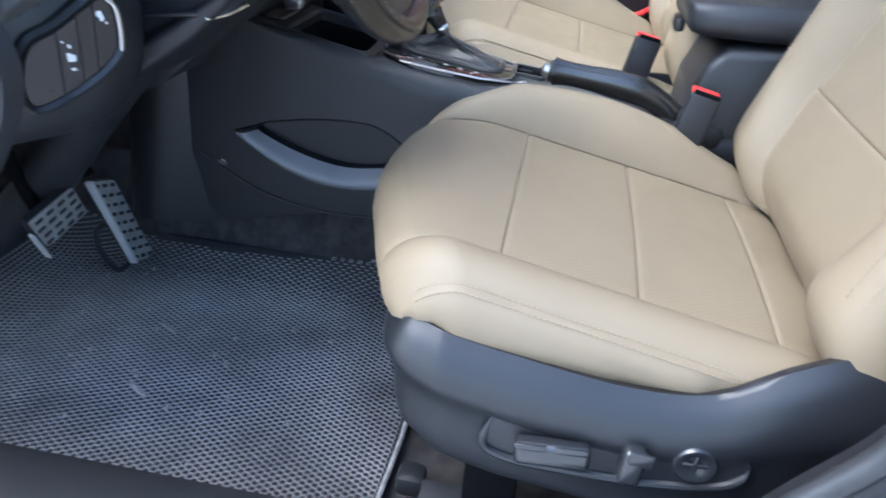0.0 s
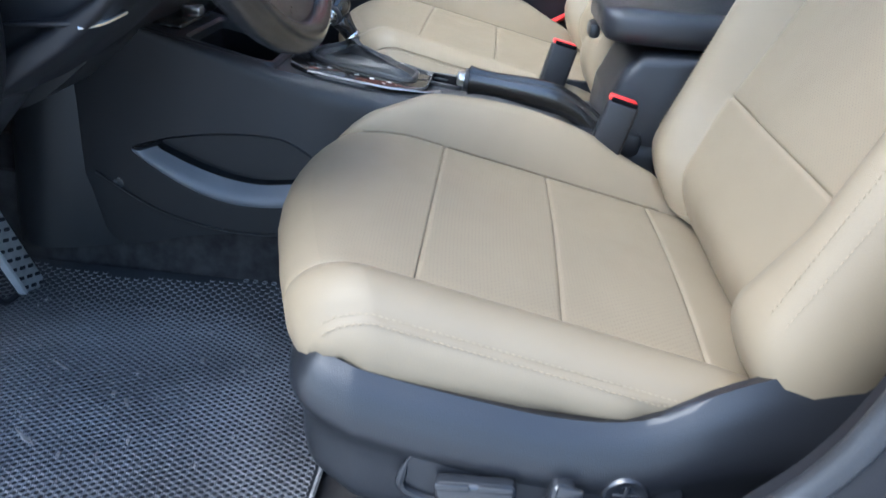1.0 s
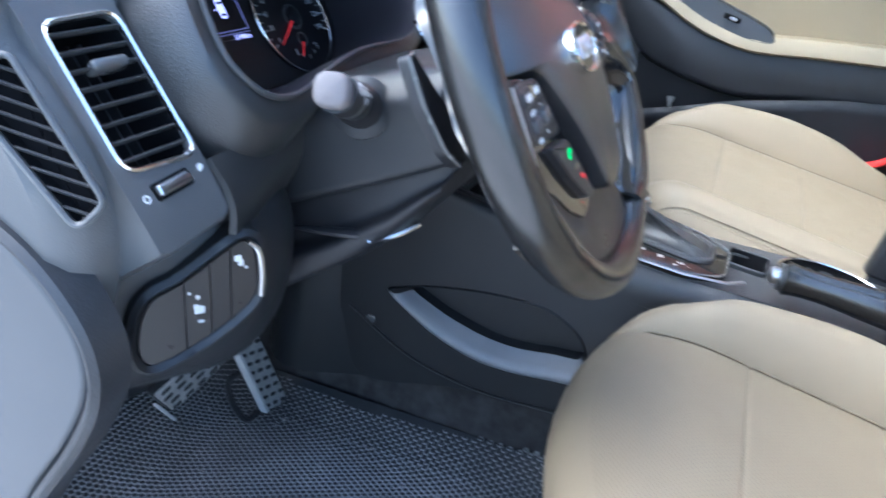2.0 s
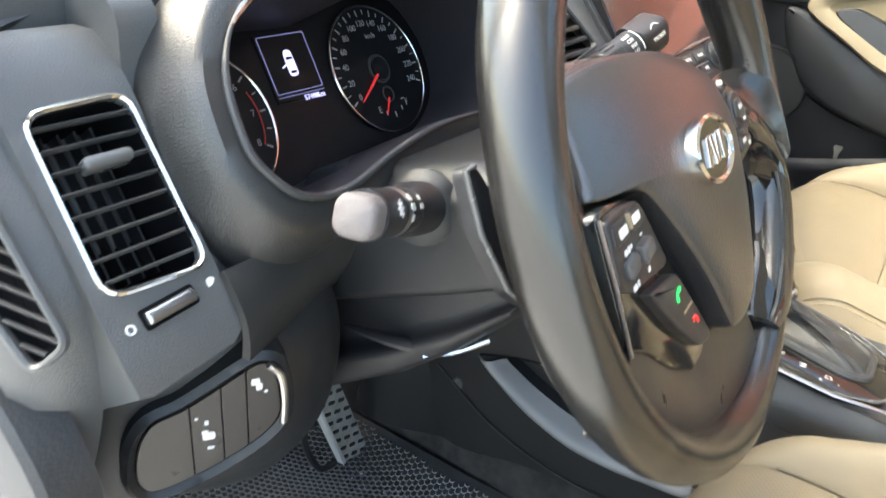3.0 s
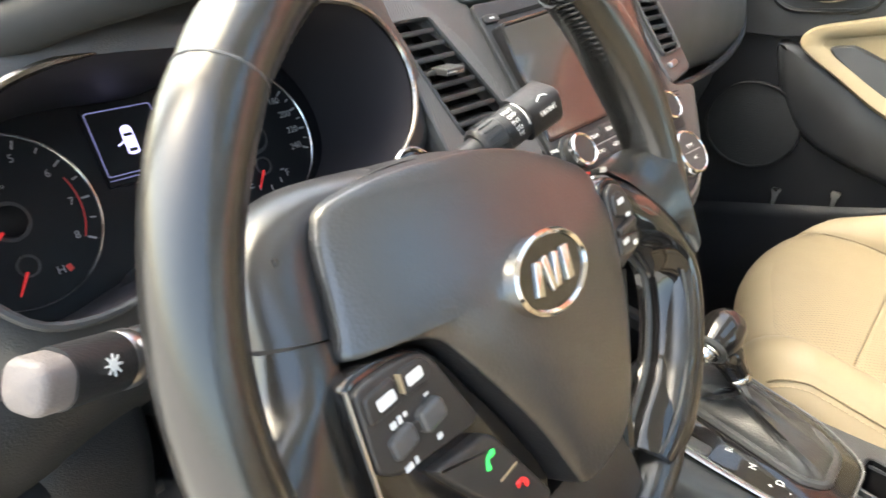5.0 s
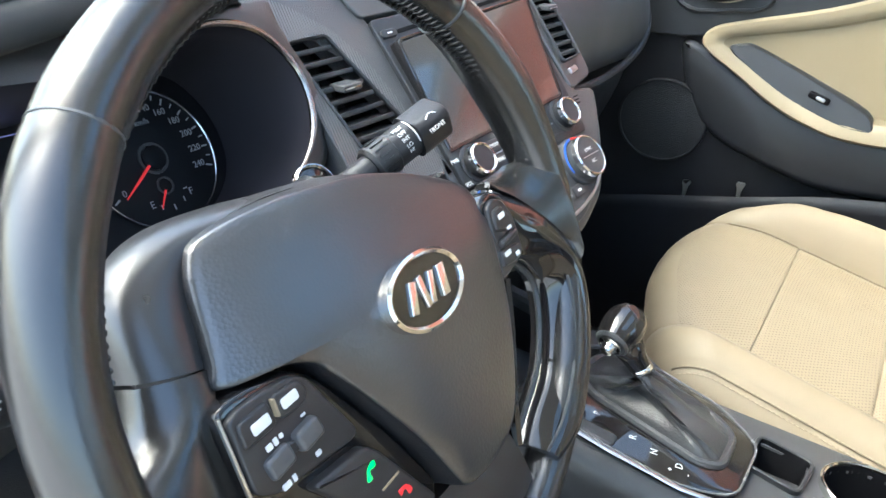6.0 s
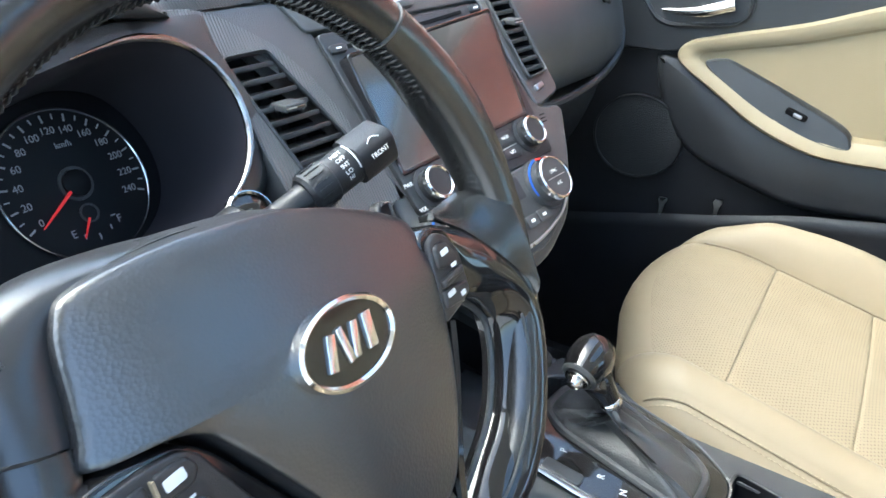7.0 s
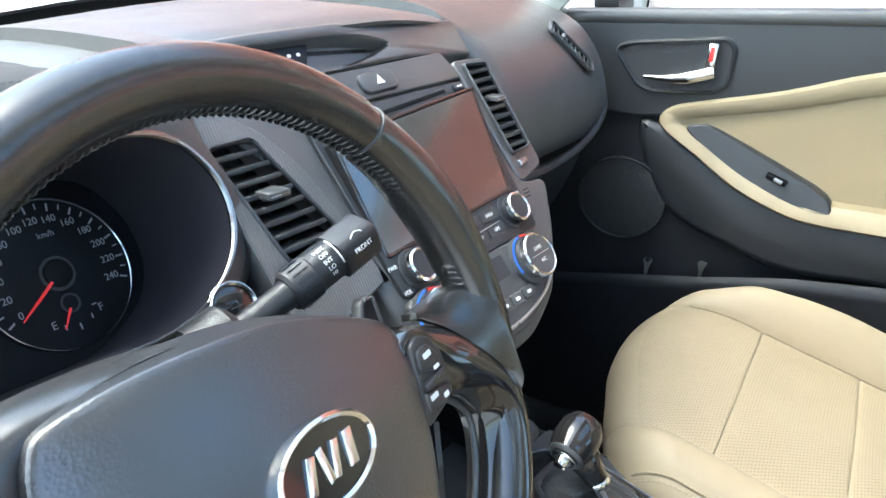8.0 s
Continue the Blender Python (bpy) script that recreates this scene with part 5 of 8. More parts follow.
wheel_sheet("lower_spoke", [(-0.114, -0.076, -0.028), (-0.098, -0.086, -0.027), (-0.072, -0.108, -0.027), (-0.045, -0.124, -0.027), (-0.020, -0.121, -0.027), (0.012, -0.120, -0.027), (0.060, -0.116, -0.027)],
            [(-0.152, -0.098, -0.024), (-0.122, -0.130, -0.022), (-0.090, -0.153, -0.022), (-0.055, -0.167, -0.022), (-0.020, -0.173, -0.022), (0.020, -0.173, -0.022), (0.066, -0.163, -0.022)], M_POD, "dark lower spoke", 0.003)
wheel_sheet("thumb_rest", [(0.1225, 0.0240, -0.0230), (0.1300, 0.0190, -0.0210), (0.1423, 0.0094, -0.0175), (0.1567, -0.0088, -0.0105), (0.168, -0.024, -0.0070), (0.176, -0.0368, -0.0050), (0.179, -0.050, -0.0025)],
            [(0.1250, 0.0265, -0.028), (0.1400, 0.0255, -0.030), (0.1530, 0.0265, -0.029), (0.1650, 0.0290, -0.022), (0.175, 0.024, -0.008), (0.182, 0.004, -0.001), (0.183, -0.034, -0.001)], M_WHEEL, "leather thumb rest joining rim and spoke", 0.003, 0.008, per=8)
# gloss black plate and curved band on the far side, round an open slot
band = wheel_sheet("spoke_trim", [(0.114, 0.010, -0.020), (0.119, -0.012, -0.020), (0.129, -0.028, -0.021), (0.1435, -0.039, -0.024), (0.1535, -0.0550, -0.025), (0.1500, -0.0755, -0.025), (0.1385, -0.0965, -0.025), (0.1235, -0.1130, -0.025), (0.0980, -0.1275, -0.025), (0.0760, -0.1385, -0.025)],
                   [(0.118, 0.022, -0.0225), (0.1423, 0.0091, -0.0185), (0.1567, -0.0091, -0.0105), (0.176, -0.0371, -0.0060), (0.1795, -0.0574, -0.0035), (0.1740, -0.082, -0.0030), (0.1595, -0.1089, -0.0030), (0.140, -0.132, -0.0030), (0.112, -0.151, -0.0035), (0.084, -0.1545, -0.0060)], M_GLOSS, "gloss black curved spoke trim", 0.0068, 0.022, per=8)
# grey tube draws the bright reflected stripe of the gloss band
part("groove", tube([wheel_m @ p for p in spline([(0.1625, -0.0560, -0.0078), (0.1590, -0.0780, -0.0074), (0.1465, -0.1010, -0.0074), (0.1290, -0.1205, -0.0074), (0.1030, -0.1370, -0.0078), (0.0790, -0.1450, -0.0090)], 8)], 0.0011, 6), M_GREY, band, "grey line drawn for a reflection along the trim")
part("inner_lip", tube([wheel_m @ p for p in spline([(0.128, -0.030, -0.030), (0.1425, -0.0395, -0.031), (0.1530, -0.0555, -0.031), (0.1495, -0.0760, -0.031), (0.1380, -0.0970, -0.031), (0.1230, -0.1135, -0.031), (0.0975, -0.1280, -0.031), (0.0760, -0.1385, -0.031)], 8)], 0.0024, 8), M_GREY, band, "grey inner edge of the slot")
part("inner_trim", tube([wheel_m @ p for p in spline([(0.104, -0.034, -0.022), (0.0930, -0.064, -0.022), (0.0795, -0.088, -0.021), (0.0690, -0.112, -0.021), (0.0640, -0.131, -0.022)], 8)], 0.0040, 8, flat=1.5, up=wheel_m.col[2].to_3d()), M_GLOSS, wheel)

# button panels
panel_l = [(-0.1225, -0.001), (-0.110, 0.0012), (-0.091, -0.0008), (-0.077, -0.004), (-0.0675, -0.0135), (-0.035, -0.063), (-0.014, -0.104), (-0.022, -0.119), (-0.045, -0.123), (-0.075, -0.107), (-0.100, -0.085), (-0.1205, -0.074)]
keys_l = [(-0.1205, -0.006), (-0.1144, -0.0036), (-0.0977, -0.0028), (-0.082, -0.0040), (-0.0750, -0.0090), (-0.0570, -0.046), (-0.0610, -0.0495), (-0.1100, -0.0465), (-0.1205, -0.040)]
phone_l = [(-0.0955, -0.0530), (-0.0590, -0.0545), (-0.0530, -0.060), (-0.0245, -0.1050), (-0.0290, -0.1095), (-0.0450, -0.1065), (-0.072, -0.082)]
pm = wheel_m @ Matrix.Translation((0, 0, -0.021))
bp = part("button_panel", plate(rounded(panel_l, 0.007), pm, -0.03, 0.0, 0.002), M_GLOSS, wheel, "gloss black button panel")
part("keypad", plate(rounded(keys_l, 0.005), pm, -0.002, 0.0040, 0.0018), M_KEYS, bp, "dark grey key cluster")
part("keypad", plate(rounded(phone_l, 0.0045), pm, -0.002, 0.0075, 0.0022), M_KEYS, bp, "dark grey phone keys")
for outl in ([(-0.1180, -0.0085), (-0.1000, -0.0065), (-0.0985, -0.0190), (-0.1180, -0.0205)], [(-0.0970, -0.0062), (-0.0815, -0.0065), (-0.0775, -0.0125), (-0.0815, -0.0185), (-0.0965, -0.0185)]):
    part("button", plate(rounded(outl, 0.0030), pm, 0.002, 0.0056, 0.0016), M_KEYS, bp)
part("divider", plate(rrect(0.0012, 0.0085, 0.0004, 2, -0.0978, -0.0115), pm, 0.003, 0.0068), M_THREAD, bp)
for x, y, h in ((-0.1045, -0.0335, 0.0072), (-0.0868, -0.0305, 0.0092)):
    part("rocker", plate(rrect(0.0150, 0.0105, 0.0026, 4), pm @ Matrix.Translation((x, y, 0)) @ pose(0, 0, 0, 0, 0, 10), 0.002, h, 0.0022), M_ROCKER, bp, "lighter raised rocker key")
part("rocker_neck", plate(rrect(0.006, 0.0055, 0.001, 2, -0.0957, -0.0320), pm, 0.002, 0.0058, 0.001), M_KEYS, bp)
for x, y, w, h, lift in ((-0.1072, -0.0140, 0.0105, 0.0052, 0.0056), (-0.0893, -0.0120, 0.0100, 0.0050, 0.0056), (-0.1065, -0.0255, 0.0036, 0.0030, 0.0040), (-0.1025, -0.0250, 0.0024, 0.0036, 0.0040), (-0.0990, -0.0243, 0.0022, 0.0022, 0.0040), (-0.0845, -0.0226, 0.0030, 0.0012, 0.0040), (-0.0838, -0.0425, 0.0034, 0.0026, 0.0040), (-0.1050, -0.0450, 0.0050, 0.0030, 0.0040), (-0.1000, -0.0445, 0.0022, 0.0034, 0.0040)):
    part("marking", bars([(0, 0, w, h)], pm @ Matrix.Translation((x, y, 0)) @ pose(0, 0, 0, 0, 0, 5), lift), M_WHITE, bp)
for mat, x, y, tilt in ((M_GREENLIT, -0.0612, -0.0672, 0), (M_REDLIT, -0.0455, -0.0895, -70)):
    mm = pm @ Matrix.Translation((x, y, 0.0078)) @ pose(0, 0, 0, 0, 0, tilt)
    part("phone_mark", tube([mm @ Vector(p) for p in spline([(-0.0030, -0.0030, 0), (-0.0026, 0.0008, 0), (-0.0008, 0.0026, 0), (0.0030, 0.0030, 0)], 4)], [0.0017, 0.0019, 0.0016, 0.0013, 0.0012, 0.0012, 0.0012, 0.0012, 0.0013, 0.0016, 0.0019, 0.0018, 0.0016], 8, flat=0.4, up=wheel_m.col[2].to_3d()), mat, bp, "lit call symbol")
part("marking", bars([(0, 0, 0.014, 0.0013)], pm @ Matrix.Translation((-0.0520, -0.0785, 0)) @ pose(0, 0, 0, 0, 0, 6), 0.0075), M_THREAD, bp)
part("pad_edge", tube([wheel_m @ Vector(p) for p in ((-0.1220, -0.076, -0.0195), (-0.1225, -0.040, -0.0185), (-0.1225, -0.003, -0.0195))], 0.0012, 6), M_SATIN, bp, "thin bright edge")

panel_r = [(0.0900, 0.0215), (0.1033, 0.0250), (0.1165, 0.0195), (0.1240, 0.0060), (0.1245, -0.0240), (0.1115, -0.0285), (0.0860, -0.0335), (0.0870, -0.0100)]
keys_r = [(0.0935, 0.0170), (0.1030, 0.0205), (0.1125, 0.0160), (0.1200, 0.0040), (0.1205, -0.0215), (0.1100, -0.0255), (0.0885, -0.0300), (0.0900, -0.0100)]
pr = wheel_m @ Matrix.Translation((0, 0, -0.0145))
bp = part("button_panel", plate(rounded(panel_r, 0.005), pr, -0.03, 0.0008, 0.002), M_GLOSS, wheel, "gloss black button panel")
part("keypad", plate(rounded(keys_r, 0.004), pr, -0.002, 0.0040, 0.0016), M_KEYS, bp, "dark grey key cluster")
for outl in ([(0.0955, 0.0135), (0.1060, 0.0150), (0.1150, 0.0035), (0.1135, -0.0045), (0.0945, 0.0010)], [(0.0920, -0.0110), (0.1170, -0.0135), (0.1165, -0.0205), (0.1080, -0.0235), (0.0915, -0.0225)]):
    part("button", plate(rounded(outl, 0.0030), pr, 0.002, 0.0060, 0.0018), M_KEYS, bp)
part("rocker", plate(rrect(0.0220, 0.0050, 0.0015, 3), pr @ Matrix.Translation((0.1045, -0.0070, 0)) @ pose(0, 0, 0, 0, 0, 8), 0.002, 0.0075, 0.0018), M_KEYS, bp)
for x, y, w, h in ((0.1030, 0.0085, 0.0075, 0.0034), (0.1082, -0.0010, 0.0055, 0.0022), (0.0985, -0.0150, 0.0075, 0.0032), (0.1095, -0.0190, 0.0048, 0.0030)):
    part("marking", bars([(0, 0, w, h)], pr @ Matrix.Translation((x, y, 0)) @ pose(0, 0, 0, 0, 0, 4), 0.0060), M_WHITE, bp)

# hub behind the pad and the column
bm = bmesh.new()
secs = []
ax = -wheel_m.col[2].to_3d()
for d, w, h, drop in ((0.045, 0.070, 0.020, 0.020), (0.068, 0.065, 0.030, 0.015), (0.090, 0.060, 0.030, 0.010)):
    secs.append([wheel_m @ Vector((x, y - drop, -d)) for x, y in rrect(w * 2, h * 2, 0.04, 6)])
part("hub", loft(secs), M_BLACK, wheel)

for sgn in (-1, 1):
    blade = [(sgn * x, y) for x, y in ((0.146, 0.038), (0.135, 0.038), (0.121, 0.010), (0.108, -0.014), (0.109, -0.045), (0.122, -0.046), (0.138, -0.031), (0.148, 0.004))]
    pd = part("shift_paddle", plate(rounded(blade, 0.006), wheel_m @ Matrix.Translation((0, 0, -0.075)), -0.005, 0.004, 0.003), M_BLACK, wheel, "black paddle behind the spoke")
    part("paddle_edge", tube([wheel_m @ Vector((sgn * x, y, -0.0715)) for x, y in ((0.137, 0.037), (0.145, 0.036), (0.1465, 0.004), (0.137, -0.030), (0.124, -0.044))], 0.0018, 8), M_TAB, pd, "thin grey paddle edge")
column = thing("steering_column", (-0.36, 0.40, 0.5), "dark grey steering column shroud", "steering column")
secs = []
LIFT = Vector((0, 0.2113, 0.93))
for d, w, up_h, dn_h in ((0.078, 0.078, 0.016, 0.046), (0.086, 0.088, 0.022, 0.054), (0.15, 0.092, 0.036, 0.054), (0.20, 0.094, 0.046, 0.052), (0.27, 0.096, 0.05, 0.05)):
    o = wheel_m @ Vector((0, 0, -d))
    ring = [(w, -dn_h), (w, up_h * 0.4), (w * 0.78, up_h), (-w * 0.78, up_h), (-w, up_h * 0.4), (-w, -dn_h)]
    secs.append([o + X * p.x + LIFT * p.y for p in [Vector(q) for q in rounded(ring, 0.010, 4)]])
part("shroud", loft(secs), M_PLASTIC, column, "dark grey grained shroud")
secs = []
for d, w, top, low in ((0.082, 0.076, -0.050, -0.064), (0.10, 0.084, -0.052, -0.082), (0.15, 0.088, -0.052, -0.108), (0.20, 0.090, -0.05, -0.125), (0.28, 0.092, -0.05, -0.14)):
    o = wheel_m @ Vector((0, 0, -d))
    ring = [(w * 0.86, top), (w * 0.84, top * 0.5 + low * 0.5), (w, top * 0.4 + low * 0.6), (w * 0.94, low + 0.008), (w * 0.5, low), (-w * 0.5, low), (-w * 0.94, low + 0.008), (-w, top * 0.4 + low * 0.6), (-w * 0.84, top * 0.5 + low * 0.5), (-w * 0.86, top)]
    secs.append([o + X * p.x + LIFT * p.y for p in [Vector(q) for q in rounded(ring, 0.006, 3)]])
part("lower_shroud", loft(secs), M_BLACK, column, "black lower shroud")
part("tilt_lever", tube(spline([(-0.450, 0.405, 0.545), (-0.446, 0.360, 0.549), (-0.438, 0.340, 0.551), (-0.412, 0.308, 0.560)], 6), [0.003 + 0.004 * math.sin(math.pi * min(1, i / 16)) for i in range(19)], 10, flat=0.6, up=(0, 0, 1)), M_BLACK, column, "black tilt lever with bright edge")
part("lever_edge", tube(spline([(-0.445, 0.338, 0.546), (-0.430, 0.320, 0.550), (-0.414, 0.304, 0.559)], 6), 0.0022, 8), M_CHROME, column)
part("boot", tube(spline([(-0.33, 0.47, 0.50), (-0.30, 0.60, 0.36), (-0.27, 0.74, 0.20), (-0.26, 0.86, 0.10)], 6), 0.038, 16), M_RUBBER, column, "dark column boot under the dash")


# ---- column stalks ----
def stalk(base, tip, label, tip_mat, group):
    base, tip = Vector(base), Vector(tip)
    d = (tip - base).normalized()
    m = axes(base, d.cross(Z), Z)
    if m.col[2].to_3d().dot(d) < 0:
        m = axes(base, Z.cross(d), Z)
    m = Matrix.Translation(base) @ d.to_track_quat("Z", "Y").to_matrix().to_4x4()
    ln = (tip - base).length
    st = thing("column_stalk", base, label, "control stalk", group)
    part("collar", turned([(0.024, -0.02), (0.024, 0.004), (0.019, 0.008), (0.014, 0.010)], m, 28), M_PLASTIC, st)
    part("stem", turned([(0.010, 0.0), (0.0095, ln * 0.35), (0.0125, ln * 0.55), (0.0125, ln * 0.62)], m, 24), M_BLACK, st)
    return st, m, ln


st, m, ln = stalk((-0.450, 0.343, 0.660), (-0.560, 0.307, 0.702), "light control stalk with grey end and white symbols", M_TIP, "column stalks")
part("boot", turned([(0.0190, 0.002), (0.0192, ln * 0.04), (0.0165, ln * 0.07), (0.0160, ln * 0.30), (0.0125, ln * 0.355)], m, 28), M_BLACK, st, "black stalk root")
part("sleeve", turned([(0.0122, ln * 0.36), (0.0130, ln * 0.38), (0.0130, ln * 0.52), (0.0122, ln * 0.53)], m, 28), M_PLASTIC, st, "black ribbed ring")
part("band", turned([(0.0128, ln * 0.545), (0.0134, ln * 0.555), (0.0134, ln * 0.60), (0.0128, ln * 0.61)], m, 28), M_SATIN, st)
part("twist_end", turned([(0.0126, ln * 0.61), (0.0132, ln * 0.62), (0.0130, ln * 0.88)], m, 28), M_BLACK, st)
bm = plate(rrect(0.0225, 0.0220, 0.008, 8), m, ln * 0.88, ln * 1.0, 0.004, 0.0015)
part("tip", bm, M_TIP, st, "worn grey end cap")
ring_m = lambda f, a: m @ Matrix.Rotation(a, 4, "Z") @ Matrix.Translation((0, -0.0133, ln * f)) @ pose(0, 0, 0, 90)
cam_side = None
for k in range(16):
    a = k * math.pi / 8
    q = ring_m(0.6, a)
    if cam_side is None or q.col[2].to_3d().dot(Vector((-0.45, -0.75, 0.55))) > cam_side[0]:
        cam_side = (q.col[2].to_3d().dot(Vector((-0.45, -0.75, 0.55))), a)
a0 = cam_side[1]
bm = plate(ellipse(0.0023, 0.0023, 14), ring_m(0.735, a0), 0.0, 0.0006)
for i in range(8):
    merge(bm, box((0.0032, 0, 0.0003), (0.0030, 0.0010, 0.0004), 0, ring_m(0.735, a0) @ pose(0, 0, 0, 0, 0, 45 * i)))
part("sun_mark", bm, M_WHITE, st)
for f, spots in ((0.56, ((0, 0, 0.004, 0.006), (0.0055, 0.001, 0.004, 0.005), (-0.006, 0, 0.004, 0.003))), (0.43, ((0, 0, 0.003, 0.006), (0.005, 0, 0.003, 0.004)))):
    for x, y, w, h in spots:
        part("mark", bars([(0, 0, w, h)], ring_m(f, a0 + x / 0.0133) @ pose(0, y, 0), 0.0003), M_WHITE, st)

st, m, ln = stalk((-0.292, 0.332, 0.700), (-0.186, 0.309, 0.747), "wiper stalk with white markings and black end", M_PLASTIC, "column stalks")
part("sleeve", turned([(0.0125, ln * 0.40), (0.0145, ln * 0.42), (0.0150, ln * 0.56), (0.0140, ln * 0.57)], m, 28), M_BLACK, st, "knurled ring")
part("middle", turned([(0.0138, ln * 0.57), (0.0140, ln * 0.74)], m, 28), M_BLACK, st)
part("tip", plate(rrect(0.031, 0.028, 0.009, 6), m, ln * 0.74, ln * 1.0, 0.003, 0.001), M_BLACK, st)
best = max(range(32), key=lambda k: (m @ Matrix.Rotation(k * math.pi / 16, 4, "Z") @ pose(0, 0, 0, 90)).col[2].to_3d().dot(Vector((-0.6, -0.6, 0.55))))
a0 = best * math.pi / 16
face_m = lambda f, da, r: m @ Matrix.Rotation(a0 + da, 4, "Z") @ Matrix.Translation((0, -r, ln * f)) @ pose(0, 0, 0, 90)
letters("FRONT", 0.0046, face_m(0.87, 0.12, 0.0160) @ pose(0.0062, 0, 0), M_WHITE, st, 90)
bm = tube([face_m(0.87, 0.12, 0.0157) @ pose(0.001, 0, 0, 0, 0, 90) @ Vector(p) for p in spline([(-0.005, 0.004, 0.0006), (0, 0.0065, 0.0006), (0.005, 0.004, 0.0006), (0.003, 0.0, 0.0006), (-0.003, 0.0, 0.0006), (-0.005, 0.004, 0.0006)], 4)], 0.0005, 5)
part("wiper_mark", bm, M_WHITE, st)
for txt, da in (("MIST", -0.62), ("OFF", -0.26), ("INT", 0.08), ("LO", 0.42), ("HI", 0.74)):
    letters(txt, 0.0044, face_m(0.655, da, 0.01425), M_WHITE, st, 90)
part("mark", tube([face_m(0.73, da, 0.0143) @ Vector((0, 0, 0)) for da in spread(0.6, -0.9, 10)], 0.0006, 5), M_WHITE, st)
bm = bmesh.new()
for i in range(18):
    merge(bm, box((0, 0, 0), (0.0012, 0.011, 0.0012), 0, face_m(0.49, i * math.pi / 9, 0.0149)))
tagged(part("ribbing", bm, M_PLASTIC, st), kind="stuff")

# start button beside the column
ig = axes((-0.237, 0.386, 0.683), (0.99, -0.1, 0.06), (0.03, 0.6, 0.78))
ign = thing("start_button", ig.translation, "round start button with silver ring", "switch")
part("ring", frame_ring(ellipse(0.0195, 0.0195, 32), ellipse(0.0160, 0.0160, 32), ig, -0.01, 0.006, 0.002), M_CHROME, ign)
part("button", turned([(0.0160, -0.01), (0.0160, 0.003), (0.014, 0.0045)], ig, 28), M_GLOSS, ign)
marks("marking", [(-0.002, 0.004, 0.008, 0.0011), (0.001, -0.001, 0.010, 0.0011)], ig, 0.0045, M_GREY, ign)


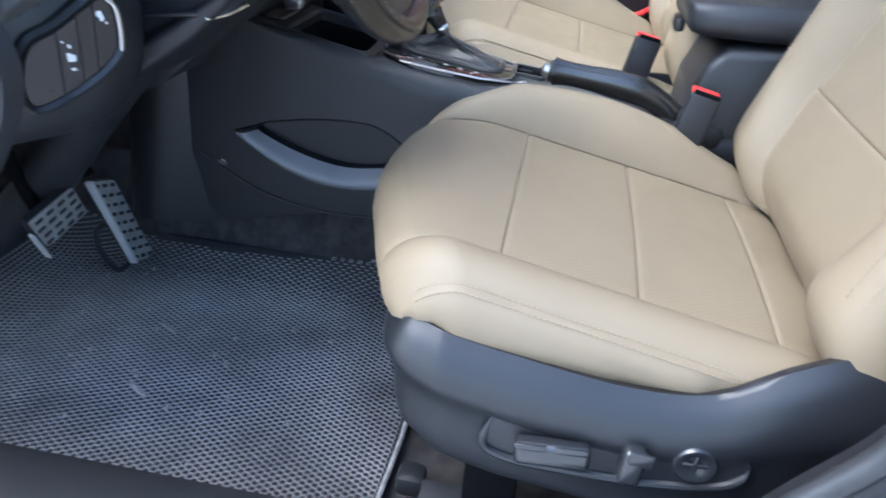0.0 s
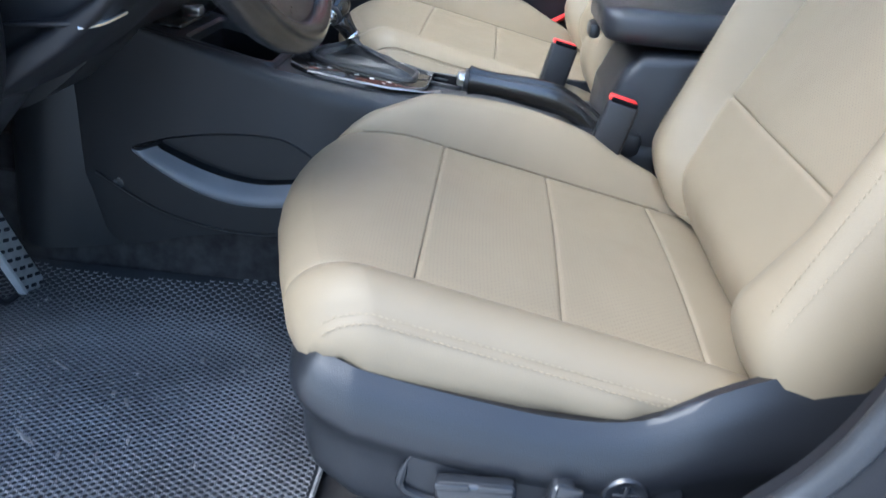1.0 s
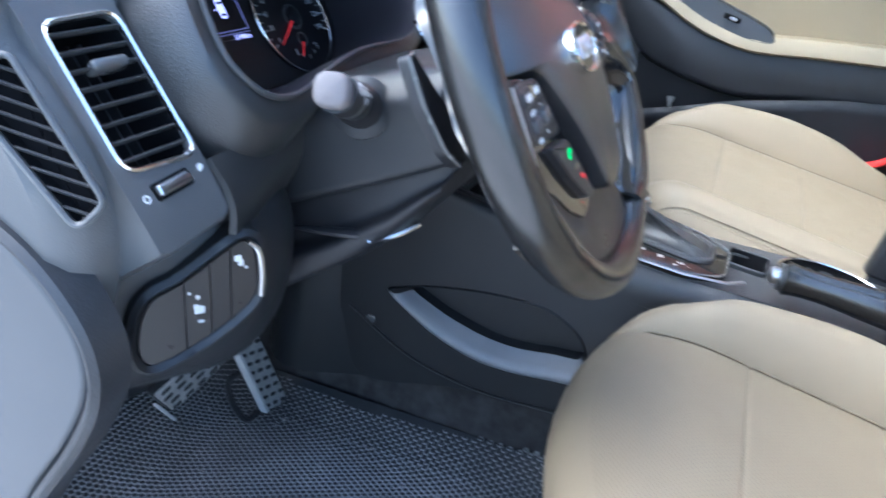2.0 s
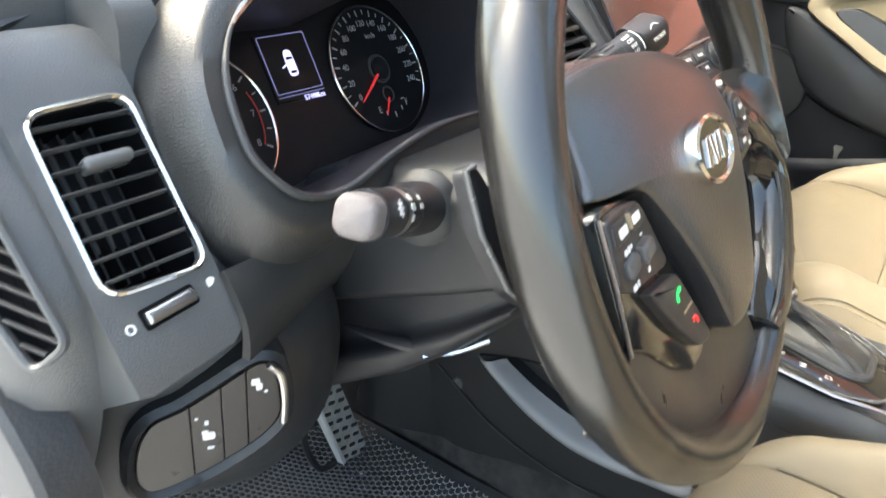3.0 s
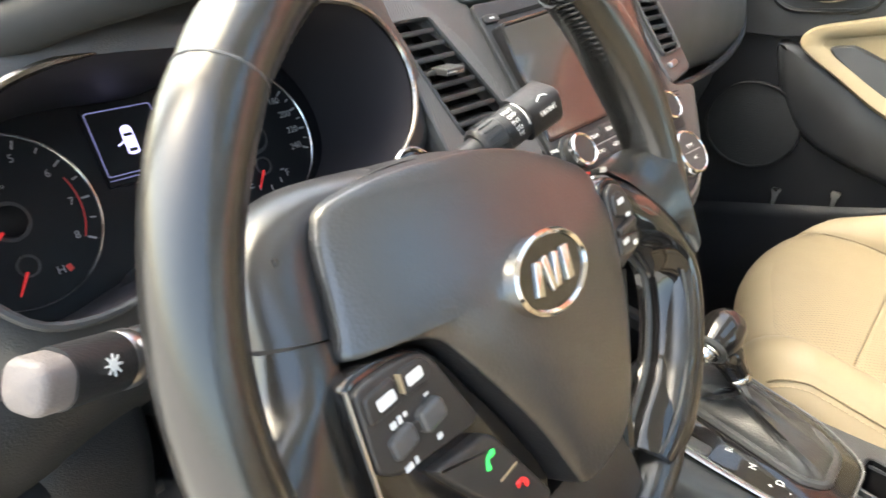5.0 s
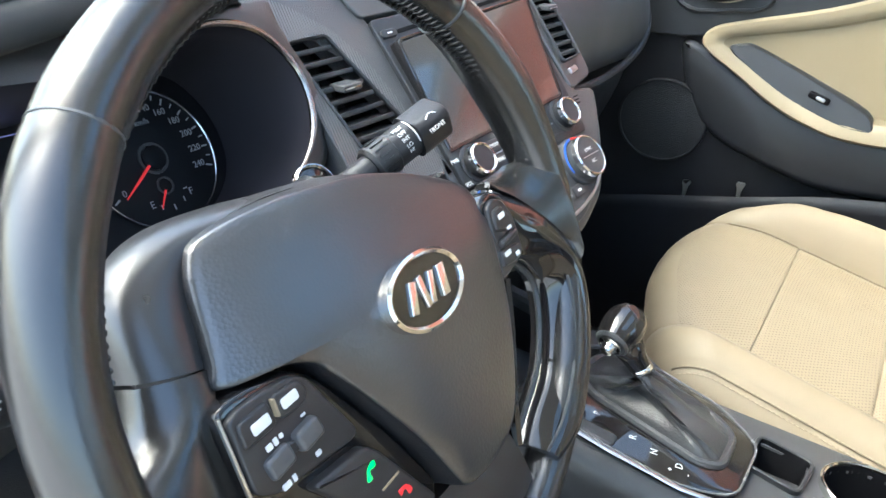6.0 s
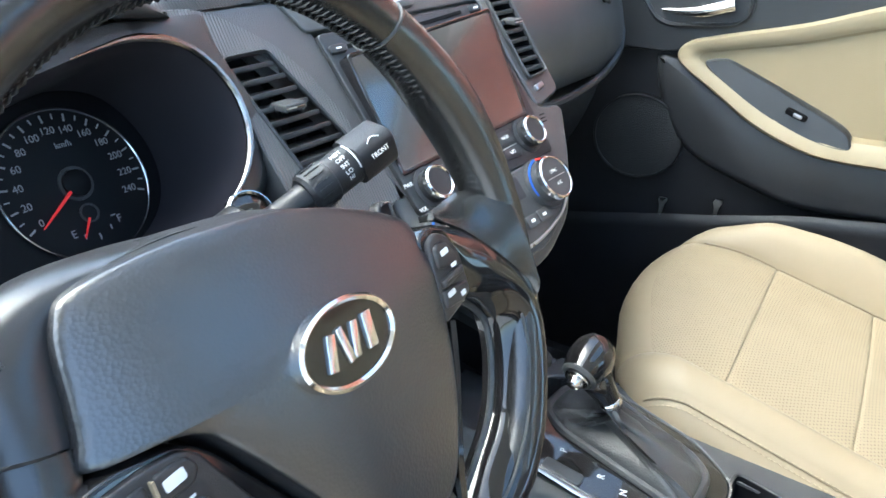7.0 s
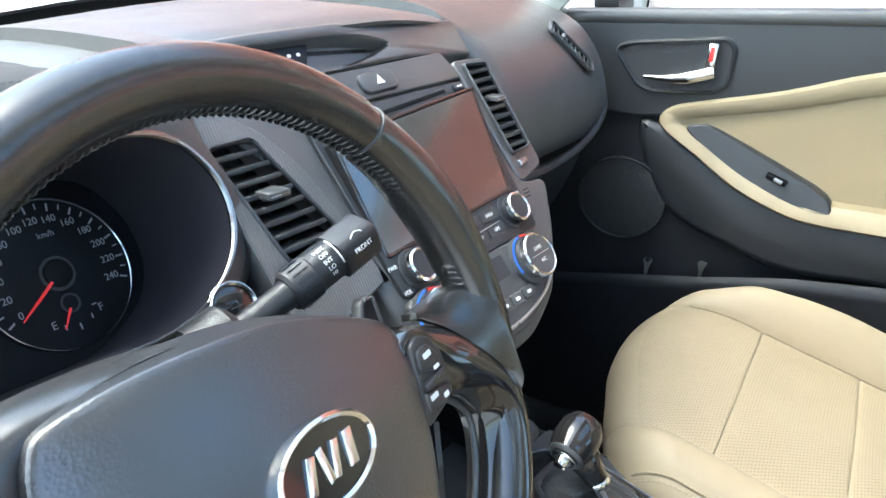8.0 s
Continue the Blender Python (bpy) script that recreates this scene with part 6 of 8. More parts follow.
# ---- seats ----
def seat(cx, oy, oz, side, label, group, insert, crest=0.069, outer=0.016):
    """A front seat about the middle line cx; side is -1 where the outboard side lies to the left."""
    st = thing("bucket_seat", (cx, -0.15 + oy, 0.03), label, "car seat", group)
    off = Vector((cx, oy, oz))

    top_t = [(-0.47, 0.412), (-0.38, 0.390), (-0.308, 0.368), (-0.262, 0.345), (-0.225, 0.318), (-0.184, 0.306), (-0.13, 0.305), (-0.087, 0.310), (0.0, 0.323), (0.05, 0.332), (0.088, 0.337), (0.12, 0.328), (0.134, 0.295)]

    def front_line(u):
        fuller = smooth_table([(-0.26, 0.042), (-0.19, 0.040), (-0.11, 0.032), (-0.04, 0.025), (0.0, 0.020), (0.04, 0.013), (0.11, 0.0), (0.26, 0.0)], -u)
        return 0.153 + fuller - 0.070 * (abs(u) / 0.25) ** 2.6

    def profile(u):
        """Height of the padding over the flat panel at u across."""
        a = abs(u)
        h = 0.006 * (1 - (a / 0.18) ** 2) if a < 0.18 else 0.0
        if a > 0.182:
            t = (a - 0.182) / 0.066
            h += (outer if u * side > 0 else crest) * math.sin(math.pi * min(1, t)) ** 0.85 * (1.0 if t < 1 else 0)
        return h

    # rows across: (u, extra drop) with the sides turned down
    rows = [(-0.235, -0.150), (-0.262, -0.120), (-0.272, -0.085), (-0.270, -0.05), (-0.262, -0.024), (-0.254, -0.009), (-0.2495, -0.003), (-0.247, -0.0015)]
    across = rows + [(u, 0.0) for u in (-0.243, -0.236, -0.226, -0.214, -0.203, -0.194, -0.187, -0.1845, -0.182, -0.1795, -0.176, -0.165, -0.14, -0.11, -0.075, -0.04, 0.0)]
    across = across + [(-u, d) for u, d in reversed(across[:-1])]
    lateral = (0.0, -0.14, -0.28)
    ys = sorted(set([round(-0.37 + 0.02 * i, 4) for i in range(0, 19)] + [round(c + d, 4) for c in lateral for d in (-0.005, -0.002, 0, 0.002, 0.005)]))

    def at(i, s):
        """i: row across; s: metres along from the rear, over the nose and down."""
        u, drop = across[i]
        h = profile(u)
        seam = math.exp(-((abs(u) - 0.182) / 0.0022) ** 2) * 0.004 + math.exp(-((abs(u) - 0.247) / 0.0032) ** 2) * 0.0045
        tilt = 0.20
        a_max = 0.058
        top_end = 0.374 + tilt * 0.10 - 0.02
        if s > 0:
            drop = max(drop, 0.286 - 0.380)
        height = max(0.012, top_end + drop - 0.283)
        reach = a_max * min(1.0, (height / 0.09) ** 0.5)
        yn = front_line(u) - reach - (0.02 if drop < -0.05 else 0)
        if abs(u) > 0.182 and (crest if u * side < 0 else outer) > 0.02:
            h *= smooth_table([(-0.38, 0.30), (-0.30, 0.48), (-0.24, 0.68), (-0.18, 0.94), (-0.10, 1.05), (-0.04, 1.0), (0.0, 0.90), (0.05, 0.78), (0.10, 0.54), (0.15, 0.32), (0.20, 0.15)], s)
        if s <= 0.0:
            y = s
            z = 0.374 + tilt * y
            nrm = Vector((0, -0.196, 0.98))
            if abs(u) < 0.183:
                seam += sum(math.exp(-((y - c) / 0.0016) ** 2) for c in lateral) * 0.0026
            if y < -0.28:
                h *= max(0.2, 1 - (-0.28 - y) / 0.12)
        else:
            f = min(1.0, s / 0.14)
            y = yn * f
            z = 0.374 + tilt * y - 2.2 * max(0, y - 0.03) ** 2
            nrm = Vector((0, -0.10, 0.99))
            if s > 0.14:
                ang = (s - 0.14) / 0.19 * radians(165)
                y = yn + reach * math.sin(ang)
                hh = max(0.012, z + drop - 0.283)
                z -= hh / 2 * (1 - math.cos(ang))
                nrm = Vector((0, math.sin(ang), math.cos(ang)))
                h *= max(0.2, 1 - ang / 1.6)
                seam *= max(0, 1 - ang / 2.5)
        p = Vector((u, y, z)) + nrm * (h - seam) + Vector((0, 0, drop))
        if s > -0.05:
            p.z = max(p.z, 0.286 + 0.016 * max(0, min(1, (s + 0.05) / 0.10)))
        if abs(u) > 0.2485:
            if u * side < 0:
                p.z = max(p.z, (lerp_table(top_t, p.y) if p.y > -0.10 else 0.306) - 0.012)
            else:
                # below the side cover's edge the leather tucks in behind it
                k = max(0.0, min(1.0, (smooth_table(top_t, p.y) - p.z + 0.006) / 0.014))
                p.x = math.copysign(0.2470 + (abs(u) - 0.2470) * (1 - k), u)
        return off + p

    ss = [y for y in ys if y <= 0.006] + [0.02, 0.035, 0.05, 0.065, 0.08, 0.095, 0.11, 0.122, 0.135, 0.15, 0.165, 0.18, 0.195, 0.21, 0.225, 0.24, 0.26, 0.29, 0.33]
    bm = sheet(lambda i, s: at(int(i), s), list(range(len(across))), ss, mat=lambda i, s: 1 if abs(across[int(i)][0]) < 0.18 and abs(across[int(i + 1)][0]) < 0.18 and -0.28 < s < 0.165 else 0)
    bmesh.ops.holes_fill(bm, edges=[e for e in bm.edges if e.is_boundary])
    cushion = part("cushion", bm, [M_LEATHER, insert], st, "stitched cream leather seat cushion", sharp=75)
    bm = bmesh.new()
    last = len(across) - 1
    for i, up in ((7, (-0.0002, 0, 0.0012)), (last - 7, (0.0002, 0, 0.0012)), (5, (-0.001, 0, 0.0008)), (last - 5, (0.001, 0, 0.0008))):
        stitches([at(i, s) for s in spread(-0.27, 0.20, 66)], 0.0058, 0.0008, up, bm)
    tagged(part("stitching", bm, M_THREAD, cushion, "pale thread seams"), kind="stuff")
    # dark tubes draw the shade in the stitched grooves beside the insert
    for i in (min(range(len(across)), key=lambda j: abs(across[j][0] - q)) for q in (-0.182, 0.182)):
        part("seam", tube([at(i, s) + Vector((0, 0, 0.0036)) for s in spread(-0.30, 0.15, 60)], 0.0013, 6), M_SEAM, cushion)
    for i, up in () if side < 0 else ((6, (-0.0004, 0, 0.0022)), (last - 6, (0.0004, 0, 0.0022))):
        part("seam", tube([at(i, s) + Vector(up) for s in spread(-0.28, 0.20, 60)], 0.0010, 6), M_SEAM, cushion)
    # rear corner tuck of the cover
    for s in (-1, 1):
        tuck = [off + Vector((s * 0.245, -0.262, 0.322)), off + Vector((s * 0.255, -0.268, 0.318)), off + Vector((s * 0.268, -0.262, 0.296))]
        part("tuck", tube(spline(tuck, 4), [0.006, 0.0065, 0.007, 0.0075, 0.0075, 0.007, 0.006, 0.005, 0.003], 8, flat=0.6), M_LEATHER, cushion)

    # backrest: w runs up the leaning back
    lean = radians(24)
    wv, nv = Vector((0, -math.sin(lean), math.cos(lean))), Vector((0, math.cos(lean), math.sin(lean)))
    base = off + Vector((0, -0.300, 0.352))
    brow_rows = [(-0.20, -0.10), (-0.245, -0.095), (-0.265, -0.06), (-0.268, -0.02), (-0.264, 0.012), (-0.2575, 0.030), (-0.254, 0.037), (-0.2505, 0.043), (-0.242, 0.054), (-0.228, 0.060), (-0.212, 0.056), (-0.198, 0.040), (-0.187, 0.018), (-0.183, 0.006), (-0.1805, 0.001), (-0.178, 0.002), (-0.17, 0.003), (-0.14, 0.003), (-0.09, 0.004), (-0.04, 0.006), (0, 0.006)]
    brows = brow_rows + [(-u, h) for u, h in reversed(brow_rows[:-1])]
    panel = (0.140, 0.31)

    def back_at(i, w):
        u, h = brows[int(i)]
        narrow = 1.0 - 0.10 * max(0, (w - 0.30) / 0.3) ** 2
        swell = min(1.0, 0.55 + 1.6 * max(0, w)) if w < 0.3 else 1.0 - 0.35 * max(0, w - 0.34) / 0.26
        hh = h * swell if h > 0 else h
        if w < 0.045:
            k = max(0, (0.045 - w) / 0.065)
            hh -= 0.05 * k * k
        if w > 0.53:
            k = (w - 0.53) / 0.06
            hh -= 0.06 * k * k
            narrow -= 0.08 * k * k
        if abs(u) < 0.181:
            hh -= 0.0028 * sum(math.exp(-((w - c) / 0.0017) ** 2) for c in panel)
        # the inner panel narrows towards its foot
        pinch = 1.0 - (0.22 * max(0, (0.12 - w) / 0.14) if abs(u) < 0.24 and w < 0.12 else 0)
        return base + X * (u * narrow * pinch) + wv * w + nv * hh

    ws = sorted(set([round(-0.02 + 0.0125 * i, 4) for i in range(50)] + [round(c + d, 4) for c in panel for d in (-0.005, -0.002, 0, 0.002, 0.005)]))
    bm = sheet(back_at, list(range(len(brows))), ws, mat=lambda i, w: 1 if abs(brows[int(i)][0]) < 0.181 and abs(brows[int(i + 1)][0]) < 0.181 and w > 0.140 else 0)
    bmesh.ops.holes_fill(bm, edges=[e for e in bm.edges if e.is_boundary])
    back = part("backrest", bm, [M_LEATHER, insert], st, "stitched cream leather backrest", sharp=75)
    bm = bmesh.new()
    last = len(brows) - 1
    for i in (6, last - 6, 8, last - 8):
        stitches([back_at(i, w) for w in spread(0.05, 0.52, 60)], 0.0058, 0.0008, nv * 0.001, bm)
    tagged(part("stitching", bm, M_THREAD, back, "pale thread seams"), kind="stuff")

    # plastic seat base with its outboard valance
    ob = side
    plan = spline([(ob * 0.262, -0.47, 0), (ob * 0.276, -0.30, 0), (ob * 0.281, -0.12, 0), (ob * 0.279, 0.01, 0), (ob * 0.275, 0.050, 0), (ob * 0.257, 0.084, 0), (ob * 0.21, 0.100, 0), (ob * 0.10, 0.104, 0), (0, 0.104, 0)], 10)
    bot_t = [(-0.47, 0.12), (-0.2, 0.150), (-0.079, 0.166), (-0.024, 0.172), (0.036, 0.186), (0.065, 0.200), (0.108, 0.212), (0.16, 0.215)]

    def valance(i, v):
        p = plan[int(i)]
        q = plan[min(int(i) + 1, len(plan) - 1)]
        o = plan[max(int(i) - 1, 0)]
        t = (q - o).normalized()
        nr = Vector((-t.y, t.x, 0)) * (1 if ob < 0 else -1)
        if nr.x * ob < 0 and abs(nr.x) > 0.3:
            nr = -nr
        if abs(nr.x) <= 0.3 and nr.y < 0:
            nr = -nr
        a, b = smooth_table(top_t, p.y), smooth_table(bot_t, p.y)
        push = [(-0.1, -0.030), (0.0, -0.016), (0.10, -0.004), (0.20, 0.003), (0.26, 0.006), (0.32, 0.007), (0.38, 0.005), (0.46, -0.001), (0.6, -0.006), (0.8, -0.006), (0.95, -0.009), (1.0, -0.014)]
        return off + Vector((p.x, p.y, a + (b - a) * max(0, v) - (0.006 if v < 0 else 0))) + nr * lerp_table(push, v)

    bm = thicken(sheet(valance, list(range(len(plan))), [-0.1, 0, 0.03, 0.06, 0.10, 0.14, 0.2, 0.26, 0.32, 0.38, 0.44, 0.5, 0.65, 0.8, 0.9, 0.95, 1.0]), 0.004)
    part("valance", bm, M_SEATBASE, st, "black plastic seat side cover", sharp=70)
    pan = box(off + Vector((0, -0.15, 0.235)), (0.46, 0.46, 0.13), 0.02)
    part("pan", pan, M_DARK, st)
    for s in (-1, 1):
        part("rail", box((cx + s * 0.20, -0.18 + oy, 0.045), (0.035, 0.48, 0.03), 0.004), M_RUBBER, st, "dark seat rail")
        for yy in (-0.02, -0.32):
            part("foot", box((cx + s * 0.20, yy + oy, 0.11 + oz / 2), (0.028, 0.06, 0.13 + oz), 0.004), M_DARK, st)
        part("rail_end", box((cx + s * 0.175, 0.075 + oy, 0.045), (0.035, 0.035, 0.03), 0.008), M_PLASTIC, st)
    return st


driver = seat(-0.36, 0.0, 0.0, -1, "cream leather driver seat with black power controls", "front seats", M_PERF_WORN)
seat(0.36, 0.083, 0.056, 1, "cream leather passenger seat with perforated middle", "front seats", M_PERF, 0.018, 0.066)
# power controls on the driver seat side
sw_m = axes((-0.6405, -0.104, 0.246), (0, -1, 0), (0.0, 0, 1))
tear = [(-0.095, -0.020), (-0.085, 0.015), (-0.060, 0.034), (-0.01, 0.036), (0.06, 0.026), (0.13, 0.016), (0.146, 0.0), (0.125, -0.022), (0.06, -0.034), (-0.02, -0.036), (-0.07, -0.034)]
tear_line = [tuple(p.xy) for p in spline([(x, y, 0) for x, y in tear], 5, True)]
rec = part("switch_plate", plate(tear_line, sw_m, -0.012, 0.0005), M_SEATBASE, driver, "recessed black switch plate")
pts = [sw_m @ Vector((x, y, 0.002 if y < 0.0 else -0.001)) for x, y in tear_line]
part("lip", tube(pts, [0.0045 if y < -0.005 else 0.002 for x, y in tear_line], 8, closed=True), M_SEATBASE, rec)
part("slide_switch", box((-0.030, -0.008, 0.010), (0.070, 0.026, 0.018), 0.0055, sw_m @ pose(0, 0, 0, 0, 0, 4), 3), M_SWITCH, rec, "long seat slide switch")
for x in (-0.050, -0.013):
    part("ridge", box((x, 0.003, 0.0185), (0.030, 0.007, 0.0045), 0.002, sw_m @ pose(0, 0, 0, 0, 0, 4)), M_SWITCH, rec)
part("base", box((-0.030, -0.024, 0.003), (0.070, 0.006, 0.010), 0.002, sw_m @ pose(0, 0, 0, 0, 0, 4)), M_SEATBASE, rec)
part("recline_switch", box((0.043, -0.003, 0.010), (0.022, 0.040, 0.022), 0.006, sw_m @ pose(0, 0, 0, 0, 0, -4), 3), M_SWITCH, rec, "upright backrest switch")
part("ridge", box((0.047, 0.013, 0.021), (0.022, 0.015, 0.005), 0.0022, sw_m @ pose(0, 0, 0, 0, 0, -4)), M_SWITCH, rec)
lum = sw_m @ Matrix.Translation((0.098, 0.001, 0))
part("lumbar_switch", turned([(0.0205, -0.004), (0.0205, 0.005), (0.018, 0.0085), (0.013, 0.008), (0.008, 0.005), (0.004, 0.004)], lum, 28), M_SWITCH, rec, "round dished lumbar switch")
for q in (0, 90):
    part("ridge", box((0, 0, 0.0055), (0.026, 0.0045, 0.004), 0.0016, lum @ pose(0, 0, 0, 0, 0, q)), M_SWITCH, rec)


# ---- seat belt buckles ----
def buckle(p, turn, label):
    b = thing("seat_belt_buckle", (p[0], p[1], p[2] - 0.15), label, "seat belt buckle", "front buckles")
    m = Matrix.Translation(p) @ pose(0, 0, 0, 12, 3, turn)
    part("body", box((0, 0, -0.036), (0.024, 0.044, 0.074), 0.006, m, 3), M_BLACK, b)
    part("release", box((0, 0.002, 0.002), (0.019, 0.038, 0.008), 0.0025, m), M_RED, b, "red release button")
    part("slot", box((-0.0105, 0, 0.0015), (0.0035, 0.036, 0.006), 0.001, m), M_DARK, b)
    part("strap", box((0, 0.0, -0.105), (0.012, 0.030, 0.09), 0.003, m), M_RUBBER, b)
    return b


buckle((-0.135, -0.232, 0.446), -4, "black buckle with red button beside the driver seat")
buckle((0.122, -0.168, 0.461), 4, "black buckle with red button beside the passenger seat")

# ---- centre console ----
con = thing("console", (0.02, 0.1, 0.0), "black grained centre console between the seats", "centre console")
SIDE_X = -0.083
side_line = [(0.60, 0.40), (0.47, 0.462), (0.442, 0.455), (0.33, 0.417), (0.164, 0.368), (0.05, 0.352), (-0.10, 0.340), (-0.30, 0.34), (-0.30, 0.15), (0.0, 0.150), (0.252, 0.160), (0.39, 0.145), (0.522, 0.115), (0.56, 0.20)]
pocket_out = [(0.487, 0.280), (0.470, 0.291), (0.415, 0.309), (0.340, 0.322), (0.275, 0.325), (0.235, 0.318), (0.195, 0.290), (0.18, 0.245), (0.19, 0.219), (0.233, 0.212), (0.290, 0.206), (0.345, 0.209), (0.404, 0.228), (0.455, 0.256)]
pocket_in = [(0.452, 0.284), (0.440, 0.293), (0.405, 0.303), (0.335, 0.313), (0.275, 0.315), (0.242, 0.308), (0.205, 0.285), (0.195, 0.258), (0.20, 0.248), (0.235, 0.245), (0.288, 0.238), (0.338, 0.242), (0.390, 0.256), (0.430, 0.272)]


def side_point(y, z, h):
    return Vector((SIDE_X - 0.02 * (0.42 - z) + 0.10 * max(0, y - 0.40) ** 1.5 + h, y, z))


so = [p for p in spline([(a, b, 0) for a, b in side_line], 5, True)]
po = [p for p in spline([(a, b, 0) for a, b in pocket_out], 5, True)]
pi_ = [p for p in spline([(a, b, 0) for a, b in pocket_in], 5, True)]
bm = bmesh.new()
outer = [bm.verts.new(side_point(p.x, p.y, 0)) for p in so]
hole = [bm.verts.new(side_point(p.x, p.y, 0)) for p in po]
edges = [bm.edges.new((outer[i], outer[(i + 1) % len(outer)])) for i in range(len(outer))] + [bm.edges.new((hole[i], hole[(i + 1) % len(hole)])) for i in range(len(hole))]
bmesh.ops.triangle_fill(bm, edges=edges, use_beauty=True)
r1 = [bm.verts.new(side_point(p.x * 0.85 + q.x * 0.15, p.y * 0.85 + q.y * 0.15, -0.004)) for p, q in zip(po, pi_)]
r2 = [bm.verts.new(side_point(p.x * 0.2 + q.x * 0.8, p.y * 0.2 + q.y * 0.8, 0.022)) for p, q in zip(po, pi_)]
r3 = [bm.verts.new(side_point(q.x, q.y, 0.036)) for q in pi_]
bridge(bm, [hole, r1, r2, r3])
bm.faces.new(r3)
r0 = [bm.verts.new(side_point(p.x, p.y, 0.05)) for p in so]
bridge(bm, [outer, r0])
side_ob = part("side_panel", bm, M_PLASTIC, con, "black side panel with a map pocket", sharp=30)
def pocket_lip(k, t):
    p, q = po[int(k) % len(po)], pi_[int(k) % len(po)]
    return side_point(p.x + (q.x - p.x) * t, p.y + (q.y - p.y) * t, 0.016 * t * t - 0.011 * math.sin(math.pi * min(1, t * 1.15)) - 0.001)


# lip colour is paled to carry the light its upward face catches
part("pocket_lip", thicken(sheet(pocket_lip, list(range(36, 71)), spread(0, 1, 6)), 0.003), material("sheen_lip_grey", (0.27, 0.275, 0.29), 0.38, vary=0.08, vary_scale=8, grain=0.2, grain_scale=1000), side_ob, "map pocket lip, paled for the light it catches", sharp=60)
part("crease", tube([side_point(p.x, p.y, -0.0005) for p in spline([(0.55, 0.235, 0), (0.47, 0.19, 0), (0.40, 0.168, 0), (0.32, 0.158, 0), (0.20, 0.163, 0), (0.05, 0.165, 0)], 6)], 0.0035, 8, flat=0.6), M_PLASTIC, side_ob)
scm = axes(side_point(0.514, 0.221, -0.001), (0, -1, 0), (0, 0, 1))
part("screw_cap", turned([(0.0085, -0.003), (0.0085, 0.001), (0.0065, 0.0015), (0.0055, 0.0)], scm, 20), M_TAB, side_ob)
bm = box((0.145, 0.1, 0.26), (0.014, 0.75, 0.28), 0.006)
part("far_side_panel", bm, M_PLASTIC, con)

# sloping console top: rails round the tray and the gear plate
def top_z(y):
    return lerp_table([(-0.32, 0.372), (-0.05, 0.402), (0.10, 0.410), (0.25, 0.425), (0.45, 0.462), (0.52, 0.475)], y)


def top_point(x, y, h=0.0):
    return Vector((x, y, top_z(y) + h))


def top_frame(outer, inner, low, high, name, mat, label="", soft=0.002):
    bm = bmesh.new()
    rows = [(outer, low), (outer, high - soft), (inset(outer, soft), high), (inset(inner, -soft), high), (inner, high - soft), (inner, low)]
    rings = [[bm.verts.new(top_point(x, y, h)) for x, y in line] for line, h in rows]
    bridge(bm, rings + [rings[0]])
    return part(name, bm, mat, con, label)


tray_out = rounded([(-0.070, 0.262), (-0.066, 0.470), (0.118, 0.470), (0.118, 0.262)], 0.02)
tray_in = rounded([(-0.058, 0.275), (-0.052, 0.398), (0.098, 0.398), (0.098, 0.275)], 0.012)
top_frame(tray_out, tray_in, -0.06, 0.002, "tray_frame", M_PLASTIC, "black frame of the storage tray", 0.004)
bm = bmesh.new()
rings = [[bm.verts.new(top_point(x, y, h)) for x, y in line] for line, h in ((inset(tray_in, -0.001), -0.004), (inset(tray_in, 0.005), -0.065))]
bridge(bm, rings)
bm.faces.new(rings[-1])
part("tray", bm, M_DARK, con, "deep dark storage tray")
part("tray_mat", box((0.02, 0.335, top_z(0.335) - 0.062), (0.13, 0.10, 0.004), 0.001), M_RUBBER, con)
sock = thing("power_socket", top_point(0.0, 0.435, -0.002), "power and USB sockets with small silver plug", "socket")
part("plate", box((0.02, 0.435, top_z(0.435) + 0.004), (0.12, 0.05, 0.008), 0.003), M_GLOSS, sock)
part("plug", box((0.052, 0.428, top_z(0.43) + 0.014), (0.022, 0.030, 0.014), 0.003), M_SATIN, sock, "small silver plug")

gate_out = rounded([(-0.045, 0.046), (-0.064, 0.090), (-0.060, 0.205), (-0.030, 0.250), (0.070, 0.250), (0.098, 0.205), (0.076, 0.090), (0.040, 0.044)], 0.016)
bm = bmesh.new()
rows = [(inset(gate_out, -0.004), -0.02), (inset(gate_out, -0.004), 0.002), (gate_out, 0.004)]
rings = [[bm.verts.new(top_point(x, y, h)) for x, y in line] for line, h in rows]
bridge(bm, rings)
bm.faces.new(rings[-1])
shifter = thing("gear_selector", top_point(0.02, 0.14), "automatic gear selector with leather boot and gloss plate", "gear lever")
part("plate", bm, M_GLOSS, shifter, "gloss black gear plate")
rim_line = [top_point(x, y, 0.004) for x, y in inset(gate_out, -0.004)]
part("plate_edge", tube(rim_line, 0.0014, 8, closed=True), M_TAB, shifter, "grey edge of the gear plate")
for txt, x, y, size in (("P", -0.028, 0.190, 0.0105), ("R", -0.036, 0.148, 0.0105), ("N", -0.041, 0.124, 0.0105), ("D", -0.043, 0.098, 0.0105), ("+", -0.053, 0.104, 0.009), ("-", -0.050, 0.088, 0.009)):
    letters(txt, size, axes(top_point(x, y, 0.0046), (0.97, 0.22, 0.0), (-0.22, 0.97, 0.06)), M_WHITE, shifter, 0)
part("side_button", plate(rrect(0.016, 0.040, 0.004), axes(top_point(-0.056, 0.180, 0.004), (1, 0, 0), (0, 1, 0.09)), -0.004, 0.003, 0.0015), M_GREY, shifter, "flat grey mode button")
